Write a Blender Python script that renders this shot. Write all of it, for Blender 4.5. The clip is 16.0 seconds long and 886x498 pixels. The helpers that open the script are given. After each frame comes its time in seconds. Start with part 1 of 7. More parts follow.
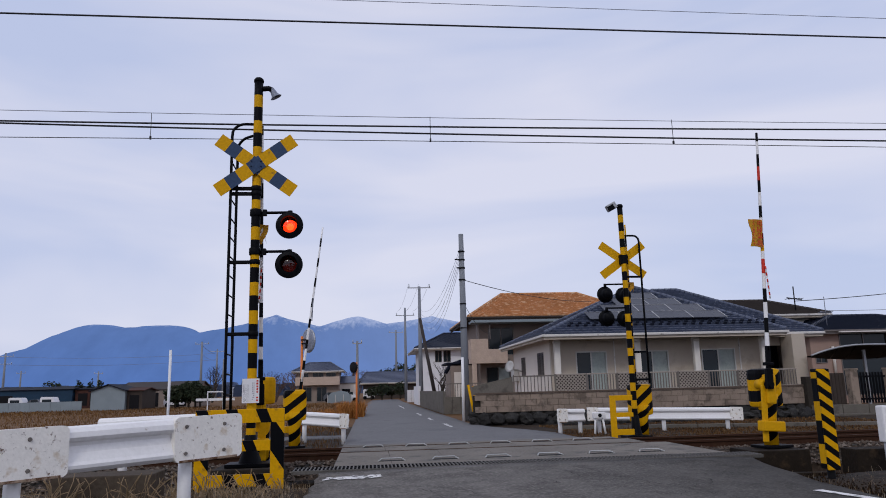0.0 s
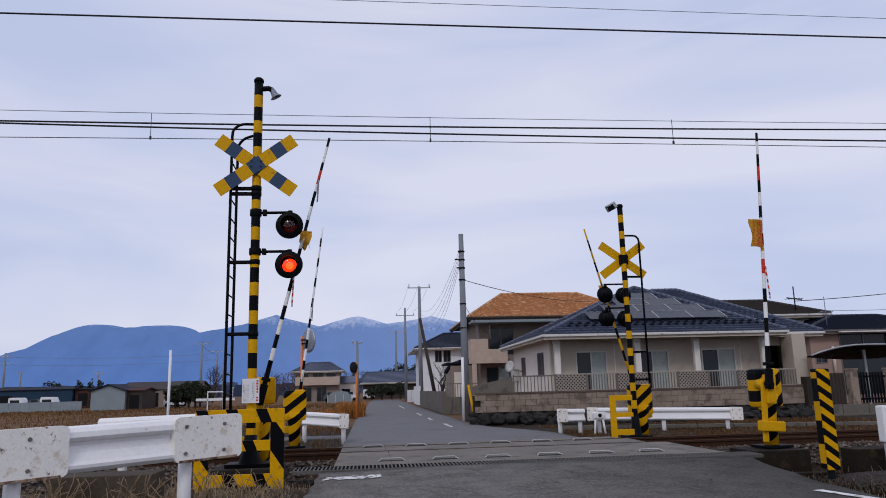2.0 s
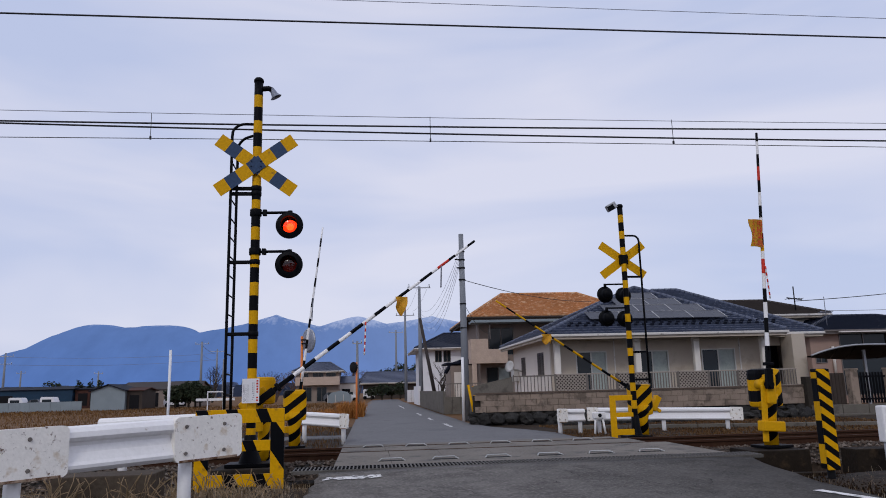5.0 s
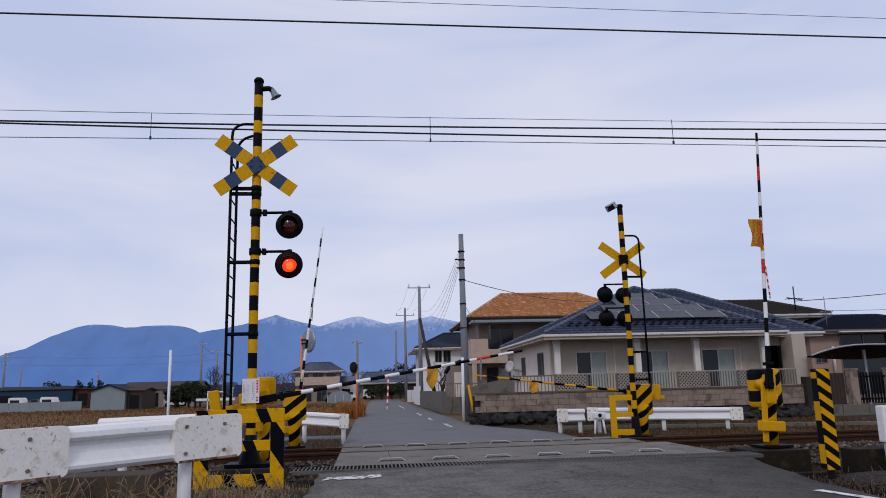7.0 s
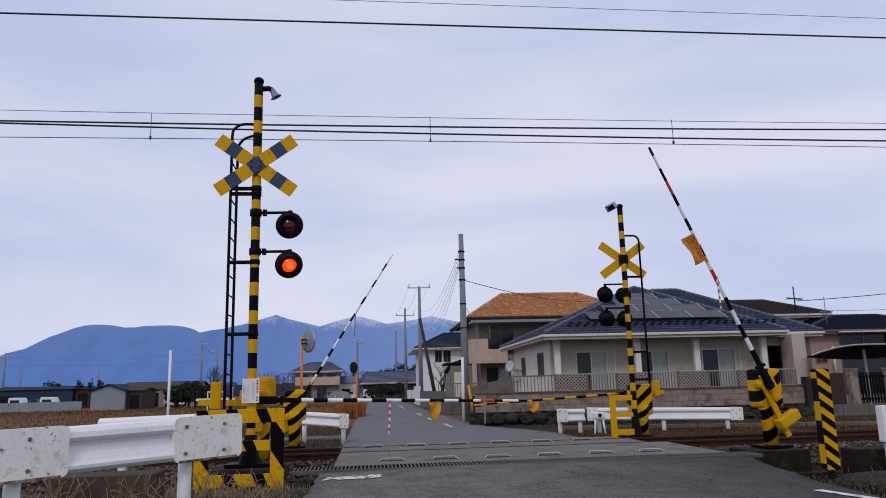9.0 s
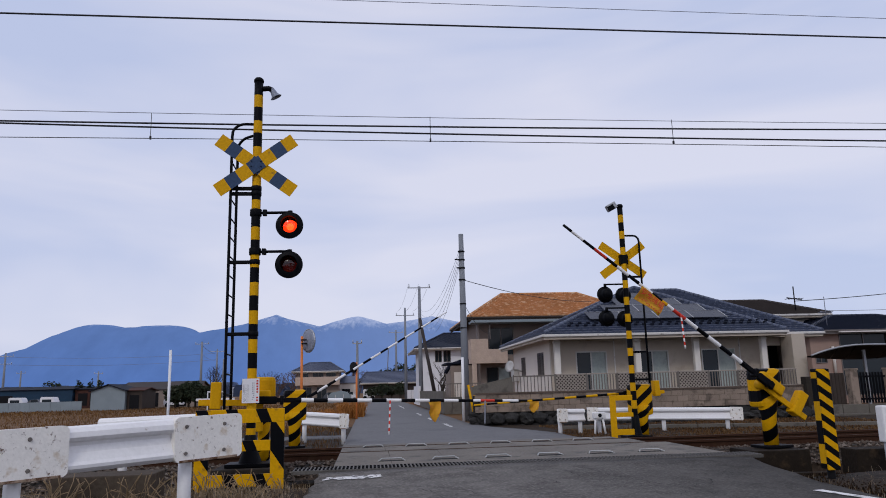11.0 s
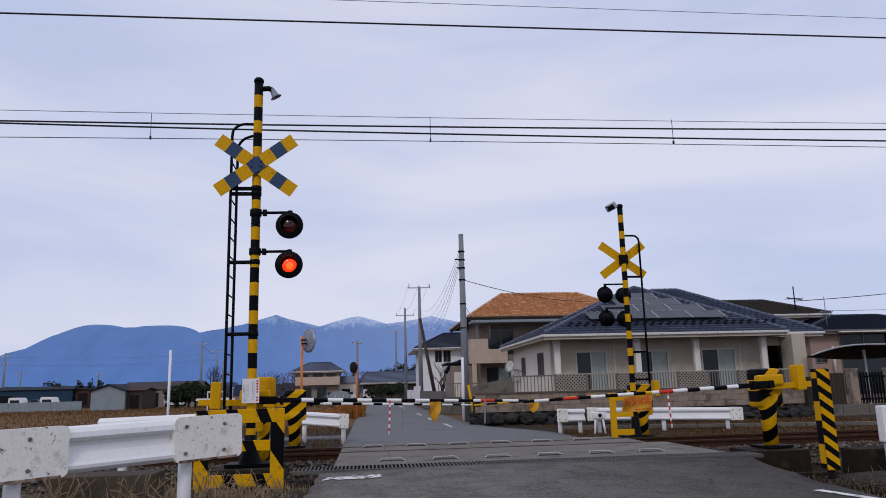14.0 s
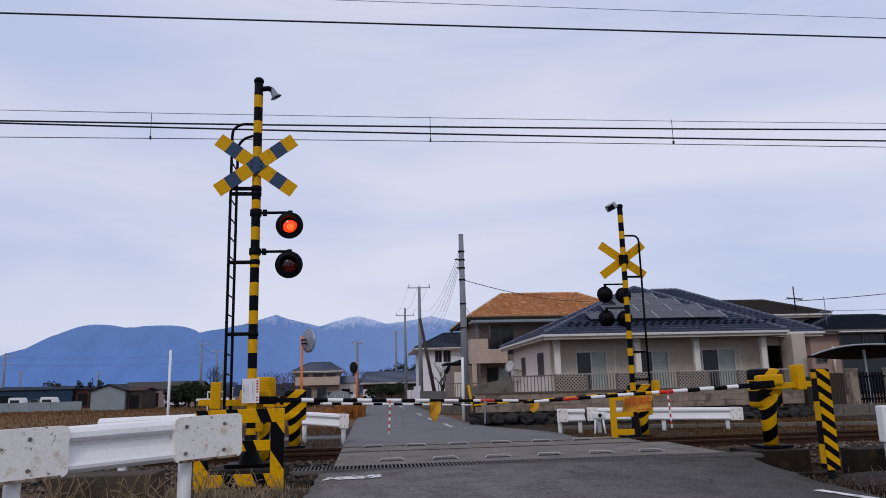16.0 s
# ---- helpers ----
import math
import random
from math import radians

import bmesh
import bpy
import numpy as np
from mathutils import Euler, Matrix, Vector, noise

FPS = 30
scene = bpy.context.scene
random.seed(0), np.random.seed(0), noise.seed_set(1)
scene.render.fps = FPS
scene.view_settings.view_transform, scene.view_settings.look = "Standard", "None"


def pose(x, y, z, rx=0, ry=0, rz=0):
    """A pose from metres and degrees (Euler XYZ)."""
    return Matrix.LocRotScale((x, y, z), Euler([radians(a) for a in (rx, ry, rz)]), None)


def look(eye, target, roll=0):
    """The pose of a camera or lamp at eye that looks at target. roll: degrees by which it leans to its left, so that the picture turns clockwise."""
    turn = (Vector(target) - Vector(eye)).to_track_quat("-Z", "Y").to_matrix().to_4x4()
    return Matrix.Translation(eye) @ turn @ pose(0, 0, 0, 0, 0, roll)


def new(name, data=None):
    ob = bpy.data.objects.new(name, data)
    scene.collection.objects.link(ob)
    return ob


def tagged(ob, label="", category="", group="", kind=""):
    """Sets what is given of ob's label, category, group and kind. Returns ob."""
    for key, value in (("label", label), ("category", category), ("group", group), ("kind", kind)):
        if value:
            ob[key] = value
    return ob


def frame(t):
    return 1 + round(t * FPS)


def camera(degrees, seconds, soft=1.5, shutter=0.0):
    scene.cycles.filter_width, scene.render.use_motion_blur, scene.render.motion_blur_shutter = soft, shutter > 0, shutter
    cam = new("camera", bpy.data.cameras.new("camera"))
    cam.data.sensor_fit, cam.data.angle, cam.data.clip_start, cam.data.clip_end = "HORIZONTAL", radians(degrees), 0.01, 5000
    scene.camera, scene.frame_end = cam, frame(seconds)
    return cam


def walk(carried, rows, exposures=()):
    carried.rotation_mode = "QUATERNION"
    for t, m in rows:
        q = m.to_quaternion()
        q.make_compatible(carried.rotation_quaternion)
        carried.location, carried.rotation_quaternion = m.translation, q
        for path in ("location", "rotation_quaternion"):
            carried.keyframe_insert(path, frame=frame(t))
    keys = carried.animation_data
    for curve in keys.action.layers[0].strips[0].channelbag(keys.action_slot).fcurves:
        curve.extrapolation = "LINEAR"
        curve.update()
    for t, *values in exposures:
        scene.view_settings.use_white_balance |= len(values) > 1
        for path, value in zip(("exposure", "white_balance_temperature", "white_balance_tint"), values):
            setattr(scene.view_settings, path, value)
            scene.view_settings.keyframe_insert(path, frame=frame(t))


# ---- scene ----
# ---------------------------------------------------------------- camera
EYE = Vector((0.0, 0.0, 1.0))
cam = camera(63, 16.0, soft=0.95)
VIEW = look(EYE, EYE + Vector((0.101653, 0.976748, 0.18876)), -1.5)
walk(cam, [(0.0, VIEW), (16.0, VIEW)], exposures=[(0.0, 0.0), (16.0, 0.0)])

# ---------------------------------------------------------------- sky and light
world = bpy.data.worlds.new("overcast_sky")
scene.world = world
world.use_nodes = True


def sky_nodes(nt):
    nt.nodes.clear()
    N = nt.nodes.new
    out, bg = N("ShaderNodeOutputWorld"), N("ShaderNodeBackground")
    sky = N("ShaderNodeTexSky")
    sky.sky_type, sky.sun_disc = "NISHITA", False
    sky.sun_elevation, sky.sun_rotation = radians(38), radians(215)
    gain = N("ShaderNodeMixRGB")
    gain.blend_type, gain.inputs[0].default_value = "MULTIPLY", 1.0
    gain.inputs[2].default_value = (0.10, 0.10, 0.10, 1)
    co, mp = N("ShaderNodeTexCoord"), N("ShaderNodeMapping")
    mp.inputs["Scale"].default_value = (1.0, 1.0, 4.6)
    mp.inputs["Rotation"].default_value = (0, radians(6), 0)
    mp.inputs["Location"].default_value = (12.67, 7.32, 11.06)
    nz = N("ShaderNodeTexNoise")
    nz.inputs["Scale"].default_value, nz.inputs["Detail"].default_value = 1.5, 4
    nz.inputs["Roughness"].default_value, nz.inputs["Distortion"].default_value = 0.5, 0.4
    ramp = N("ShaderNodeValToRGB")
    ramp.color_ramp.elements[0].position, ramp.color_ramp.elements[1].position = 0.33, 0.60
    ramp.color_ramp.elements[0].color = (0.492, 0.553, 0.766, 1)
    ramp.color_ramp.elements[1].color = (0.67, 0.683, 0.822, 1)
    mix = N("ShaderNodeMixRGB")
    mix.inputs[0].default_value = 0.93
    L = nt.links.new
    L(co.outputs["Generated"], mp.inputs[0])
    L(mp.outputs[0], nz.inputs[0])
    L(nz.outputs[0], ramp.inputs[0])
    L(sky.outputs[0], gain.inputs[1])
    L(gain.outputs[0], mix.inputs[1])
    L(ramp.outputs[0], mix.inputs[2])
    L(mix.outputs[0], bg.inputs[0])
    bg.inputs[1].default_value = 1.065
    L(bg.outputs[0], out.inputs[0])


sky_nodes(world.node_tree)

sun = new("sun", bpy.data.lights.new("sun", "SUN"))
sun.data.energy, sun.data.angle, sun.data.color = 0.8, radians(12), (1.0, 0.96, 0.9)
sun.matrix_world = look((-20, -35, 40), (0, 12, 0))


# ---------------------------------------------------------------- materials
def surf(name, base, rough=0.6, metal=0.0, vary=0.18, coarse=1.2, fine=30.0, bump=0.15, dirt=None, dirt_at=0.62, dirt_scale=3.0, spec=0.18, per_object=0.0, speck=None, speck_scale=40.0, speck_at=0.6, world_space=False):
    """A painted or mineral surface: two scales of mottling, optional stains, fine relief. world_space: for pieces on one shared mesh."""
    m = bpy.data.materials.new(name)
    m.use_nodes = True
    nt = m.node_tree
    N, L = nt.nodes.new, nt.links.new
    p = nt.nodes["Principled BSDF"]
    spot = N("ShaderNodeNewGeometry").outputs["Position"] if world_space else N("ShaderNodeTexCoord").outputs["Object"]
    a, b = N("ShaderNodeTexNoise"), N("ShaderNodeTexNoise")
    a.inputs["Scale"].default_value, a.inputs["Detail"].default_value = coarse, 6
    b.inputs["Scale"].default_value, b.inputs["Detail"].default_value = fine, 5
    for n in (a, b):
        L(spot, n.inputs["Vector"])
    s = N("ShaderNodeMath")
    s.operation = "ADD"
    L(a.outputs[0], s.inputs[0])
    L(b.outputs[0], s.inputs[1])
    r = N("ShaderNodeMapRange")
    r.inputs["From Min"].default_value, r.inputs["From Max"].default_value = 0.6, 1.4
    r.inputs["To Min"].default_value, r.inputs["To Max"].default_value = 1 - vary, 1 + vary
    L(s.outputs[0], r.inputs[0])
    col = N("ShaderNodeMixRGB")
    col.blend_type, col.inputs[0].default_value = "MULTIPLY", 1
    col.inputs[1].default_value = (*base, 1)
    L(r.outputs[0], col.inputs[2])
    last = col.outputs[0]
    if per_object:
        oi, mr = N("ShaderNodeObjectInfo"), N("ShaderNodeMapRange")
        mr.inputs["To Min"].default_value, mr.inputs["To Max"].default_value = 1 - per_object, 1 + per_object
        L(oi.outputs["Random"], mr.inputs[0])
        mm = N("ShaderNodeMixRGB")
        mm.blend_type, mm.inputs[0].default_value = "MULTIPLY", 1
        L(last, mm.inputs[1])
        L(mr.outputs[0], mm.inputs[2])
        last = mm.outputs[0]
    if dirt:
        d, rr, mx = N("ShaderNodeTexNoise"), N("ShaderNodeValToRGB"), N("ShaderNodeMixRGB")
        d.inputs["Scale"].default_value, d.inputs["Detail"].default_value, d.inputs["Roughness"].default_value = dirt_scale, 8, 0.65
        L(spot, d.inputs["Vector"])
        rr.color_ramp.elements[0].position, rr.color_ramp.elements[1].position = dirt_at - 0.04, dirt_at + 0.06
        L(d.outputs[0], rr.inputs[0])
        L(rr.outputs[0], mx.inputs[0])
        L(last, mx.inputs[1])
        mx.inputs[2].default_value = (*dirt, 1)
        last = mx.outputs[0]
    if speck:
        d, rr, mx = N("ShaderNodeTexNoise"), N("ShaderNodeValToRGB"), N("ShaderNodeMixRGB")
        d.inputs["Scale"].default_value, d.inputs["Detail"].default_value, d.inputs["Roughness"].default_value = speck_scale, 3, 0.6
        L(spot, d.inputs["Vector"])
        rr.color_ramp.elements[0].position, rr.color_ramp.elements[1].position = speck_at - 0.05, speck_at + 0.08
        L(d.outputs[0], rr.inputs[0])
        L(rr.outputs[0], mx.inputs[0])
        L(last, mx.inputs[1])
        mx.inputs[2].default_value = (*speck, 1)
        last = mx.outputs[0]
    L(last, p.inputs["Base Color"])
    rg = N("ShaderNodeMapRange")
    rg.inputs["To Min"].default_value, rg.inputs["To Max"].default_value = max(0.03, rough - 0.12), min(1, rough + 0.12)
    L(a.outputs[0], rg.inputs[0])
    L(rg.outputs[0], p.inputs["Roughness"])
    p.inputs["Metallic"].default_value = metal
    p.inputs["Specular IOR Level"].default_value = spec
    if bump:
        bp = N("ShaderNodeBump")
        bp.inputs["Strength"].default_value, bp.inputs["Distance"].default_value = bump, 0.02
        L(b.outputs[0], bp.inputs["Height"])
        L(bp.outputs[0], p.inputs["Normal"])
    return m


def striped(name, c1, c2, way, period, duty=0.5, rough=0.5, shift=0.0, wear=0.66):
    """Two paints in slanting bands, worn here and there."""
    m = surf(name, c1, rough, bump=0.05, spec=0.06, dirt=(c1[0] * 0.45, c1[1] * 0.42, 0.02), dirt_at=wear, dirt_scale=7)
    nt = m.node_tree
    N, L = nt.nodes.new, nt.links.new
    p = nt.nodes["Principled BSDF"]
    src = p.inputs["Base Color"].links[0].from_socket
    co, dot = N("ShaderNodeTexCoord"), N("ShaderNodeVectorMath")
    dot.operation = "DOT_PRODUCT"
    dot.inputs[1].default_value = tuple(v / period for v in way)
    L(co.outputs["Object"], dot.inputs[0])
    ad, fr, gt = N("ShaderNodeMath"), N("ShaderNodeMath"), N("ShaderNodeMath")
    ad.operation, fr.operation, gt.operation = "ADD", "FRACT", "GREATER_THAN"
    ad.inputs[1].default_value = shift + 50
    gt.inputs[1].default_value = duty
    L(dot.outputs["Value"], ad.inputs[0])
    L(ad.outputs[0], fr.inputs[0])
    L(fr.outputs[0], gt.inputs[0])
    mx = N("ShaderNodeMixRGB")
    L(gt.outputs[0], mx.inputs[0])
    L(src, mx.inputs[1])
    mx.inputs[2].default_value = (*c2, 1)
    L(mx.outputs[0], p.inputs["Base Color"])
    return m


def glow(name, color, strength):
    m = bpy.data.materials.new(name)
    m.use_nodes = True
    p = m.node_tree.nodes["Principled BSDF"]
    p.inputs["Base Color"].default_value = (*color, 1)
    p.inputs["Emission Color"].default_value = (*color, 1)
    p.inputs["Emission Strength"].default_value = strength
    return m


YEL = (0.63, 0.325, 0.003)
BLK = (0.003, 0.0034, 0.005)
M_yellow = surf("yellow_paint", YEL, 0.6, spec=0.1, vary=0.16, bump=0.05, dirt=(0.22, 0.13, 0.03), dirt_at=0.68, dirt_scale=6)
M_black = surf("black_paint", BLK, 0.5, vary=0.3, bump=0.05, dirt=(0.016, 0.016, 0.019), dirt_at=0.68, dirt_scale=5, spec=0.07)
M_slate = surf("blue_black_reflective_sheet", (0.034, 0.062, 0.125), 0.6, spec=0.15, vary=0.2, bump=0.03)
M_white = surf("white_paint", (0.80, 0.79, 0.79), 0.45, vary=0.08, bump=0.06, dirt=(0.23, 0.17, 0.11), dirt_at=0.70, dirt_scale=9)
M_red = surf("red_paint", (0.55, 0.035, 0.02), 0.45, vary=0.15, bump=0.04)
M_grey_metal = surf("galvanised_steel", (0.38, 0.39, 0.41), 0.5, 0.6, vary=0.2, bump=0.05)
M_mirror_back = surf("dull_grey_steel", (0.24, 0.26, 0.32), 0.5, 0.2, vary=0.3, coarse=5, bump=0.1)
M_dark_metal = surf("dark_iron", (0.011, 0.011, 0.013), 0.65, 0.2, vary=0.3, spec=0.12)
M_rust = surf("rusty_steel", (0.045, 0.02, 0.011), 0.85, 0.2, vary=0.35, fine=60, bump=0.3, dirt=(0.06, 0.03, 0.016), dirt_at=0.6)
M_grate = surf("worn_galvanised_grate", (0.105, 0.098, 0.09), 0.6, 0.2, vary=0.35, coarse=3, fine=40, bump=0.1)
M_asphalt = surf("worn_asphalt", (0.094, 0.087, 0.08), 0.9, vary=0.55, coarse=2.0, fine=26, bump=0.6, dirt=(0.066, 0.06, 0.055), dirt_at=0.55, dirt_scale=2.2, speck=(0.15, 0.14, 0.128), speck_scale=32, speck_at=0.575)


def side_tone(m, x0, x1, inner, outer):
    """Multiplies the base colour from inner at x0 to outer at x1, blurred by noise."""
    nt = m.node_tree
    N, L = nt.nodes.new, nt.links.new
    p = nt.nodes["Principled BSDF"]
    src = p.inputs["Base Color"].links[0].from_socket
    co, sp, nz, ad, mr, mu = N("ShaderNodeTexCoord"), N("ShaderNodeSeparateXYZ"), N("ShaderNodeTexNoise"), N("ShaderNodeMath"), N("ShaderNodeMapRange"), N("ShaderNodeMixRGB")
    L(co.outputs["Object"], sp.inputs[0])
    L(co.outputs["Object"], nz.inputs["Vector"])
    nz.inputs["Scale"].default_value, nz.inputs["Detail"].default_value = 1.3, 6
    ad.operation, ad.inputs[1].default_value = "MULTIPLY_ADD", 2.4
    L(nz.outputs[0], ad.inputs[0])
    L(sp.outputs["X"], ad.inputs[2])
    mr.inputs["From Min"].default_value, mr.inputs["From Max"].default_value = x0 + 1.2, x1 + 1.2
    mr.inputs["To Min"].default_value, mr.inputs["To Max"].default_value = inner, outer
    L(ad.outputs[0], mr.inputs[0])
    mu.blend_type, mu.inputs[0].default_value = "MULTIPLY", 1
    L(src, mu.inputs[1])
    L(mr.outputs[0], mu.inputs[2])
    L(mu.outputs[0], p.inputs["Base Color"])


side_tone(M_asphalt, 1.2, 4.6, 1.36, 0.56)
M_asphalt_far = surf("bluish_asphalt", (0.145, 0.144, 0.147), 0.85, vary=0.28, coarse=0.5, fine=12, bump=0.3, dirt=(0.12, 0.12, 0.125), dirt_at=0.58, dirt_scale=0.5)
M_slab = surf("concrete_slab", (0.165, 0.148, 0.127), 0.9, vary=0.38, coarse=1.3, fine=24, bump=0.3, dirt=(0.088, 0.085, 0.08), dirt_at=0.58, dirt_scale=2.5, speck=(0.17, 0.165, 0.155), speck_scale=25, speck_at=0.6, per_object=0.05)
M_concrete = surf("weathered_concrete", (0.13, 0.117, 0.10), 0.88, vary=0.25, coarse=1.5, fine=40, bump=0.3, dirt=(0.09, 0.08, 0.07), dirt_at=0.57, dirt_scale=2.2)
M_darkconc = surf("mossy_dark_concrete", (0.03, 0.025, 0.02), 0.9, vary=0.35, coarse=2, fine=40, bump=0.4, dirt=(0.055, 0.047, 0.038), dirt_at=0.6)
M_wetcrete = surf("brown_black_damp_concrete", (0.016, 0.011, 0.007), 0.9, vary=0.5, coarse=3, fine=25, bump=0.5, dirt=(0.05, 0.032, 0.017), dirt_at=0.6)
M_soil = surf("dry_grassy_soil", (0.028, 0.018, 0.011), 0.95, vary=0.35, coarse=0.4, fine=18, bump=0.6, dirt=(0.015, 0.012, 0.009), dirt_at=0.53, dirt_scale=1.1, speck=(0.065, 0.047, 0.031), speck_scale=22, speck_at=0.6)
M_field = surf("winter_field", (0.125, 0.062, 0.023), 0.95, vary=0.3, coarse=0.12, fine=6, bump=0.6, dirt=(0.15, 0.092, 0.045), dirt_at=0.57, dirt_scale=0.3)
M_straw = surf("dry_grass", (0.22, 0.155, 0.09), 0.8, vary=0.3, bump=0.1, per_object=0.2)
M_orange = surf("orange_paint", (0.62, 0.19, 0.05), 0.45, vary=0.12, bump=0.04)
M_wire = surf("cable_black", (0.02, 0.02, 0.024), 0.6, vary=0.2)
M_wire_grey = surf("cable_grey", (0.20, 0.21, 0.25), 0.6, vary=0.2)
M_pole = surf("concrete_pole", (0.2, 0.213, 0.238), 0.8, vary=0.18, coarse=1.5, fine=30, bump=0.1)


# ---------------------------------------------------------------- builders
def box(bm, c, s, rot=None, mi=0, bev=0.0):
    """A box with centre c and size s, optionally turned by the matrix rot and bevelled."""
    t = bmesh.new()
    bmesh.ops.create_cube(t, size=1)
    bmesh.ops.scale(t, vec=s, verts=t.verts)
    if bev:
        bmesh.ops.bevel(t, geom=t.edges[:], offset=bev, segments=2, affect="EDGES", profile=0.6)
    m = Matrix.Translation(c) @ (rot.to_4x4() if rot else Matrix.Identity(4))
    merge(bm, t, m, mi)


def merge(bm, t, m, mi=0):
    vs = {}
    for v in t.verts:
        vs[v] = bm.verts.new(m @ v.co)
    for f in t.faces:
        try:
            g = bm.faces.new([vs[v] for v in f.verts])
            g.material_index, g.smooth = mi if mi is not None else f.material_index, f.smooth
        except ValueError:
            pass
    t.free()


def cyl(bm, p, q, r0, r1=None, n=16, mi=0, cap=True):
    """A round bar from p to q."""
    p, q = Vector(p), Vector(q)
    r1 = r0 if r1 is None else r1
    d = (q - p).normalized()
    e = d.orthogonal().normalized()
    g = d.cross(e)
    rings = []
    for c, r in ((p, r0), (q, r1)):
        rings.append([bm.verts.new(c + (e * math.cos(2 * math.pi * i / n) + g * math.sin(2 * math.pi * i / n)) * r) for i in range(n)])
    for i in range(n):
        f = bm.faces.new((rings[0][i], rings[0][(i + 1) % n], rings[1][(i + 1) % n], rings[1][i]))
        f.smooth, f.material_index = True, mi
    if cap:
        for ring, k in ((rings[0], -1), (rings[1], 1)):
            f = bm.faces.new(ring[::k])
            f.material_index = mi


def lathe(bm, prof, n=24, m=None, mi=0):
    """A turned form: prof lists (radius, height) along z."""
    m = m or Matrix.Identity(4)
    rings = []
    for r, z in prof:
        if r < 1e-5:
            rings.append([bm.verts.new(m @ Vector((0, 0, z)))])
        else:
            rings.append([bm.verts.new(m @ Vector((r * math.cos(2 * math.pi * i / n), r * math.sin(2 * math.pi * i / n), z))) for i in range(n)])
    for a, b in zip(rings, rings[1:]):
        for i in range(n):
            j = (i + 1) % n
            vs = [a[i % len(a)], a[j % len(a)], b[j % len(b)], b[i % len(b)]]
            vs = list(dict.fromkeys(vs))
            if len(vs) > 2:
                f = bm.faces.new(vs)
                f.smooth, f.material_index = True, mi


def bands(bm, stops, mats, at, n=16, closed=True):
    """A connected round bar: stops lists (position, radius), mats the paint between them, at(position, radius, angle) the point."""
    rings = [[bm.verts.new(at(u, r, 2 * math.pi * i / n)) for i in range(n)] for u, r in stops]
    for a, b, mi in zip(rings, rings[1:], mats):
        for i in range(n):
            f = bm.faces.new((a[i], a[(i + 1) % n], b[(i + 1) % n], b[i]))
            f.smooth, f.material_index = True, mi
    for ring, mi in ((rings[0][::-1], mats[0]), (rings[-1], mats[-1])):
        bm.faces.new(ring).material_index = mi


def tube(bm, pts, r, n=8, mi=0):
    """A bent round bar through pts."""
    pts = [Vector(p) for p in pts]
    rings = []
    up = None
    for i, p in enumerate(pts):
        d = (pts[min(i + 1, len(pts) - 1)] - pts[max(i - 1, 0)]).normalized()
        if up is None:
            up = d.orthogonal().normalized()
        up = (up - d * up.dot(d)).normalized()
        g = d.cross(up)
        rings.append([bm.verts.new(p + (up * math.cos(2 * math.pi * k / n) + g * math.sin(2 * math.pi * k / n)) * r) for k in range(n)])
    for a, b in zip(rings, rings[1:]):
        for i in range(n):
            f = bm.faces.new((a[i], a[(i + 1) % n], b[(i + 1) % n], b[i]))
            f.smooth, f.material_index = True, mi
    for ring, k in ((rings[0], -1), (rings[-1], 1)):
        bm.faces.new(ring[::k]).material_index = mi


def prism(bm, outline, h, m, mi=0):
    """A plate: a flat outline (x, y) raised by h along z, placed by m."""
    a = [bm.verts.new(m @ Vector((x, y, 0))) for x, y in outline]
    b = [bm.verts.new(m @ Vector((x, y, h))) for x, y in outline]
    fs = [bm.faces.new(a[::-1]), bm.faces.new(b)]
    n = len(a)
    fs += [bm.faces.new((a[i], a[(i + 1) % n], b[(i + 1) % n], b[i])) for i in range(n)]
    for f in fs:
        f.material_index = mi


def part(name, bm, material, parent=None, label=""):
    bmesh.ops.recalc_face_normals(bm, faces=bm.faces)
    me = bpy.data.meshes.new(name)
    bm.to_mesh(me)
    bm.free()
    for mt in material if isinstance(material, (list, tuple)) else [material]:
        me.materials.append(mt)
    ob = new(name, me)
    if parent:
        ob.parent = parent
    if label:
        ob["label"] = label
    return ob


def thing(name, label, category, m=None, group="", kind=""):
    ob = new(name)
    ob.empty_display_size = 0.1
    if m is not None:
        ob.matrix_basis = m
    return tagged(ob, label, category, group, kind)


def bars(bm, x0, x1, z0, z1, y, rows, cols, mi=0, fill=0.62, rng=None):
    """Writing that cannot be read, as little bars on a plate facing -y."""
    rng = rng or random.Random(3)
    dx, dz = (x1 - x0) / cols, (z1 - z0) / rows
    for c in range(cols):
        for r in range(rows):
            if rng.random() < 0.12:
                continue
            w, h = dx * fill * rng.uniform(0.7, 1.1), dz * fill * rng.uniform(0.7, 1.1)
            box(bm, (x0 + (c + 0.5) * dx, y, z0 + (r + 0.5) * dz), (w, 0.003, h), None, mi)


RY = lambda a: Matrix.Rotation(radians(a), 3, "Y")
RX = lambda a: Matrix.Rotation(radians(a), 3, "X")
RZ = lambda a: Matrix.Rotation(radians(a), 3, "Z")


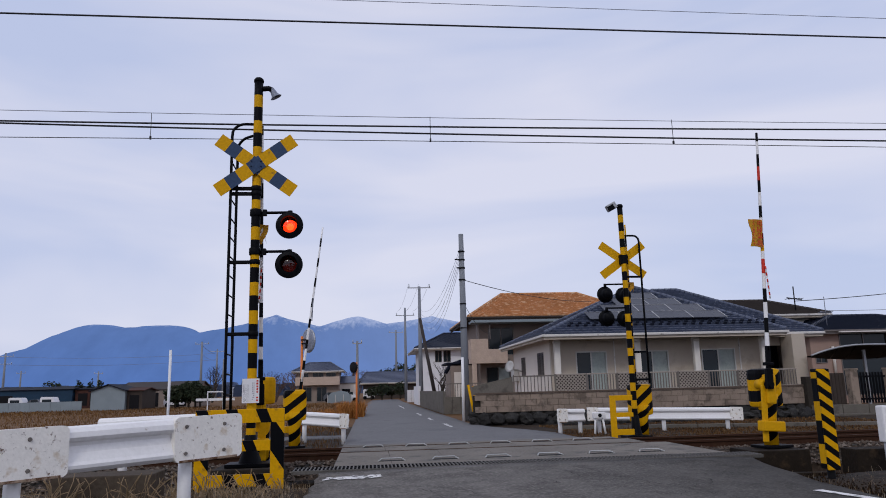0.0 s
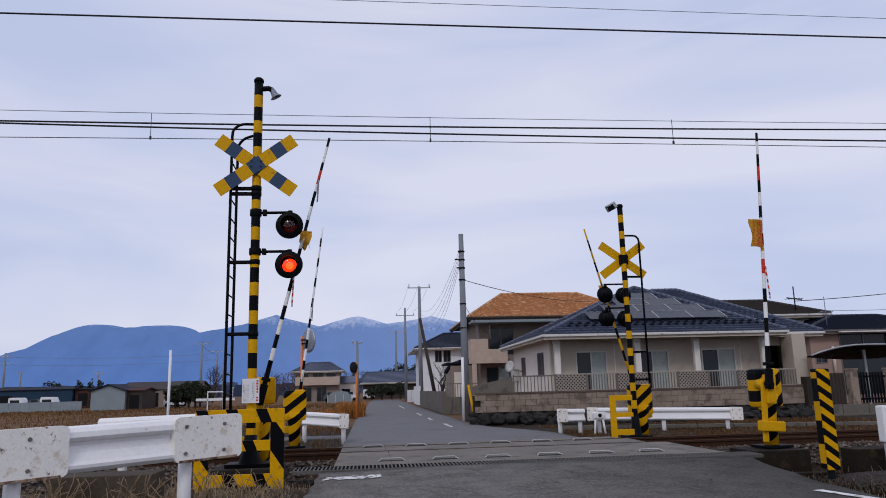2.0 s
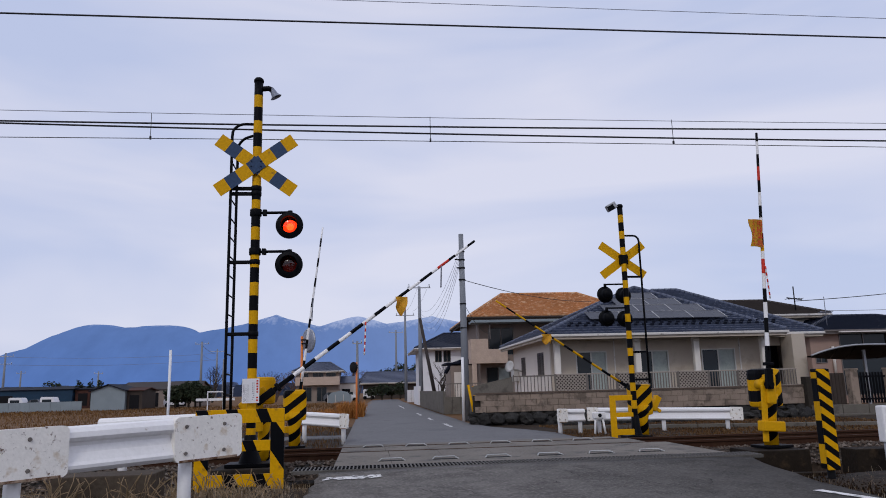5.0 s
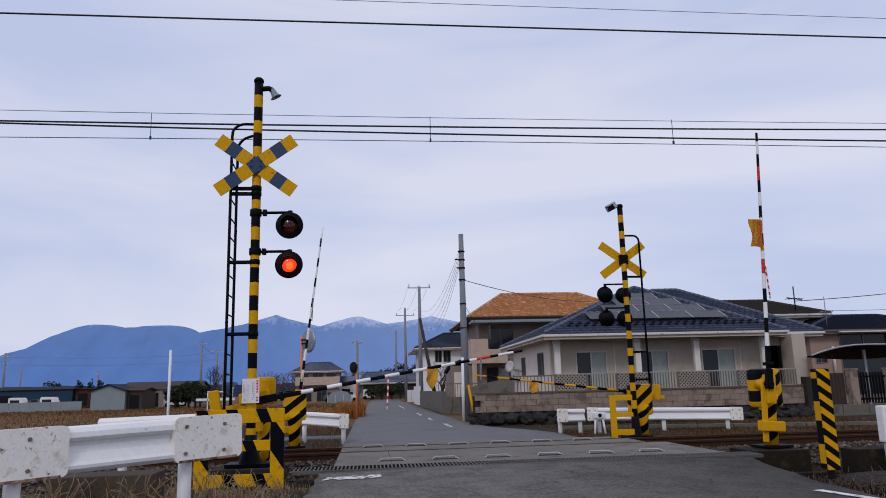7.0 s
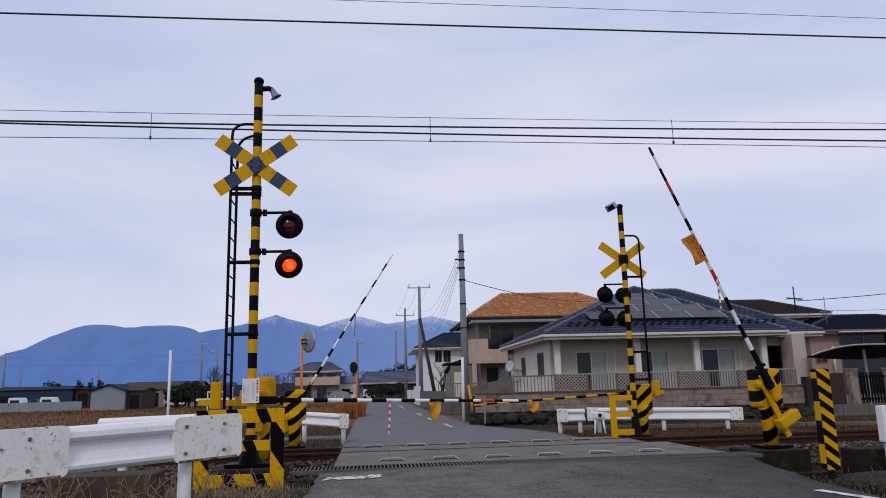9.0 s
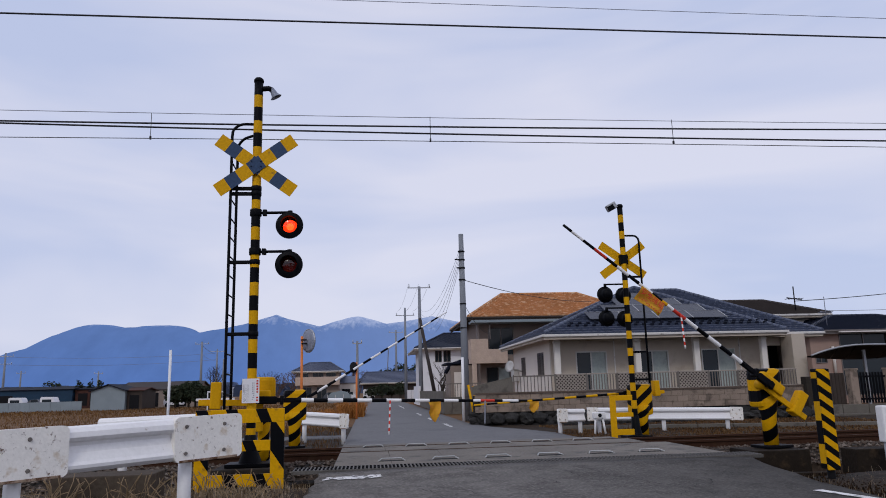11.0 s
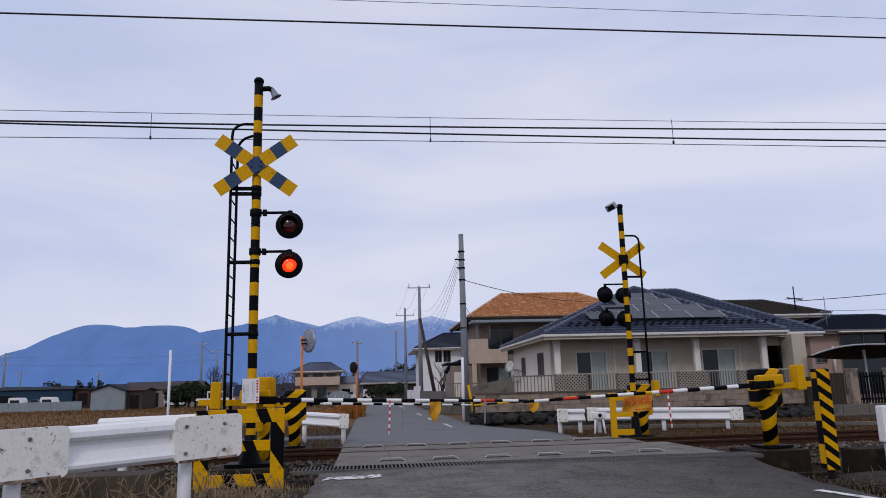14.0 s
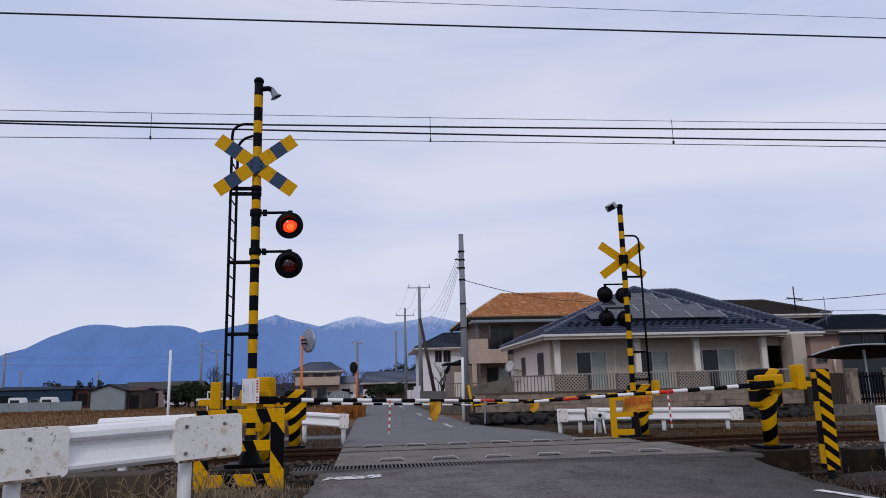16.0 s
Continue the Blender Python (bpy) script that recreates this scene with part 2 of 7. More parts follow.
# ---------------------------------------------------------------- ground, roads, track
def ground_height(y, x=0.0):
    if x > 5.0:
        deep = min(1.0, (x - 5.0) / 0.25) * max(0.0, min(1.0, (y - 8.9) / 0.25, (10.75 - y) / 0.3))
        return ground_height(y) - 0.68 * deep
    ys = (-400, -12, 0, 6.5, 9.0, 9.5, 10.2, 11.2, 11.9, 14.6, 15.6, 17, 5000)
    zs = (-0.4, -0.38, -0.31, -0.21, -0.16, -0.17, -0.27, -0.27, -0.13, -0.13, -0.34, -0.33, -0.33)
    return float(np.interp(y, ys, zs))


def ground():
    xs = sorted(set([-4500, -2000, -900, -400, -200, -100, -60] + list(np.arange(-40, 4.1, 1.0)) + list(np.arange(4.5, 9.1, 0.25)) + list(np.arange(10, 40.1, 1.0)) + [60, 100, 200, 400, 900, 2000, 4500]))
    ys = sorted(set([-300, -100, -40, -20, -10, -5] + list(np.arange(0, 18, 0.35)) + list(np.arange(18, 60, 2.0)) + [70, 90, 120, 200, 400, 800, 1600, 3000, 4600]))
    bm = bmesh.new()
    g = []
    for y in ys:
        row = []
        for x in xs:
            k = 0.05 if abs(x) < 60 and y < 60 else 0.0
            row.append(bm.verts.new((x, y, ground_height(y, x) + k * (noise.noise((x * 0.7, y * 0.9, 0)) - 0.2))))
        g.append(row)
    for j in range(len(ys) - 1):
        for i in range(len(xs) - 1):
            f = bm.faces.new((g[j][i], g[j][i + 1], g[j + 1][i + 1], g[j + 1][i]))
            f.smooth = True
            f.material_index = 1 if ys[j] >= 28 else 0
    ob = part("ground", bm, [M_soil, M_field])
    tagged(ob, "flat winter ground of dry grass, soil and brown fields", "ground", kind="structure")


ground()


def strip(name, stations, material, depth, label, category):
    """A road strip through stations (y, left x, right x, z), cambered a little, with sides."""
    bm = bmesh.new()
    cols = 12
    g = []
    for y, xl, xr, z in stations:
        row = []
        for i in range(cols + 1):
            u = i / cols
            x = xl + (xr - xl) * u
            row.append(bm.verts.new((x, y, z + 0.03 * (1 - (2 * u - 1) ** 2) + 0.006 * noise.noise((x, y, 3)))))
        row.insert(0, bm.verts.new((xl - 0.03, y, z - depth)))
        row.append(bm.verts.new((xr + 0.03, y, z - depth)))
        g.append(row)
    for a, b in zip(g, g[1:]):
        for i in range(len(a) - 1):
            bm.faces.new((a[i], a[i + 1], b[i + 1], b[i])).smooth = 0 < i < len(a) - 2
    bm.faces.new(g[0][::-1])
    bm.faces.new(g[-1])
    ob = part(name, bm, material)
    return tagged(ob, label, category, kind="structure")


strip("road", [(-12, -1.2, 4.3, -0.24), (0, -0.95, 4.7, -0.17), (4, -0.92, 4.7, -0.13), (6.5, -0.76, 4.72, -0.1), (7.2, -0.73, 4.74, -0.085), (7.6, -0.66, 4.74, -0.078), (8.0, -0.7, 4.82, -0.07), (8.25, -0.62, 4.88, -0.064), (8.5, -0.69, 4.9, -0.058), (8.8, -0.63, 4.93, -0.05), (9.1, -0.67, 4.97, -0.038), (9.4, -0.62, 5.04, -0.026), (9.65, -0.66, 5.1, -0.016)],
      M_asphalt, 1.0, "worn cracked grey asphalt road leading to the crossing", "road")
strip("road", [(14.02, -0.6, 4.9, -0.045), (14.6, -0.6, 4.9, -0.07), (15.5, -0.62, 5.0, -0.17), (16.5, -0.65, 5.1, -0.27), (18.5, -0.65, 5.2, -0.3), (20.5, -0.65, 5.15, -0.3), (22.5, -0.65, 4.7, -0.3), (24.5, -0.65, 4.0, -0.3), (27, -0.65, 3.65, -0.3), (33, -0.65, 3.6, -0.3), (50, -0.6, 3.6, -0.3), (75, -0.3, 3.4, -0.3), (95, 0.3, 3.6, -0.3)],
      M_asphalt_far, 0.4, "smooth bluish-grey asphalt village road beyond the crossing", "road")
strip("road", [(21.2, -30, -0.7, -0.32), (22.6, -30, -0.7, -0.32)], M_asphalt_far, 0.3, "narrow grey asphalt side lane along the track", "road")

bed = thing("crossing_deck", "grey concrete slab deck between the rails of the crossing", "pavement", kind="structure")


def deck():
    # slabs in three rows, between and outside the rails
    rows = [(10.13, 12.37, 5.05), (12.53, 13.41, 4.75), (13.58, 14.0, 4.6)]
    for y0, y1, xr in rows:
        n = 7
        x0 = -0.5
        w = (xr - x0) / n
        for i in range(n):
            bm = bmesh.new()
            box(bm, (x0 + (i + 0.5) * w, (y0 + y1) / 2, -0.12), (w - 0.004, y1 - y0, 0.24), None, 0, 0.006)
            part("slab", bm, M_slab, bed)
    for y, xs in ((10.72, [0.30 + 0.765 * i for i in range(6)]), (13.32, [0.05 + 0.76 * i for i in range(6)])):
        for x in xs:
            bm = bmesh.new()
            tube(bm, [(x - 0.19, y - 0.06, 0.006), (x - 0.17, y - 0.02, 0.014), (x - 0.14, y + 0.05, 0.03), (x + 0.14, y + 0.05, 0.03), (x + 0.17, y - 0.02, 0.014), (x + 0.19, y - 0.06, 0.006)], 0.0095, 6)
            # flat dark plate: the shade of the loop's recess put in as colour
            shade_plate = bmesh.new()
            box(shade_plate, (x, y, 0.002), (0.36, 0.1, 0.008), None, 0, 0.003)
            part("loop_shade_plate", shade_plate, M_dark_metal, bed, "dark plate that paints in the recess shade under the lifting loop")
            part("lifting_loop", bm, M_lightsteel, bed, "pale steel lifting loop lying on the slab")


M_lightsteel = surf("worn_light_steel", (0.42, 0.42, 0.42), 0.5, 0.3, vary=0.2)
deck()


def grating():
    t = thing("drain_grating", "dark steel drain grating across the road before the track", "drain")
    # rails coloured dark so that the gaps between the bars look shaded
    bm = bmesh.new()
    for y in (9.9, 10.115):
        box(bm, (2.15, y, -0.02), (6.3, 0.02, 0.06), None, 0)
    part("frame", bm, M_dark_metal, t)
    bm = bmesh.new()
    box(bm, (2.15, 9.682, -0.012), (6.3, 0.022, 0.045), None, 0, 0.004)
    part("front_rim", bm, M_grate, t, "pale worn steel rim")
    bm = bmesh.new()
    box(bm, (0, 0, 0), (0.017, 0.41, 0.05), None, 0)
    first = part("grate_bar", bm, M_grate, t)
    for i in range(125):
        bar = first if i == 0 else new("grate_bar", first.data)
        bar.parent = t
        bar.location = (-0.98 + i * 0.0505, 9.9, -0.012)
    bm = bmesh.new()
    box(bm, (2.15, 9.9, -0.25), (6.3, 0.42, 0.2), None, 0)
    part("channel", bm, M_wetcrete, t)


grating()


def rail(y):
    t = thing("rail", "rust-brown steel railway rail with a worn head", "rail", group="track rails", kind="structure")
    bm = bmesh.new()
    prof = [(-0.06, -0.145), (0.06, -0.145), (0.06, -0.135), (0.012, -0.12), (0.009, -0.045), (0.033, -0.035), (0.033, -0.004), (0.026, 0.0), (-0.026, 0.0), (-0.033, -0.004), (-0.033, -0.035), (-0.009, -0.045), (-0.012, -0.12), (-0.06, -0.135)]
    prism(bm, prof, 160, Matrix(((0, 0, 1, -80), (1, 0, 0, y), (0, 1, 0, 0.002), (0, 0, 0, 1))))
    part("rail_bar", bm, M_rust, t)


rail(12.45)
rail(13.5)


def sleepers():
    bm = bmesh.new()
    rng = random.Random(5)
    for side in (-1, 1):
        for i in range(60):
            x = (-0.85 - i * 0.6) if side < 0 else (5.2 + i * 0.6)
            box(bm, (x, 12.97, -0.19), (0.21, 2.1, 0.13), RZ(rng.uniform(-1, 1)), 0, 0.01)
    ob = part("sleepers", bm, M_darkconc)
    tagged(ob, "dark weathered sleepers half buried in ballast", "sleepers", kind="stuff")


sleepers()


def ballast():
    """Crushed stone along the track: many small angular lumps in one mesh."""
    rng = np.random.RandomState(4)
    base = np.array([(1, 0, 0), (-1, 0, 0), (0, 1, 0), (0, -1, 0), (0, 0, 1), (0, 0, -1)], float)
    tri = [(0, 2, 4), (2, 1, 4), (1, 3, 4), (3, 0, 4), (2, 0, 5), (1, 2, 5), (3, 1, 5), (0, 3, 5)]
    vs, fs = [], []

    def lump(x, y, z, r):
        a = rng.uniform(0, 6.28)
        c, s = math.cos(a), math.sin(a)
        k = len(vs)
        sc = rng.uniform(0.6, 1.3, (6, 1)) * r
        p = base * sc
        p[:, 2] *= 0.75
        for q in p:
            vs.append((x + q[0] * c - q[1] * s, y + q[0] * s + q[1] * c, z + q[2]))
        fs.extend([tuple(k + i for i in t) for t in tri])

    for x0, x1, n in ((-9, -0.55, 9000), (4.9, 14, 9000)):
        for _ in range(n):
            x, y = rng.uniform(x0, x1), rng.uniform(10.75, 15.3)
            if abs(y - 12.45) < 0.05 or abs(y - 13.5) < 0.05:
                continue
            lump(x, y, ground_height(y, x) + rng.uniform(-0.01, 0.025), rng.uniform(0.02, 0.042))
    me = bpy.data.meshes.new("ballast")
    me.from_pydata(vs, [], fs)
    me.materials.append(M_ballast_mix)
    ob = new("ballast", me)
    tagged(ob, "brown and grey crushed-stone ballast beside the rails", "ballast", kind="stuff")


def island_mix(name, cols, rough=0.9):
    m = surf(name, cols[0], rough, bump=0.2)
    nt = m.node_tree
    N, L = nt.nodes.new, nt.links.new
    g, r = N("ShaderNodeNewGeometry"), N("ShaderNodeValToRGB")
    r.color_ramp.interpolation = "LINEAR"
    for i, c in enumerate(cols):
        e = r.color_ramp.elements[i] if i < 2 else r.color_ramp.elements.new(i / (len(cols) - 1))
        e.position = i / (len(cols) - 1)
        e.color = (*c, 1)
    L(g.outputs["Random Per Island"], r.inputs[0])
    L(r.outputs[0], nt.nodes["Principled BSDF"].inputs["Base Color"])
    return m


M_ballast_mix = island_mix("ballast_stones", [(0.036, 0.026, 0.02), (0.11, 0.085, 0.066), (0.062, 0.042, 0.031), (0.19, 0.16, 0.135)])
ballast()


# ---------------------------------------------------------------- painted lines on the road
def near_road_z(x, y):
    base = float(np.interp(y, (0, 4, 6.5, 7.5, 8.4, 9.2, 9.84), (-0.17, -0.13, -0.1, -0.08, -0.06, -0.035, -0.012)))
    u = (x + 0.82) / 5.65
    return base + 0.03 * (1 - (2 * u - 1) ** 2)


def road_mark(x0, x1, y0, y1, height, seed, label="worn white painted road line", n=60, wear=0.3):
    """Old white paint: irregular flakes crowded inside a rectangle, thinning out towards its ends."""
    rng = random.Random(seed)
    bm = bmesh.new()
    for i in range(n):
        u, v = rng.random(), rng.random()
        if rng.random() < wear * abs(2 * u - 1):
            continue
        cx, cy = x0 + (x1 - x0) * u, y0 + (y1 - y0) * v
        rx, ry = (x1 - x0) * rng.uniform(0.03, 0.09), (y1 - y0) * rng.uniform(0.10, 0.28)
        k = rng.randint(5, 8)
        ph = rng.uniform(0, 6)
        ring = []
        for j in range(k):
            a = ph + 2 * math.pi * j / k
            q = rng.uniform(0.6, 1.2)
            x, y = cx + rx * q * math.cos(a), cy + ry * q * math.sin(a)
            ring.append(bm.verts.new((x, y, height(x, y) + 0.0035 + i * 0.00003)))
        bm.faces.new(ring)
    ob = part("road_line", bm, M_line)
    tagged(ob, label, "road marking", kind="structure")


M_line = surf("worn_line_paint", (0.72, 0.71, 0.69), 0.7, vary=0.12, coarse=4, fine=50, bump=0.1, dirt=(0.1, 0.1, 0.105), dirt_at=0.56, dirt_scale=8)


# ---------------------------------------------------------------- crossing signals
def striped_post(bm, x, y, z0, z1, r, first, period, n=20):
    """A round post in yellow (0) and black (1) bands from z0 to z1."""
    stops, mats = [(z1, r), (z1 - first, r)], [1]
    z, k = z1 - first, 0
    while z > z0 + 1e-4:
        h = min(period * (0.47 if k % 2 == 0 else 0.53), z - z0)
        z -= h
        stops.append((z, r))
        mats.append(k % 2)
        k += 1
    bands(bm, stops, mats, lambda u, r, a: Vector((x + r * math.cos(a), y + r * math.sin(a), u)), n)


def cross_plates(parent, y, zc, length, width, front, plates=("cross_arm", "cross_arm")):
    """Two crossed boards on the post; banded on the face, plain yellow on the back."""
    for k, a in enumerate((35.6, -35.6)):
        bm = bmesh.new()
        cuts = [0, 0.135, 0.275, 0.42, 0.58, 0.725, 0.865, 1]
        mats = [0, 1, 0, 1, 0, 1, 0] if front else [0] * 7
        corner = ((-0.007, -width / 2), (0.007, -width / 2), (0.007, width / 2), (-0.007, width / 2))
        bands(bm, [((c - 0.5) * length, 1) for c in cuts], mats, lambda u, r, t: Vector((u, *corner[round(t / (math.pi / 2)) % 4])), 4)
        for f in bm.faces:
            f.smooth = False
        ob = part("cross_arm", bm, [M_yellow, M_slate], parent)
        ob.matrix_basis = pose(0, y - k * 0.016, zc, 0, a, 0)


M_lens_dark = surf("dark_red_lens", (0.17, 0.010, 0.006), 0.2, vary=0.3, bump=0.0)
M_lit = glow("lit_red_lamp", (1.0, 0.085, 0.012), 1.55)
M_lit_core = glow("lit_red_lamp_core", (1.0, 0.20, 0.035), 2.2)
M_lens_clear = bpy.data.materials.new("red_glass_lens")


def lens_nodes(m):
    m.use_nodes = True
    nt = m.node_tree
    nt.nodes.clear()
    N, L = nt.nodes.new, nt.links.new
    o, mx, tr, gl, fr = N("ShaderNodeOutputMaterial"), N("ShaderNodeMixShader"), N("ShaderNodeBsdfTransparent"), N("ShaderNodeBsdfGlossy"), N("ShaderNodeFresnel")
    tr.inputs[0].default_value = (0.95, 0.42, 0.36, 1)
    gl.inputs["Roughness"].default_value = 0.15
    L(fr.outputs[0], mx.inputs[0])
    L(tr.outputs[0], mx.inputs[1])
    L(gl.outputs[0], mx.inputs[2])
    L(mx.outputs[0], o.inputs[0])


lens_nodes(M_lens_clear)
REFLECTORS = []


def signal_lamp(parent, x, y, z, face, moving):
    """A round flashing lamp: black background disc, bowl behind, hood and red glass in front. face -1 looks along -y."""
    f = face
    T = Matrix.Translation((x, y, z)) @ Matrix.Rotation(radians(90 if f < 0 else -90), 4, "X")
    bm = bmesh.new()
    lathe(bm, [(0.112, 0.012), (0.19, 0.0), (0.2, -0.006), (0.2, -0.016), (0.19, -0.022), (0.135, -0.03), (0.13, -0.2), (0.1, -0.25), (0.0, -0.262)], 32, T)
    bm2 = bmesh.new()
    n = 28
    inner = []
    for k in range(n + 1):
        a = radians(-40 + 260 * k / n)
        d = 0.05 + 0.05 * max(0, math.sin(a))
        inner.append([bm2.verts.new(T @ Vector((r * math.cos(a), r * math.sin(a), h))) for r, h in ((0.118, 0.0), (0.121, d), (0.127, d), (0.124, 0.0))])
    for a, b in zip(inner, inner[1:]):
        for i in range(4):
            bm2.faces.new((a[i], a[(i + 1) % 4], b[(i + 1) % 4], b[i]))
    lamp = part("signal_lamp", bm, M_black, parent, "black round flashing signal lamp with red lens")
    part("hood", bm2, M_black, lamp)
    bm = bmesh.new()
    lathe(bm, [(0.113, 0.004), (0.10, 0.022), (0.07, 0.036), (0.0, 0.044)], 24, T)
    part("lens", bm, M_lens_clear, lamp, "domed red glass lens")
    if moving:
        bm = bmesh.new()
        R = Matrix.Rotation(radians(90), 4, "X")
        lathe(bm, [(0.106, 0.0), (0.106, 0.004), (0.055, 0.010)], 24, R, 0)
        lathe(bm, [(0.055, 0.010), (0.0, 0.013)], 24, R, 1)
        lathe(bm, [(0.0, -0.004), (0.106, 0.0)], 24, R, 2)
        refl = part("reflector", bm, [M_lit, M_lit_core, M_lens_dark], lamp, "turning reflector, glowing on one face")
        refl.location = (x, y + 0.125, z)
        REFLECTORS.append((refl, Vector((x, y + 0.125, z))))
    return lamp


def near_signal():
    X, Y = -1.66, 10.6
    t = thing("crossing_signal", "tall yellow and black crossing signal with flashing lamps and ladder", "crossing signal", pose(X, Y, 0), "crossing signals")
    bm = bmesh.new()
    striped_post(bm, 0, 0, 0.05, 5.66, 0.066, 0.22, 0.41)
    lathe(bm, [(0.066, 5.66), (0.075, 5.665), (0.075, 5.7), (0.05, 5.73), (0.0, 5.74)], 20, None, 1)
    part("post", bm, [M_yellow, M_black], t)
    bm = bmesh.new()
    box(bm, (0, 0, 0.03), (0.62, 0.42, 0.05), None, 0, 0.008)
    lathe(bm, [(0.16, 0.05), (0.15, 0.09), (0.1, 0.22), (0.085, 0.42), (0.066, 0.43)], 20)
    part("base_plate", bm, M_black, t)
    bm = bmesh.new()
    box(bm, (0, 0, -0.2), (0.9, 0.7, 0.4), None, 0, 0.02)
    part("foundation", bm, M_darkconc, t)
    cross_plates(t, -0.085, 4.315, 1.36, 0.205, True)
    bm = bmesh.new()
    box(bm, (0, -0.072, 4.34), (0.17, 0.02, 0.16), None, 0, 0.006)
    for s in (-1, 1):
        cyl(bm, (0.07 * s, -0.13, 4.38), (0.07 * s, -0.06, 4.38), 0.012, n=8)
        cyl(bm, (0.07 * s, -0.13, 4.30), (0.07 * s, -0.06, 4.30), 0.012, n=8)
    part("clamp", bm, M_slate, t)
    for z in (3.40, 2.815):
        bm = bmesh.new()
        cyl(bm, (0.06, 0, z + 0.21), (0.5, -0.02, z + 0.21), 0.021, n=10)
        cyl(bm, (0.5, -0.02, z + 0.235), (0.5, -0.02, z + 0.12), 0.036, n=12)
        lathe(bm, [(0.082, z + 0.16), (0.086, z + 0.17), (0.086, z + 0.25), (0.082, z + 0.26)], 16)
        box(bm, (0.13, 0, z + 0.21), (0.06, 0.08, 0.09), None, 0, 0.008)
        part("lamp_bracket", bm, M_black, t)
        signal_lamp(t, 0.5, -0.1, z, -1, True)
    # loud horn
    bm = bmesh.new()
    tube(bm, [(0.04, 0, 5.56), (0.09, 0, 5.56), (0.15, -0.02, 5.56), (0.2, -0.03, 5.53)], 0.04, 12)
    hb = part("horn_bracket", bm, M_black, t)
    bm = bmesh.new()
    T = Matrix.Translation((0.19, -0.03, 5.56)) @ Matrix.Rotation(radians(152), 4, "Y") @ Matrix.Rotation(radians(-8), 4, "X")
    lathe(bm, [(0.03, 0.0), (0.04, 0.04), (0.05, 0.1), (0.066, 0.14), (0.09, 0.158), (0.086, 0.16), (0.06, 0.138), (0.04, 0.09), (0.0, 0.05)], 20, T)
    part("horn", bm, M_mirror_back, t, "grey metal warning horn")
    # ladder, standing edge-on beside the post
    lad = new("ladder")
    lad.parent = t
    lx = -0.365
    for yy, zt in ((-0.045, 4.98), (0.43, 4.86)):
        bm = bmesh.new()
        pts = [(lx, yy, 0.55)] + [(lx, yy, 0.55 + (zt - 0.75) * k / 6) for k in range(1, 7)]
        for k in range(1, 7):
            a = radians(90 * k / 6)
            pts.append((lx + 0.2 * (1 - math.cos(a)), yy * (1 - 0.5 * k / 6), zt - 0.17 + 0.17 * math.sin(a)))
        pts.append((-0.05, yy * 0.3, zt + 0.0))
        tube(bm, pts, 0.021, 10)
        part("stile", bm, M_black, lad)
    for k in range(15):
        bm = bmesh.new()
        z = 0.7 + k * 0.283
        cyl(bm, (lx, -0.045, z), (lx, 0.43, z), 0.011, n=8)
        part("rung", bm, M_black, lad)
    for z in (1.83, 2.87, 3.90, 3.98):
        bm = bmesh.new()
        box(bm, (-0.18, 0.0, z), (0.38, 0.05, 0.05), None, 0, 0.006)
        lathe(bm, [(0.07, z - 0.035), (0.076, z - 0.03), (0.076, z + 0.03), (0.07, z + 0.035)], 16)
        part("tie_bracket", bm, M_black, lad)
    # notice board
    bm = bmesh.new()
    box(bm, (0.005, -0.12, 1.03), (0.235, 0.008, 0.335), None, 0, 0.002)
    nb = part("notice_board", bm, M_white_plate, t, "white notice board with a column of red letters")
    bm = bmesh.new()
    bars(bm, 0.078, 0.112, 0.88, 1.185, -0.1255, 8, 1, 0, 0.75)
    part("red_lettering", bm, M_red, nb)
    bm = bmesh.new()
    bars(bm, 0.02, 0.06, 0.9, 1.15, -0.1255, 9, 2, 0, 0.5)
    bars(bm, -0.1, -0.02, 0.88, 1.12, -0.1255, 16, 5, 0, 0.45, random.Random(8))
    part("small_print", bm, M_ink, nb)
    return t


M_white_plate = surf("white_enamel", (0.72, 0.72, 0.74), 0.35, vary=0.06, bump=0.02)
M_ink = surf("grey_ink", (0.16, 0.16, 0.19), 0.6, vary=0.1, bump=0.0)
near_signal()


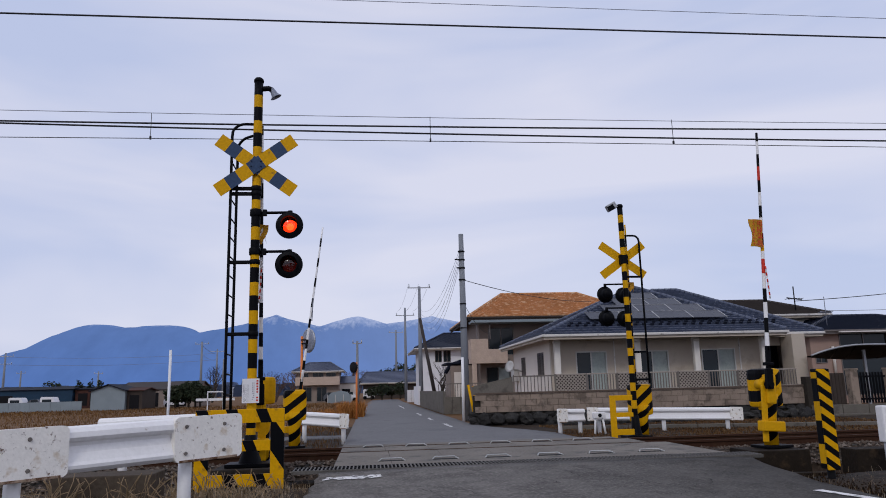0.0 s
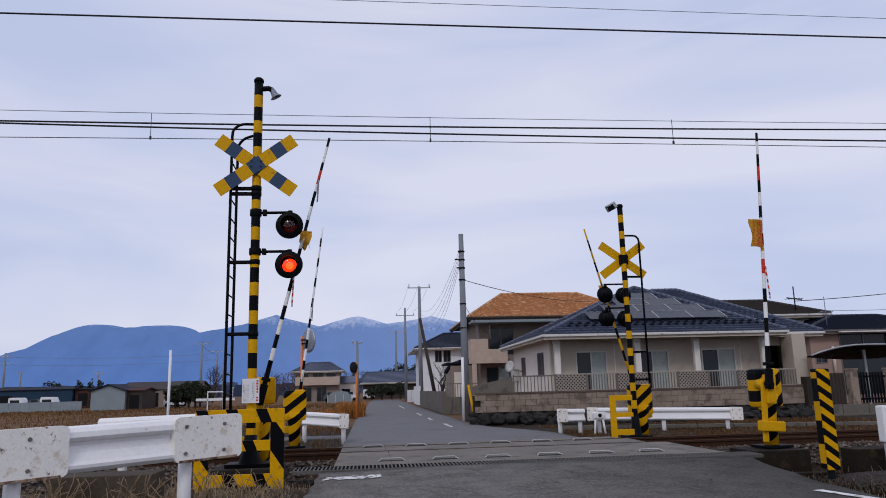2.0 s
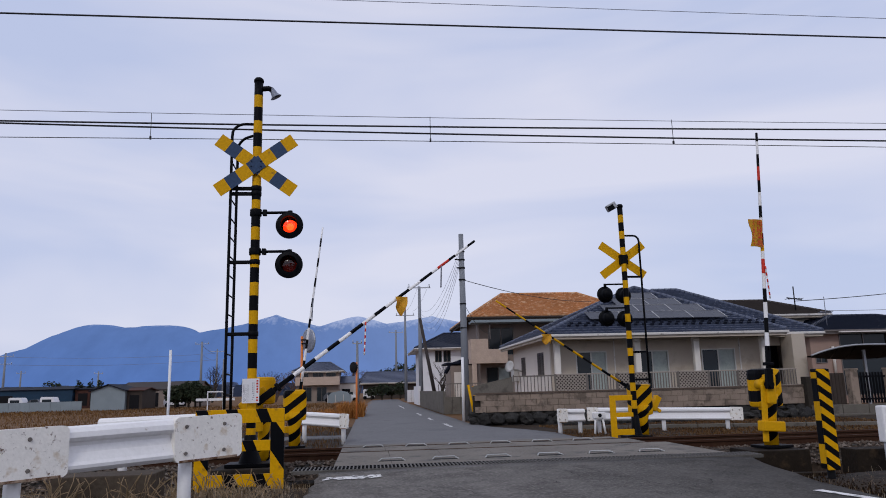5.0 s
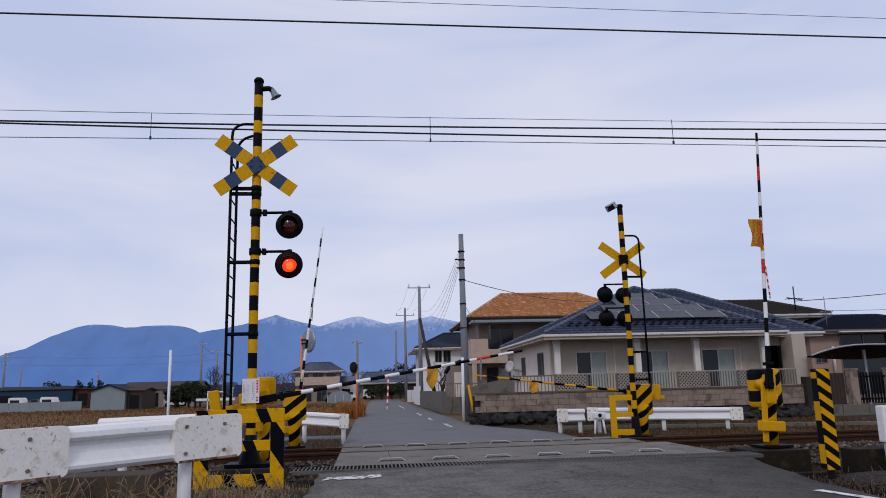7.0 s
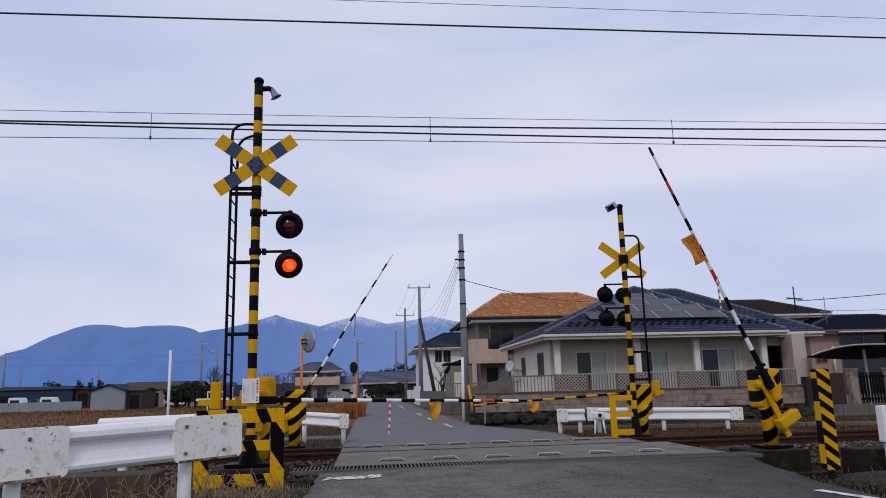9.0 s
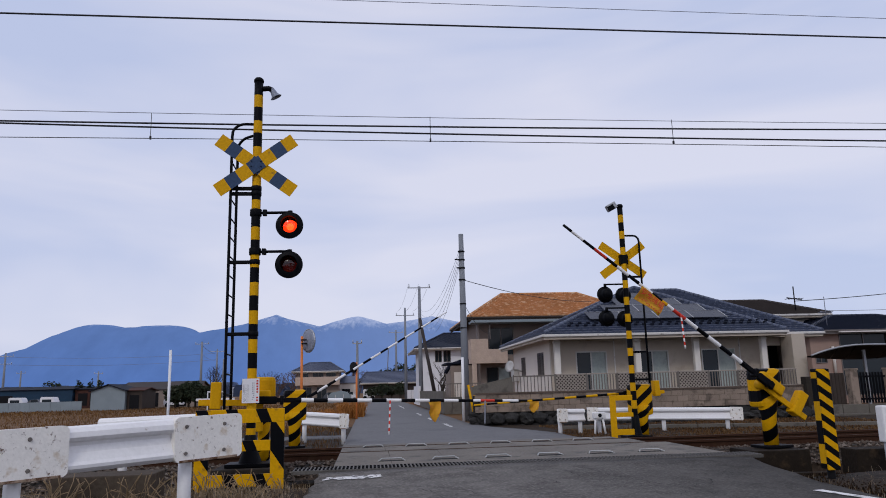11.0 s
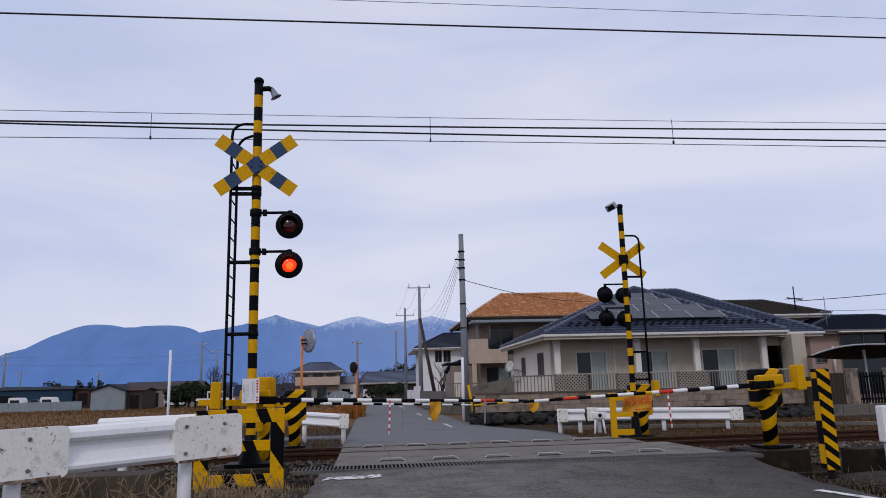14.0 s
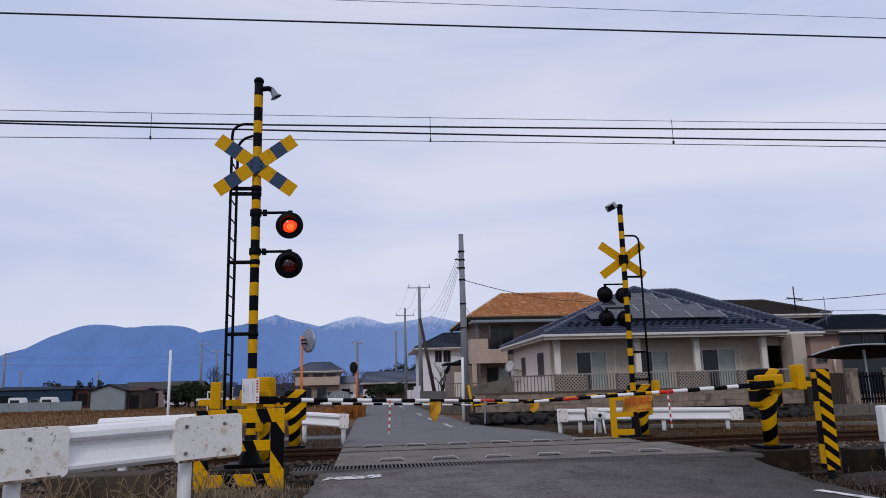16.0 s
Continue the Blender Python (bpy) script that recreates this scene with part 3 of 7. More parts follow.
def far_signal():
    X, Y = 6.23, 17.0
    t = thing("crossing_signal", "yellow and black crossing signal with lamps turned away", "crossing signal", pose(X, Y, -0.27), "crossing signals")
    bm = bmesh.new()
    striped_post(bm, 0, 0, 0.05, 5.58, 0.066, 0.2, 0.41)
    lathe(bm, [(0.066, 5.58), (0.078, 5.585), (0.078, 5.63), (0.05, 5.66), (0.0, 5.67)], 20, None, 1)
    part("post", bm, [M_yellow, M_black], t)
    bm = bmesh.new()
    box(bm, (0, 0, 0.03), (0.6, 0.5, 0.07), None, 0, 0.008)
    lathe(bm, [(0.15, 0.06), (0.13, 0.12), (0.1, 0.25), (0.09, 0.5), (0.066, 0.52)], 20)
    part("base_plate", bm, M_black, t)
    cross_plates(t, 0.085, 4.26, 1.33, 0.205, False)
    bm = bmesh.new()
    box(bm, (0, 0.02, 4.26), (0.2, 0.16, 0.24), None, 0, 0.02)
    part("clamp", bm, M_black, t)
    for z in (3.41, 2.83):
        for x, yy, f in ((-0.5, 0.1, 1), (0.02, -0.0, 1)):
            if x < -0.1:
                bm = bmesh.new()
                cyl(bm, (-0.06, 0, z + 0.24), (-0.5, 0.02, z + 0.24), 0.021, n=10)
                cyl(bm, (-0.5, 0.04, z + 0.26), (-0.5, 0.04, z + 0.15), 0.036, n=12)
                part("lamp_bracket", bm, M_black, t)
            else:
                x, yy = 0.03, 0.3
            signal_lamp(t, x, yy, z, 1, False)
    bm = bmesh.new()
    box(bm, (-0.24, -0.06, 5.58), (0.25, 0.16, 0.17), RY(-28), 0, 0.02)
    part("horn_box", bm, M_grey_metal, t, "grey box horn with a black mouth")
    bm = bmesh.new()
    box(bm, (-0.27, -0.145, 5.54), (0.17, 0.02, 0.12), RY(-28), 0, 0.005)
    cyl(bm, (-0.14, 0, 5.62), (0.0, 0, 5.62), 0.035, n=10)
    part("horn_mouth", bm, M_black, t)
    # ladder: one hooped rail is seen
    bm = bmesh.new()
    lx = 0.42
    pts = [(0.03, 0.0, 4.86), (0.28, 0.0, 4.86)]
    for k in range(1, 7):
        a = radians(90 * k / 6)
        pts.append((0.28 + 0.14 * math.sin(a), 0, 4.72 + 0.14 * math.cos(a)))
    pts += [(lx, 0, 3.0), (lx, 0, 1.25)]
    tube(bm, pts, 0.024, 10)
    part("ladder_rail", bm, M_black, t)
    for z in (3.83, 2.0, 1.0 + 0.35):
        bm = bmesh.new()
        box(bm, (0.22, 0, z), (0.4, 0.04, 0.05), None, 0, 0.005)
        part("tie_bracket", bm, M_black, t)
    return t


far_signal()


# ---------------------------------------------------------------- barrier gates
M_hazard_g = striped("hazard_stripes_broad", YEL, BLK, (-0.75, 0.0, 1.0), 0.33, 0.5, shift=0.15)
M_hazard_b = striped("hazard_stripes_steep", YEL, BLK, (-0.75, -0.3, 1.0), 0.36, 0.52)
M_hazard_c = striped("hazard_stripes_wide", YEL, BLK, (1.0, 0.0, 0.42), 0.37, 0.62)
M_hazard_post = striped("hazard_stripes_upright", YEL, BLK, (1.0, 0.0, 0.69), 0.6, 0.5)
M_hazard_d = striped("hazard_stripes_board", YEL, BLK, (0.75, 0.0, 1.0), 0.168, 0.5)
M_flag = surf("faded_yellow_sheet", (0.54, 0.27, 0.02), 0.7, vary=0.2, coarse=8, bump=0.2, dirt=(0.5, 0.12, 0.04), dirt_at=0.58, dirt_scale=14)
YAW = 11.0
BOOMS = {}


def gate(key, x, y, z, pivot, s, length, seq, label, dx, cover, dy=-0.3, wide=1.0, lean=0.0, paint=None, weight=(0.62, 0.06)):
    """A boom barrier: s is +1 where the boom points along +x when closed. pivot is its height over the base."""
    t = thing("barrier_gate", label, "barrier", pose(x, y, z, 0, 0, YAW), "barrier gates")
    bm = bmesh.new()
    lathe(bm, [(r * wide, h) for r, h in ((0.0, 0.0), (0.13, 0.0), (0.135, 0.42), (0.175, 0.58), (0.2, 0.75), (0.0, 0.75))], 24)
    part("pillar", bm, paint or M_hazard_b, t)
    bm = bmesh.new()
    box(bm, (0, 0, -0.02), (0.44, 0.42, 0.04), None, 0, 0.008)
    part("base_plate", bm, M_black, t)
    bm = bmesh.new()
    box(bm, (lean, 0.06, (cover[0] + cover[1]) / 2), (0.52 * wide, 0.38 * wide, cover[1] - cover[0]), None, 0, 0.09 * wide)
    part("machine_cover", bm, paint or (M_hazard_b if wide == 1 else M_yellow), t)
    bm = bmesh.new()
    k = 1 if dy > 0 else -1
    cyl(bm, (dx, 0.26 * k + 0.02, pivot), (dx, 0.05 * k, pivot), 0.075, n=20)
    if not paint:
        box(bm, (dx, 0.06 + 0.19 * k, pivot - 0.2), (0.1, 0.06, 0.5), None, 0, 0.012)
    part("bearing", bm, M_yellow, t, "plain yellow bearing plate")
    bm = bmesh.new()
    box(bm, (s * 0.32, 0, 0), (0.5, 0.05, 0.07), None, 0, 0.01)
    box(bm, (s * 0.08, 0, 0), (0.3, 0.07, 0.11), None, 0, 0.015)
    cyl(bm, (0, -0.05, 0), (0, 0.08, 0), 0.05, n=16)
    box(bm, (s * 0.3, 0.0, 0.0), (0.05, 0.1, 0.13), None, 0, 0.01)
    boom = part("boom", bm, M_black, t, "long striped barrier boom on a black bracket")
    boom.location = (dx, dy, pivot)
    BOOMS[key] = (boom, Vector((dx, dy, pivot)), s)
    bm = bmesh.new()
    u, stops, mats = 0.5, [(0.5, 0.033)], []
    for w, mi in seq:
        w = min(w, length - u)
        if w <= 0.001:
            break
        u += w
        stops.append((u, 0.034 - 0.015 * (u / length)))
        mats.append(mi)
    bands(bm, stops, mats, lambda v, r, a: Vector((s * v, r * math.cos(a), r * math.sin(a))), 12)
    part("pole", bm, [M_white, M_black, M_red, M_yellow], boom)
    # counterweight arm behind the pivot
    bm = bmesh.new()
    box(bm, (-s * (weight[0] - 0.18), 0.08, -0.04), (0.82, 0.04, 0.085), None, 0, 0.008)
    box(bm, (-s * weight[0], 0.08, weight[1]), (0.15, 0.16, 0.38), None, 0, 0.02)
    box(bm, (-s * 0.07, 0.08, 0.06), (0.44, 0.13, 0.16), None, 0, 0.03)
    part("counterweight", bm, M_yellow, boom, "yellow counterweight on two flat arms")
    return t, boom


W, K, R_, Y_ = 0, 1, 2, 3
SEQ_A = [(0.08, K), (0.18, W), (0.205, K), (0.225, W), (0.215, K), (0.22, W), (0.225, K), (0.23, W), (0.215, K), (0.23, W), (0.235, K), (0.23, W), (0.245, K), (0.12, W), (0.235, R_), (0.135, K), (0.27, W), (0.3, K)]
SEQ_B = [(0.07, K), (0.2, W), (0.225, K), (0.24, W), (0.21, K), (0.235, W), (0.23, R_), (0.12, W), (0.1, Y_), (0.19, K), (0.25, W), (0.195, K), (0.22, W), (0.195, K), (0.23, R_), (0.205, K), (0.215, W), (0.4, K)]
SEQ_C = [(0.3, Y_), (0.27, K)] * 7
SEQ_D = [(0.28, W), (0.22, K)] * 9

gate("near_left", -1.56, 11.15, 0.03, 0.867, 1, 4.15, SEQ_A, "yellow and black barrier gate with white and black boom", -0.07, (0.8, 1.2), -0.3, 0.62)
gate("near_right", 6.06, 10.79, 0.03, 0.9, -1, 3.98, SEQ_B, "striped barrier gate with white, black and red boom", -0.18, (0.55, 1.14), -0.3, 0.82, 0.03, M_hazard_g, (0.61, 0.07))
gate("far_right", 6.50, 17.25, -0.27, 1.043, -1, 4.22, SEQ_C, "yellow and black barrier gate with a yellow banded boom", 0.058, (0.5, 1.24), 0.3)
gate("far_left", -1.72, 17.25, -0.2, 0.932, 1, 4.28, SEQ_D, "yellow and black barrier gate with a white and black boom", 0.109, (0.55, 1.25), 0.3)


HANGERS = []


def hang_flag(key, u, w, h, droop):
    """A sheet under the boom; a limp one (droop) hangs on a hinge and stays upright."""
    boom, loc, s = BOOMS[key]
    bm = bmesh.new()
    n = 8
    ux = 0.0 if droop else s * u
    rows = []
    for j in range(n + 1):
        v = j / n
        row = []
        for i in range(n + 1):
            a = i / n - 0.5
            x = ux + a * w * (1 - 0.45 * droop * v) + 0.03 * droop * v * math.sin(7 * v)
            row.append((x, -0.04 + (0.03 + 0.02 * droop) * math.sin(5 * a + 4 * v) * (0.3 + v), -0.02 - h * v + 0.05 * droop * math.sin(8 * a) * v))
        rows.append(row)
    for off in (0.0, 0.006):
        g = [[bm.verts.new((x, y + off, z)) for x, y, z in r] for r in rows]
        for a, b in zip(g, g[1:]):
            for i in range(n):
                bm.faces.new((a[i], a[i + 1], b[i + 1], b[i])).smooth = True
    ob = part("warning_flag", bm, M_flag, boom, "faded yellow warning sheet with red writing")
    if droop:
        ob.location = (s * u, 0, 0)
        HANGERS.append((key, ob, Vector((s * u, 0, 0))))
    return ob


hang_flag("near_left", 2.6, 0.2, 0.26, 0.9)
hang_flag("far_right", 2.75, 0.26, 0.22, 0.7)
fl = hang_flag("near_right", 2.3, 0.44, 0.22, 0.0)


def flag_writing(key, u, w, h, par):
    boom, loc, s = BOOMS[key]
    cu = bpy.data.curves.new("lettering", "FONT")
    cu.body, cu.size, cu.align_x, cu.align_y = "\u5b89\u5168\u78ba\u8a8d", 0.105, "CENTER", "CENTER"
    cu.extrude = 0.001
    tmp = new("lettering", cu)
    me = bpy.data.meshes.new_from_object(tmp.evaluated_get(bpy.context.evaluated_depsgraph_get()))
    bpy.data.objects.remove(tmp)
    me.materials.clear()
    me.materials.append(M_red)
    ob = new("red_lettering", me)
    ob.parent = par
    ob.matrix_basis = pose(s * u, -0.079, -0.02 - h * 0.38, 90, 0, 0)
    bm = bmesh.new()
    bars(bm, s * u - w * 0.45, s * u + w * 0.45, -0.02 - h * 0.95, -0.02 - h * 0.78, -0.078, 1, 9, 0, 0.5)
    tagged(part("small_print", bm, M_red, par), kind="stuff")


flag_writing("near_right", 2.3, 0.44, 0.22, fl)


def hang_rope(key, u, length, striped_rope):
    boom, loc, s = BOOMS[key]
    bm = bmesh.new()
    n = 10
    stops = [(-length * k / n, 0.012) for k in range(n + 1)]
    bands(bm, stops, [(k % 2) if striped_rope else 2 for k in range(n)], lambda z, r, a: Vector((0.05 * z * s + r * math.cos(a), r * math.sin(a), z)), 8)
    ob = part("hanging_cord", bm, [M_red, M_white, M_wire_grey], boom)
    ob.location = (s * u, -0.045, 0)
    HANGERS.append((key, ob, Vector((s * u, -0.045, 0))))


hang_rope("near_left", 1.9, 0.5, True)
hang_rope("near_left", 3.42, 0.35, False)
hang_rope("near_right", 1.79, 0.5, True)
hang_rope("far_left", 2.5, 0.55, False)


# ---------------------------------------------------------------- motion of booms and lamps
SWING = {
    "near_left": [(0, 90.8), (1.0, 90.8), (1.5, 82.9), (2, 76.4), (2.5, 69.9), (3, 63.2), (3.5, 57.0), (4, 50.3), (4.2, 47.5), (4.9, 37.6), (5.6, 28.0), (6.3, 18.5), (6.6, 14.6), (6.9, 10.7), (7.2, 6.3), (7.5, 2.4), (7.8, -1.7), (8.0, -1.8), (16, -1.8)],
    "far_right": [(0, 90.5), (0.9, 90.0), (1.5, 81.9), (2, 74.4), (2.5, 66.4), (3, 59.2), (3.5, 52.1), (4, 45.1), (4.2, 42.4), (4.9, 33.2), (5.6, 24.0), (6.3, 15.2), (6.7, 10.5), (7.1, 5.6), (7.5, 0.7), (7.8, -2.2), (8, -2.4), (16, -2.4)],
    "near_right": [(0, 94.0), (7.05, 94.0), (7.5, 87.9), (7.8, 83.5), (8.2, 77.0), (8.6, 70.3), (9, 64.2), (9.2, 61.0), (9.9, 51.0), (10.6, 41.0), (11.3, 31.6), (11.6, 27.9), (12, 22.5), (12.4, 17.5), (12.8, 12.6), (13.2, 7.6), (13.6, 3.0), (14, -2.0), (14.2, -2.1), (16, -2.1)],
    "far_left": [(0, 82.7), (7.2, 82.7), (7.5, 80.5), (7.8, 75.1), (8.2, 69.1), (8.6, 63.0), (9, 57.5), (9.2, 55.0), (9.9, 45.2), (10.6, 35.6), (11.3, 26.4), (11.6, 22.4), (11.9, 19.2), (12.2, 15.4), (12.5, 11.7), (12.8, 7.0), (13.4, -1.9), (13.6, -2.2), (16, -2.2)],
}


def flashes(first_lit):
    """Turns of a lamp's reflector: half a turn at every change, quick when it comes on."""
    rows, a = [(0.0, 0.0 if first_lit else 180.0)], 0.0 if first_lit else 180.0
    n, lit = 0, first_lit
    while True:
        t = 0.44 + 0.6046 * n
        if t > 15.7:
            break
        start = int(t * FPS + 0.4) - 1
        rows += [((start + i) / FPS, a + 60.0 * i) for i in range(4)]
        a += 180.0
        lit = not lit
        n += 1
    rows.append((16.0, a))
    return rows


def motions():
    for key, rows in SWING.items():
        boom, loc, s = BOOMS[key]
        walk(boom, [(t, pose(loc.x, loc.y, loc.z, 0, -s * a, 0)) for t, a in rows])
    for key, ob, loc in HANGERS:
        s = BOOMS[key][2]
        walk(ob, [(t, pose(loc.x, loc.y, loc.z, 0, s * a, 0)) for t, a in SWING[key]])
    for (refl, loc), lit in zip(REFLECTORS, (True, False)):
        walk(refl, [(t, pose(loc.x, loc.y, loc.z, 0, 0, a)) for t, a in flashes(lit)])


# ---------------------------------------------------------------- guards and boards beside the crossing
def hazard_frame():
    """Bars of a welded frame; each is painted on its own, so each has its own stripe origin (x, z)."""
    t = thing("striped_barricade", "yellow and black striped steel barricade before the signal", "barricade", pose(-1.635, 9.6, -0.2))
    for c, s, o, mat in (((0, 0, 0.915), (1.1, 0.05, 0.17), (-0.004, 0.915), M_hazard_c), ((0.465, 0, 0.415), (0.17, 0.05, 0.83), (0.885, 0.2), M_hazard_post), ((-0.465, 0, 0.415), (0.17, 0.05, 0.83), (-0.045, 0.2), M_hazard_post), ((0.15, 0, 0.55), (0.46, 0.045, 0.13), (0.195, 0.55), M_hazard_c), ((0, 0, 0.13), (0.76, 0.045, 0.15), (-0.04, 0.13), M_hazard_c)):
        bm = bmesh.new()
        box(bm, (c[0] - o[0], 0, c[2] - o[1]), s, None, 0, 0.006)
        part("bar", bm, mat, t).location = (o[0], 0, o[1])


hazard_frame()


def hazard_board():
    t = thing("hazard_board", "leaning black and yellow striped marker column on a grey post", "marker post", pose(5.41, 8.4, -0.45))
    bm = bmesh.new()
    box(bm, (0.04, -0.02, 0.97), (0.155, 0.03, 1.18), None, 0, 0.01)
    part("striped_face", bm, M_hazard_d, t)
    bm = bmesh.new()
    box(bm, (-0.018, 0.06, 0.97), (0.03, 0.12, 1.16), None, 0, 0.008)
    part("side_plate", bm, M_hazard_e, t, "side plate in wide yellow and black blocks")
    bm = bmesh.new()
    box(bm, (0.04, 0.05, 1.54), (0.15, 0.14, 0.05), None, 0, 0.015)
    part("cap", bm, M_black, t)
    bm = bmesh.new()
    cyl(bm, (0.05, 0.06, 0.0), (0.05, 0.06, 0.6), 0.045, n=14)
    part("post", bm, M_dark_metal, t)


M_hazard_e = striped("wide_blocks", YEL, BLK, (0.0, 0.0, 1.0), 0.5, 0.45, shift=0.1)
hazard_board()


def w_beam(bm, p, q, h=0.35, mi=0):
    """A corrugated guard-rail beam from p to q (points on its top edge)."""
    p, q = Vector(p), Vector(q)
    d = (q - p).normalized()
    n = Vector((d.y, -d.x, 0)).normalized()
    prof = [(0.0, 0.0), (0.035, -0.012), (0.06, -0.045), (0.066, -0.085), (0.05, -0.108), (0.012, -0.125), (0.006, -0.15), (0.02, -0.2), (0.05, -0.265), (0.066, -0.29), (0.062, -0.315), (0.03, -0.345), (0.0, -0.35)]
    rings = []
    for c in (p, q):
        rings.append([bm.verts.new(c + n * a + Vector((0, 0, b * h / 0.35))) for a, b in prof] + [bm.verts.new(c + n * (a - 0.008) + Vector((0, 0, b * h / 0.35))) for a, b in reversed(prof)])
    k = len(rings[0])
    for i in range(k):
        bm.faces.new((rings[0][i], rings[0][(i + 1) % k], rings[1][(i + 1) % k], rings[1][i])).material_index = mi
    bm.faces.new(rings[0])
    bm.faces.new(rings[1][::-1])


def guard_rail(p, q, posts, ground_z, label, sleeves=(), h=0.35):
    t = thing("guard_rail", label, "guard rail", group="guard rails")
    p, q = Vector(p), Vector(q)
    d = (q - p).normalized()
    n = Vector((d.y, -d.x, 0)).normalized()
    bm = bmesh.new()
    w_beam(bm, p, q, h)
    part("beam", bm, M_white, t)
    ang = math.degrees(math.atan2(d.y, d.x))
    for a, b in sleeves:
        bm = bmesh.new()
        c = p + d * ((a + b) / 2) + n * 0.045 - Vector((0, 0, h / 2))
        tilt = math.degrees(math.asin(d.z))
        R = (Matrix.Rotation(radians(ang), 3, "Z") @ Matrix.Rotation(radians(-tilt), 3, "Y"))
        w2, h2, rc = (b - a) / 2, (h + 0.02) / 2, 0.045
        ring = []
        for sx, sz, a0 in ((1, 1, 0), (-1, 1, 90), (-1, -1, 180), (1, -1, 270)):
            for k in range(5):
                g = radians(a0 + 22.5 * k)
                ring.append((sx * (w2 - rc) + rc * math.cos(g), sz * (h2 - rc) + rc * math.sin(g)))
        prism(bm, ring, 0.06, Matrix.Translation(c) @ R.to_4x4() @ Matrix(((1, 0, 0, 0), (0, 0, 1, -0.03), (0, 1, 0, 0), (0, 0, 0, 1))))
        bmesh.ops.bevel(bm, geom=[e for e in bm.edges if len(e.link_faces) == 2 and e.calc_face_angle(0) > 1.2], offset=0.009, segments=2, affect="EDGES")
        sl = part("end_sleeve", bm, M_white_worn, t, "chipped white end sleeve with rust spots")
        bm = bmesh.new()
        box(bm, c - Vector((0, 0, h / 2 + 0.004)), (b - a - 0.09, 0.066, 0.022), R, 0, 0.006)
        part("rusty_edge", bm, M_rust_edge, sl, "rusty lower edge")
        for u in (a + 0.16 * (b - a), a + 0.72 * (b - a)):
            for zz in (-0.07, -h + 0.06):
                bm = bmesh.new()
                cc = p + d * u + n * 0.073 + Vector((0, 0, zz * 1.0))
                cyl(bm, cc, cc + n * 0.014, 0.017, 0.013, 10)
                part("bolt", bm, M_bolt, sl)
    for u in posts:
        bm = bmesh.new()
        c = p + d * u - n * 0.07
        cyl(bm, (c.x, c.y, ground_z - 0.1), (c.x, c.y, c.z - 0.02), 0.057, n=16)
        part("post", bm, M_white, t)
    return t


M_rust_edge = surf("rust_stained_paint", (0.30, 0.22, 0.16), 0.8, vary=0.4, coarse=6, fine=40, bump=0.2, dirt=(0.11, 0.055, 0.03), dirt_at=0.5, dirt_scale=14)
M_bolt = surf("grey_bolt_steel", (0.16, 0.145, 0.13), 0.6, 0.2, vary=0.3)
M_white_worn = surf("chipped_white_paint", (0.83, 0.80, 0.75), 0.5, vary=0.1, coarse=2, fine=40, bump=0.12, dirt=(0.10, 0.045, 0.022), dirt_at=0.635, dirt_scale=22, speck=(0.62, 0.53, 0.42), speck_scale=9, speck_at=0.63)
guard_rail((-3.75, 4.55, 0.75), (-1.2, 6.88, 0.815), (0.2, 1.66, 3.0), -0.2, "white painted steel guard rail, chipped and rust-spotted", ((1.0, 1.98), (2.82, 3.46)))
guard_rail((-3.55, 10.2, 0.72), (-1.8, 10.0, 0.76), (0.3, 1.3), -0.3, "white steel guard rail in dry grass near the track")
guard_rail((-2.1, 20.6, 0.485), (-0.53, 19.0, 0.405), (0.4, 1.95), -0.33, "white steel guard rail at the far road corner", ((1.95, 2.24),))
guard_rail((5.11, 20.0, 0.35), (5.94, 20.2, 0.33), (0.12, 0.75), -0.4, "short white steel guard rail at the road corner", ((0.0, 0.3),))
guard_rail((5.99, 20.1, 0.36), (10.45, 20.0, 0.25), (0.35, 2.2, 4.05), -0.45, "long white steel guard rail along the track", ((0.0, 0.3), (4.1, 4.46)))


def white_rod():
    t = thing("marker_rod", "thin white marker rod standing in the grass", "marker rod", pose(-3.58, 13.6, -0.3))
    bm = bmesh.new()
    cyl(bm, (0, 0, 0), (0, 0, 2.1), 0.024, n=10)
    part("rod", bm, M_white_plate, t)


white_rod()


# ---------------------------------------------------------------- overhead wires
def wire(p, q, sag, r, mat, label):
    bm = bmesh.new()
    n = 40
    p, q = Vector(p), Vector(q)
    pts = [p.lerp(q, i / n) - Vector((0, 0, sag * 4 * (i / n) * (1 - i / n))) for i in range(n + 1)]
    tube(bm, pts, r, 6)
    return tagged(part("cable", bm, mat), label, "cable", group="service cables")


LINE = thing("overhead_line", "black electric overhead line strung along the track", "overhead line")


def span(x0, z0, x1, z1, y, r, mat, label, sag=0.0, ends=(-26.0, 32.0)):
    """A wire over the track plane y through two known points, sagging by sag between them, drawn on to its masts."""
    bm = bmesh.new()
    pts = []
    for i in range(61):
        x = ends[0] + (ends[1] - ends[0]) * i / 60
        u = (x - x0) / (x1 - x0)
        pts.append((x, y, z0 + (z1 - z0) * u - 4 * sag * u * (1 - u)))
    tube(bm, pts, r, 6)
    return part("line_wire", bm, mat, LINE, label)


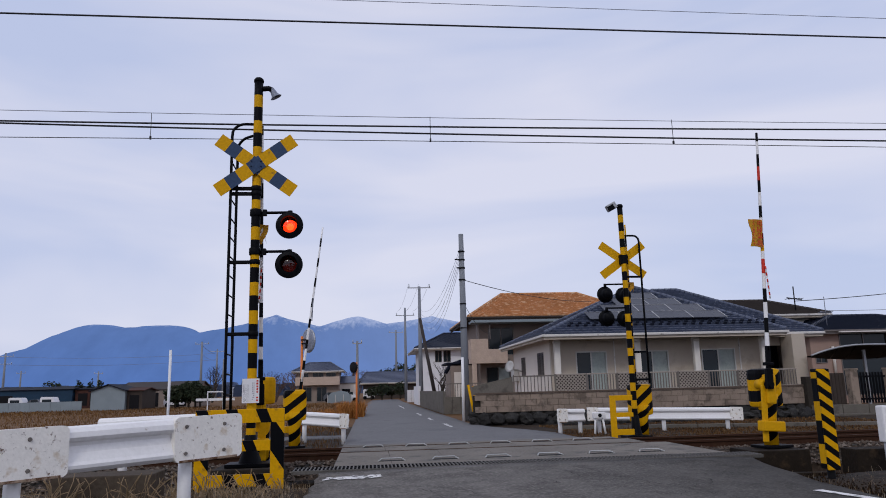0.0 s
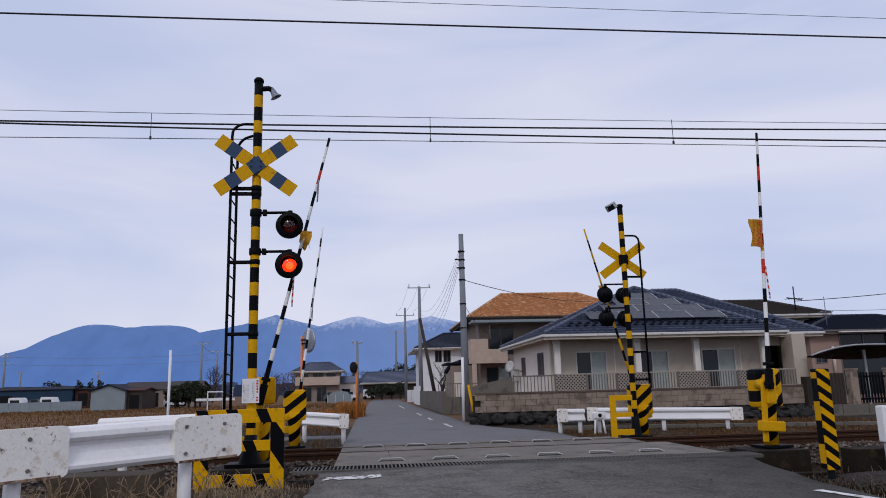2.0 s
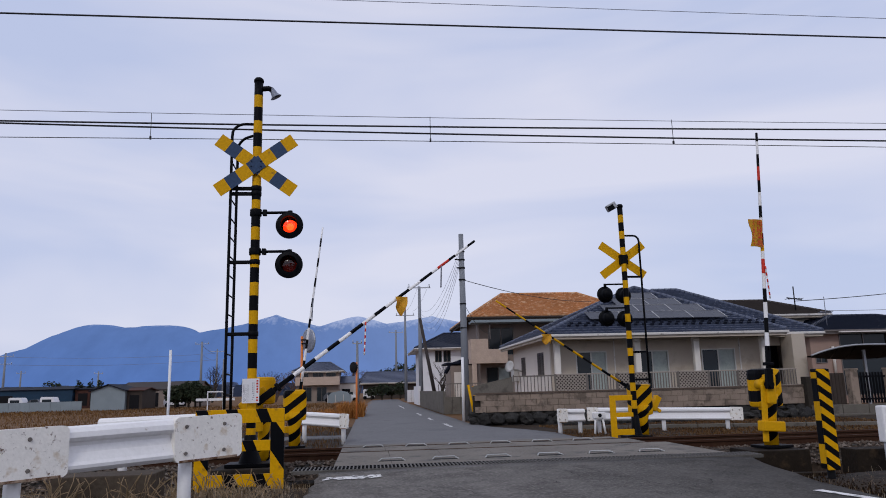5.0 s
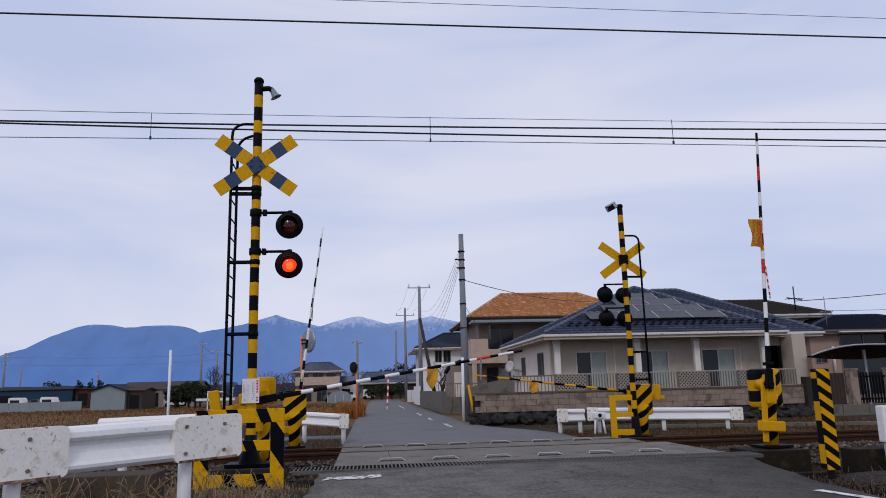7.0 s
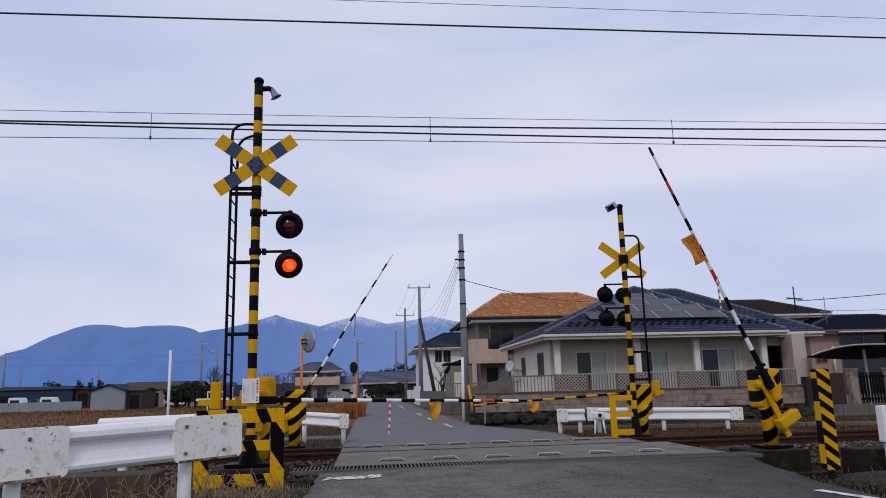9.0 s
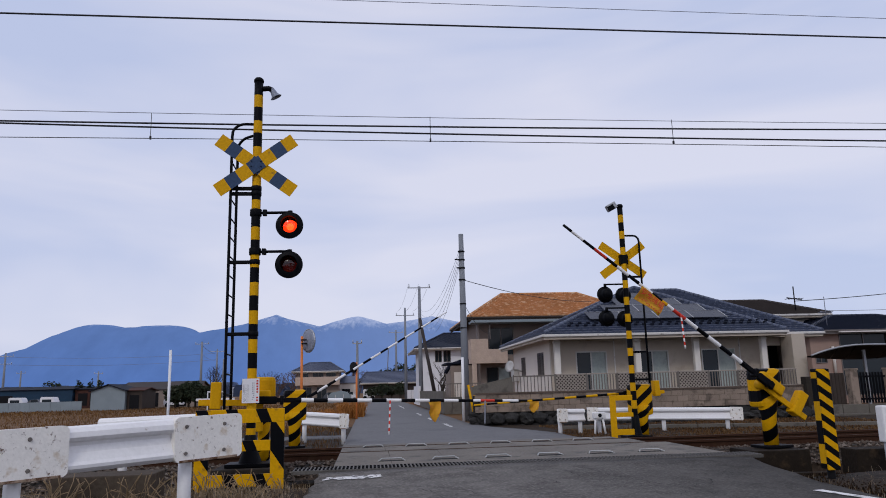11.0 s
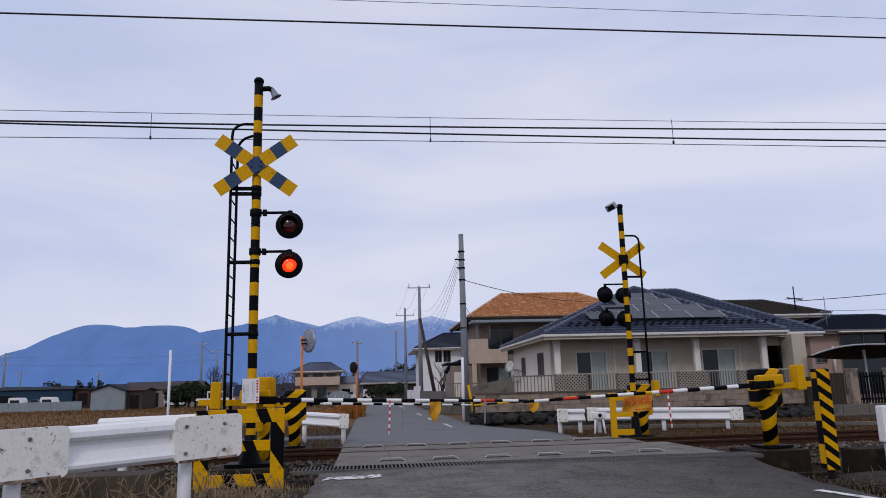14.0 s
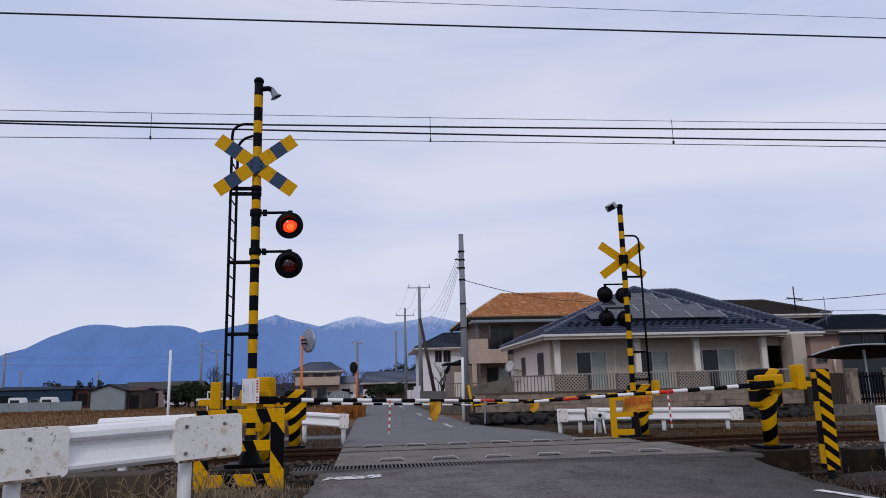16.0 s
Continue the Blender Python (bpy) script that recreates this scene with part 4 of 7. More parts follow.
span(-6.74, 8.0, 10.77, 7.945, 13.0, 0.017, M_wire, "black feeder cable high over the track")
span(-6.58, 6.11, 10.49, 6.058, 13.0, 0.006, M_wire_grey, "thin grey messenger wire over the track", 0.025)
span(-6.57, 5.906, 10.46, 5.922, 13.0, 0.016, M_wire, "thick black contact wire over the track", 0.034)
span(-6.56, 5.864, 10.43, 5.682, 13.0, 0.016, M_wire, "thick black contact wire over the track", 0.04)
span(-6.54, 5.60, 10.41, 5.55, 13.0, 0.007, M_wire, "thin black wire over the track", -0.015)
span(-0.98, 8.455, 10.84, 8.385, 13.0, 0.006, M_wire_grey, "thin grey wire high over the track")
for x in (-3.95, 1.17, 5.95):
    bm = bmesh.new()
    cyl(bm, (x, 13.0, 5.585), (x, 13.0, 6.08), 0.006, n=6)
    box(bm, (x, 13.0, 5.61), (0.03, 0.03, 0.06), None, 0)
    part("dropper", bm, M_wire, LINE, "thin hanging dropper with a clamp")
for x in (-26, 32):
    bm = bmesh.new()
    cyl(bm, (x, 15.4, -0.6), (x, 15.4, 8.9), 0.17, 0.12, 16)
    part("mast", bm, M_pole, LINE, "grey concrete mast beside the track")
    bm = bmesh.new()
    cyl(bm, (x, 13.0, 5.1), (x, 13.0, 8.9), 0.03, n=8)
    for z in (5.35, 6.4, 8.5):
        cyl(bm, (x, 12.97, z), (x, 15.4, z), 0.035, n=8)
    part("cantilever", bm, M_grey_metal, LINE, "galvanised bracket arms that carry the wires")


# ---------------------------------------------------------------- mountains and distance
# emits a colour with the blue distance haze painted in; no air is modelled
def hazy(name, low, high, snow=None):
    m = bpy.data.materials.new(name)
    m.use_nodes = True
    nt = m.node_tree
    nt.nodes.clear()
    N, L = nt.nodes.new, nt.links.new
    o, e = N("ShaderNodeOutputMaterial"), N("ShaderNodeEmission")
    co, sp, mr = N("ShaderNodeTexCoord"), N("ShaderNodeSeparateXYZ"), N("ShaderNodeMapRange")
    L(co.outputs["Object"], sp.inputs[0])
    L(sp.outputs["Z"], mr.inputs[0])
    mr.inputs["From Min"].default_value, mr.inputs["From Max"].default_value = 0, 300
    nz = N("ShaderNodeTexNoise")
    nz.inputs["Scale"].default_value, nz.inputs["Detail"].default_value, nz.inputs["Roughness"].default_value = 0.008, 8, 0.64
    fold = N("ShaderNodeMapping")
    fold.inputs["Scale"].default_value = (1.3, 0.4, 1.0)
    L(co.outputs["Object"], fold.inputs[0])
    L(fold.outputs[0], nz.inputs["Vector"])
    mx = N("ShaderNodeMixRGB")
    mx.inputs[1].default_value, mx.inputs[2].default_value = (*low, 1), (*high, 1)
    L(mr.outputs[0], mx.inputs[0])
    # noise in the colour stands in for light and shade on the ridges
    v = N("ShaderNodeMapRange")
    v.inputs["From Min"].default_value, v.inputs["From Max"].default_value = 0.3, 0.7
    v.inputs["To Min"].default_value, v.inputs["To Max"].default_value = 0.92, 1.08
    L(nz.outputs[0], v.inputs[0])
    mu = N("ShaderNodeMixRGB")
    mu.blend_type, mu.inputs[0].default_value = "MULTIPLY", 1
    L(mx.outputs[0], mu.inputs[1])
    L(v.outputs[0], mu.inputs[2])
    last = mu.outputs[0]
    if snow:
        # haze painted thicker to the right: pale blue mixed in along x
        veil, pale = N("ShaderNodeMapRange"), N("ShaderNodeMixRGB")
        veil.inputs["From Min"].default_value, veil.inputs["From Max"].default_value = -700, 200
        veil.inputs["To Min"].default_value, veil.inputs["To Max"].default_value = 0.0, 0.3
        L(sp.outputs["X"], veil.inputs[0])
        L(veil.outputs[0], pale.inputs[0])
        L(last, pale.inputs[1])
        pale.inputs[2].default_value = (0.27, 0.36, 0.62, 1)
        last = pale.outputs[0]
        mp, sn = N("ShaderNodeMapping"), N("ShaderNodeTexNoise")
        mp.inputs["Scale"].default_value = (1.0, 0.3, 0.32)
        mp.inputs["Rotation"].default_value = (0, 0.5, 0)
        sn.inputs["Scale"].default_value, sn.inputs["Detail"].default_value, sn.inputs["Roughness"].default_value = 0.03, 7, 0.7
        L(co.outputs["Object"], mp.inputs[0])
        L(mp.outputs[0], sn.inputs["Vector"])
        ad, th = N("ShaderNodeMath"), N("ShaderNodeMapRange")
        ad.operation = "MULTIPLY_ADD"
        ad.inputs[1].default_value, ad.inputs[2].default_value = 0.0042, 0.0
        L(sp.outputs["Z"], ad.inputs[0])
        L(sn.outputs[0], ad.inputs[2])
        th.inputs["From Min"].default_value, th.inputs["From Max"].default_value = 1.70, 2.16
        fx, sm = N("ShaderNodeMapRange"), N("ShaderNodeMath")
        fx.inputs["From Min"].default_value, fx.inputs["From Max"].default_value = -420, -160
        fx.inputs["To Min"].default_value, fx.inputs["To Max"].default_value = -0.2, 0.0
        L(sp.outputs["X"], fx.inputs[0])
        L(ad.outputs[0], sm.inputs[0])
        L(fx.outputs[0], sm.inputs[1])
        L(sm.outputs[0], th.inputs[0])
        ms = N("ShaderNodeMixRGB")
        L(th.outputs[0], ms.inputs[0])
        L(last, ms.inputs[1])
        ms.inputs[2].default_value = (*snow, 1)
        last = ms.outputs[0]
    L(last, e.inputs[0])
    L(e.outputs[0], o.inputs[0])
    return m


def mountain(name, label, hills, dist, mat, rough, seed, x0=-2600, x1=2600):
    """A ridge: the highest of several rounded hills, each (centre x, height, left width, right width, power)."""
    bm = bmesh.new()
    nx, ny = 420, 12
    g = []
    for j in range(ny + 1):
        v = j / ny
        row = []
        for i in range(nx + 1):
            x = x0 + (x1 - x0) * i / nx
            h = 0
            for c, top, wl, wr, pw in hills:
                w = wl if x < c else wr
                h = max(h, top * math.exp(-abs((x - c) / w) ** pw))
            h += rough * noise.fractal((x * 0.006, seed, v * 0.3), 1.0, 2.1, 6) * min(1, h / 80)
            z = h * math.sin(v * math.pi / 2) ** 1.1 + rough * 0.8 * noise.fractal((x * 0.012, v * 4, seed), 1.0, 2, 5) * v * (1 - v) * 3
            row.append(bm.verts.new((x, dist + 700 * v, z - 4)))
        g.append(row)
    for a, b in zip(g, g[1:]):
        for i in range(nx):
            bm.faces.new((a[i], a[i + 1], b[i + 1], b[i])).smooth = True
    tagged(part(name, bm, mat), label, "mountain", kind="structure")


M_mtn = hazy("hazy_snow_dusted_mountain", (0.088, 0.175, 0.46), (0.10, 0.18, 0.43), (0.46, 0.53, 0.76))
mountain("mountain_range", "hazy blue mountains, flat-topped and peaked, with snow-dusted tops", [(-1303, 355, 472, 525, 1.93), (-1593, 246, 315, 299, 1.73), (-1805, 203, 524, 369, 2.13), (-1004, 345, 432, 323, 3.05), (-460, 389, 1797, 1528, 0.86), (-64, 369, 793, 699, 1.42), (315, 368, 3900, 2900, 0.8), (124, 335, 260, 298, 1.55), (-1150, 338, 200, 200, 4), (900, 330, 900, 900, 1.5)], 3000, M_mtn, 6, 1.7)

# ---------------------------------------------------------------- houses
M_beige = surf("beige_render", (0.47, 0.405, 0.335), 0.85, vary=0.08, coarse=0.6, fine=50, bump=0.15, dirt=(0.40, 0.34, 0.28), dirt_at=0.6, dirt_scale=1.2)
M_cream = surf("cream_render", (0.68, 0.62, 0.56), 0.85, vary=0.07, coarse=0.6, fine=50, bump=0.12)
M_pinkbeige = surf("pinkish_siding", (0.33, 0.23, 0.19), 0.8, vary=0.08, coarse=0.8, fine=30, bump=0.15)
M_whitewall = surf("white_render", (0.68, 0.67, 0.69), 0.8, vary=0.07, bump=0.1)
M_dark_siding = surf("dark_brown_siding", (0.05, 0.038, 0.032), 0.7, vary=0.15, bump=0.1)
M_tile = surf("dark_blue_grey_tile", (0.062, 0.076, 0.12), 0.48, vary=0.4, coarse=2.5, fine=25, bump=0.12, spec=0.4)
M_tile_dark = surf("black_grey_tile", (0.009, 0.012, 0.022), 0.75, vary=0.3, coarse=2, fine=25, bump=0.15, spec=0.15)
M_tile_navy = surf("navy_black_tile", (0.016, 0.021, 0.038), 0.55, vary=0.25, coarse=2, fine=20, bump=0.1, spec=0.2)
M_tile_brown = surf("brown_grey_tile", (0.05, 0.042, 0.04), 0.8, vary=0.25, coarse=2, fine=25, bump=0.15)
M_tile_orange = surf("orange_tile", (0.45, 0.215, 0.095), 0.8, vary=0.25, coarse=1.2, fine=8, bump=0.15, speck=(0.62, 0.42, 0.27), speck_scale=3.2, speck_at=0.58)
M_trim = surf("white_trim", (0.6, 0.575, 0.55), 0.6, vary=0.08, bump=0.05, dirt=(0.27, 0.25, 0.23), dirt_at=0.62)
M_frame_al = surf("bronze_aluminium", (0.16, 0.14, 0.13), 0.4, 0.5, vary=0.1, bump=0.02)
M_frame_w = surf("pale_aluminium", (0.50, 0.49, 0.47), 0.4, 0.3, vary=0.1, bump=0.02)
# near-black that stands in for the shade inside rooms and open sheds
M_room_shade = surf("room_shade_black", (0.009, 0.009, 0.011), 0.9, vary=0.2)
M_block = surf("pinkish_concrete_block", (0.25, 0.195, 0.155), 0.88, vary=0.15, coarse=1.5, fine=45, bump=0.25, dirt=(0.14, 0.11, 0.088), dirt_at=0.56, dirt_scale=2.4, per_object=0.1, world_space=True)
M_stone = surf("dark_mossy_stone", (0.03, 0.029, 0.028), 0.9, vary=0.4, coarse=3, fine=25, bump=0.5, dirt=(0.085, 0.082, 0.075), dirt_at=0.64, dirt_scale=4, per_object=0.35, world_space=True)
M_taupe = surf("taupe_siding", (0.25, 0.20, 0.17), 0.75, vary=0.12, coarse=0.8, fine=20, bump=0.2)
M_balcony = surf("beige_brick_cladding", (0.47, 0.36, 0.29), 0.85, vary=0.14, coarse=3, fine=14, bump=0.3)
M_glass = bpy.data.materials.new("window_glass")
M_glass.use_nodes = True
gp_ = M_glass.node_tree.nodes["Principled BSDF"]
gp_.inputs["Base Color"].default_value = (0.02, 0.026, 0.03, 1)
gp_.inputs["Roughness"].default_value = 0.06
gp_.inputs["Specular IOR Level"].default_value = 0.25
M_glass_milk = surf("curtained_glass", (0.33, 0.37, 0.35), 0.3, vary=0.12, coarse=3, fine=12, bump=0.0)
M_grey_sheet = surf("grey_sheet_metal", (0.22, 0.26, 0.285), 0.55, vary=0.15, coarse=1, bump=0.05)
M_post = surf("pale_post_paint", (0.72, 0.68, 0.63), 0.6, vary=0.06, bump=0.04)
M_solar = surf("solar_panel", (0.028, 0.032, 0.046), 0.3, vary=0.2, coarse=3, bump=0.0)
M_latt = surf("grey_aluminium_fence", (0.16, 0.14, 0.125), 0.6, 0.0, vary=0.12, bump=0.03)


M_lattw = surf("pale_lattice", (0.32, 0.28, 0.245), 0.6, vary=0.12, bump=0.03)


def wall_with_holes(bm, x0, x1, z0, z1, y, th, holes, mi=0):
    """A wall along x at y (front face), thick th away from the viewer, with rectangular openings (x0, x1, z0, z1)."""
    xs = sorted(set([x0, x1] + [h[0] for h in holes] + [h[1] for h in holes]))
    zs = sorted(set([z0, z1] + [h[2] for h in holes] + [h[3] for h in holes]))
    nx, nz = len(xs) - 1, len(zs) - 1
    full = [[not any(h[0] < (xs[i] + xs[i + 1]) / 2 < h[1] and h[2] < (zs[j] + zs[j + 1]) / 2 < h[3] for h in holes) for j in range(nz)] for i in range(nx)]
    v = {}

    def at(i, j, k):
        if (i, j, k) not in v:
            v[i, j, k] = bm.verts.new((xs[i], y + th * k, zs[j]))
        return v[i, j, k]

    for i in range(nx):
        for j in range(nz):
            if not full[i][j]:
                continue
            for k in (0, 1):
                bm.faces.new((at(i, j, k), at(i + 1, j, k), at(i + 1, j + 1, k), at(i, j + 1, k))).material_index = mi
            for di, dj, p, q in ((-1, 0, (0, 0), (0, 1)), (1, 0, (1, 0), (1, 1)), (0, -1, (0, 0), (1, 0)), (0, 1, (0, 1), (1, 1))):
                a, b = i + di, j + dj
                if not (0 <= a < nx and 0 <= b < nz and full[a][b]):
                    bm.faces.new((at(i + p[0], j + p[1], 0), at(i + q[0], j + q[1], 0), at(i + q[0], j + q[1], 1), at(i + p[0], j + p[1], 1))).material_index = mi


def window(parent, x0, x1, z0, z1, y, kind="sliding", frame=None, m=None):
    """A sliding window set in its opening: frame, two panes, sill, dim room or curtain behind."""
    frame = frame or M_frame_w
    w = new("window")
    w.parent = parent
    if m is not None:
        w.matrix_basis = m
    bm = bmesh.new()
    f = 0.05
    for c, s in ((((x0 + x1) / 2, y + 0.02, z0 + f / 2), (x1 - x0, 0.1, f)), (((x0 + x1) / 2, y + 0.02, z1 - f / 2), (x1 - x0, 0.1, f)), ((x0 + f / 2, y + 0.02, (z0 + z1) / 2), (f, 0.1, z1 - z0 - 2 * f)), ((x1 - f / 2, y + 0.02, (z0 + z1) / 2), (f, 0.1, z1 - z0 - 2 * f)), (((x0 + x1) / 2, y + 0.035, (z0 + z1) / 2), (f, 0.06, z1 - z0 - 2 * f))):
        box(bm, c, s, None, 0, 0.006)
    part("window_frame", bm, frame, w)
    xm = (x0 + x1) / 2
    for k, (a, b) in enumerate(((x0 + f, xm - f / 2), (xm + f / 2, x1 - f))):
        bm = bmesh.new()
        box(bm, ((a + b) / 2, y + 0.05 + 0.02 * k, (z0 + z1) / 2), (b - a, 0.008, z1 - z0 - 2 * f), None, 0)
        part("pane", bm, M_glass_milk if (kind == "sliding" and k == 1) or kind == "curtain" else M_glass, w)
    return w


def tiled_face(bm, a, b, c, d, course, lift, wave=0.3, mi=0):
    """A roof slope with eave a-b and top c-d (above a and b), laid in stepped courses."""
    a, b, c, d = map(Vector, (a, b, c, d))
    n = max(2, int(((c + d) / 2 - (a + b) / 2).length / course))
    nrm = (b - a).cross(c - a).normalized()
    if nrm.z < 0:
        nrm = -nrm
    for i in range(n):
        u0, u1 = i / n, (i + 1) / n
        p0, p1 = a.lerp(c, u0) + nrm * lift, b.lerp(d, u0) + nrm * lift
        q0, q1 = a.lerp(c, u1), b.lerp(d, u1)
        r0, r1 = a.lerp(c, u0) - nrm * 0.01, b.lerp(d, u0) - nrm * 0.01
        L = (p1 - p0).length
        k = max(1, int(L / wave))
        top, bot, low = [], [], []
        for j in range(2 * k + 1):
            v = j / (2 * k)
            h = nrm * (0.012 if j % 2 else 0.0)
            bot.append(bm.verts.new(p0.lerp(p1, v) + h))
            top.append(bm.verts.new(q0.lerp(q1, v) + h))
            low.append(bm.verts.new(r0.lerp(r1, v)))
        for j in range(2 * k):
            for f in ((bot[j], bot[j + 1], top[j + 1], top[j]), (low[j], low[j + 1], bot[j + 1], bot[j])):
                try:
                    bm.faces.new(f).material_index = mi
                except ValueError:
                    pass


def ridge_cap(bm, p, q, r, mi=0):
    """A row of rounded cap tiles along a hip or ridge."""
    p, q = Vector(p), Vector(q)
    n = max(2, int((q - p).length / 0.3))
    for i in range(n):
        cyl(bm, p.lerp(q, i / n), p.lerp(q, (i + 1.08) / n), r * 1.08, r, 8, mi)


def hip_roof(parent, x0, x1, y0, y1, ze, zr, rx0, rx1, ry, tile, course=0.28, wave=0.3, soffit=None, lift=0.06):
    """A hipped roof over the eaves rectangle with its ridge from rx0 to rx1 at depth ry."""
    A, B, C, D = (x0, y0, ze), (x1, y0, ze), (x1, y1, ze), (x0, y1, ze)
    P, Q = (rx0, ry, zr), (rx1, ry, zr)
    bm = bmesh.new()
    box(bm, ((x0 + x1) / 2, (y0 + y1) / 2, ze - 0.05), (x1 - x0 - 0.02, y1 - y0 - 0.02, 0.07), None, 0)
    ob = part("roof", bm, soffit or M_trim, parent, "hipped tiled roof on a flat soffit")
    for a, b, p, q in ((A, B, P, Q), (B, C, Q, Q), (C, D, Q, P), (D, A, P, P)):
        bm = bmesh.new()
        tiled_face(bm, a, b, p, q, course, lift, wave)
        part("roof_slope", bm, tile, ob, "tiled roof slope")
    for e, f in ((A, P), (B, Q), (C, Q), (D, P), (P, Q)):
        if (Vector(e) - Vector(f)).length > 0.05:
            bm = bmesh.new()
            ridge_cap(bm, Vector(e) + Vector((0, 0, 0.05)), Vector(f) + Vector((0, 0, 0.06)), 0.09)
            part("ridge_tiles", bm, tile, ob)
    for c, s in ((((x0 + x1) / 2, y0 - 0.04, ze - 0.05), (x1 - x0 + 0.1, 0.1, 0.1)), ((x0 - 0.04, (y0 + y1) / 2, ze - 0.05), (0.1, y1 - y0 + 0.1, 0.1)), ((x1 + 0.04, (y0 + y1) / 2, ze - 0.05), (0.1, y1 - y0 + 0.1, 0.1))):
        bm = bmesh.new()
        box(bm, c, s, None, 0, 0.02)
        part("gutter", bm, soffit or M_trim, ob, "pale gutter along the eaves")
        bm = bmesh.new()
        inward = Vector(((x0 + x1) / 2 - c[0], (y0 + y1) / 2 - c[1], 0)).normalized() * 0.07
        box(bm, Vector(c) + inward - Vector((0, 0, 0.1)), (s[0] - 0.12, s[1] * 0.6, 0.12) if s[0] > s[1] else (s[0] * 0.6, s[1] - 0.12, 0.12), None, 0)
        part("fascia", bm, soffit or M_beige, ob, "shaded fascia board under the gutter")
    return ob


def bungalow():
    t = thing("house", "single-storey beige house with a dark tiled hip roof and solar panels", "house", group="houses")
    x0, x1, y0, y1, zb, ze = 7.65, 18.9, 30.4, 38.4, -0.3, 2.98
    wins = [(8.72, 10.08, 0.5, 2.38), (11.38, 12.82, 0.5, 2.36), (14.3, 15.84, 0.5, 2.38), (17.35, 18.12, 0.1, 2.46)]
    bm = bmesh.new()
    wall_with_holes(bm, x0, x1, zb, ze, y0, 0.2, wins)
    part("front_wall", bm, M_beige, t)
    bm = bmesh.new()
    T = Matrix(((0, 1, 0, x0), (-1, 0, 0, 0), (0, 0, 1, 0), (0, 0, 0, 1)))  # along -y, facing -x
    tmp = bmesh.new()
    side = [(-32.78, -31.72, 1.4, 2.44), (-36.32, -35.56, 1.5, 2.38)]
    wall_with_holes(tmp, -y1, -y0 - 0.2, zb, ze, 0.0, 0.2, side)
    bmesh.ops.transform(tmp, matrix=T, verts=tmp.verts)
    merge(bm, tmp, Matrix.Identity(4))
    part("side_wall", bm, M_cream, t)
    bm = bmesh.new()
    box(bm, (x1 - 0.1, (y0 + y1) / 2 + 0.1, (zb + ze) / 2), (0.2, y1 - y0 - 0.2, ze - zb), None, 0)
    part("side_wall", bm, M_beige, t)
    bm = bmesh.new()
    box(bm, ((x0 + x1) / 2, y1 + 0.1, (zb + ze) / 2), (x1 - x0, 0.2, ze - zb), None, 0)
    part("back_wall", bm, M_beige, t)
    # added sheet behind the openings, coloured as the unlit interior
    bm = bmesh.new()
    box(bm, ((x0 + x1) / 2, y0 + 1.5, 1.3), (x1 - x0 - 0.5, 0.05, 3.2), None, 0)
    part("room_shade_sheet", bm, M_room_shade, t)
    for a, b, c, d in wins[:3]:
        window(t, a, b, c, d, y0)
    for a, b, c, d in side:
        window(t, a, b, c, d, 0, "dark", M_frame_al, T)
    bm = bmesh.new()
    for a, b, c, d in side:
        for k in range(7):
            box(bm, (x0 - 0.05, -(a + (b - a) * (k + 0.5) / 7), (c + d) / 2), (0.02, 0.03, d - c), None, 0)
    part("window_grille", bm, M_frame_al, t)
    for x in (10.42, 16.05):
        bm = bmesh.new()
        box(bm, (x, y0 - 0.02, 1.6), (0.05, 0.05, 2.7), None, 0, 0.01)
        part("downpipe", bm, M_trim, t)
    for x in (7.75, 11.2, 13.78, 16.78):
        bm = bmesh.new()
        box(bm, (x, 29.75, 1.35), (0.24, 0.22, 3.2), None, 0, 0.02)
        box(bm, (x, 29.75, 2.75), (0.28, 0.26, 0.1), None, 0, 0.02)
        part("veranda_post", bm, M_post, t, "pale painted veranda post")
    bm = bmesh.new()
    box(bm, (18.24, 29.9, 1.3), (0.6, 0.9, 3.2), None, 0, 0.01)
    part("porch_wall", bm, M_beige, t)
    bm = bmesh.new()
    box(bm, (13.2, 29.5, 0.0), (12, 2.0, 0.7), None, 0, 0.02)
    part("veranda_floor", bm, M_concrete, t)
    hip_roof(t, 7.05, 17.5, 29.0, 39.0, 3.03, 5.6, 13.05, 13.15, 34.6, M_tile, 0.28, 0.3, None, 0.085)
    hip_roof(t, 11.5, 19.7, 29.9, 43.4, 3.01, 5.76, 14.95, 16.3, 36.9, M_tile, 0.28, 0.3, None, 0.085)
    # solar panels lying on the front slope
    e = Vector((0, 34.6 - 29.0, 5.6 - 3.03)).normalized()
    n = Vector((0, -e.z, e.y))
    P0 = Vector((0, 29.0, 3.03))
    R = Matrix((Vector((1, 0, 0)), e, n)).transposed()
    for u, xr, k in ((1.63, 15.45, 4), (2.55, 14.9, 3), (3.45, 14.18, 2), (4.3, 13.4, 1)):
        for i in range(k):
            bm = bmesh.new()
            c = P0 + Vector((xr - (i + 0.5) * 1.53, 0, 0)) + e * u + n * 0.2
            box(bm, c, (1.5, 0.88, 0.04), R, 0, 0.004)
            sp = part("solar_panel", bm, M_solar, t, "dark blue-black solar panel")
            bm = bmesh.new()
            for dx, dy, sx, sy in ((0, 0.44, 1.51, 0.012), (0.755, 0, 0.04, 0.88)):
                box(bm, c + R @ Vector((dx, dy, 0.012)), (sx, sy, 0.04), R, 0)
            part("frame", bm, M_lightsteel, sp)
    bm = bmesh.new()
    for i in range(26):
        for uu in (0.75, 1.02):
            c = P0 + Vector((8.3 + i * 0.36 + (0.18 if uu > 1 else 0), 0, 0)) + e * uu + n * 0.1
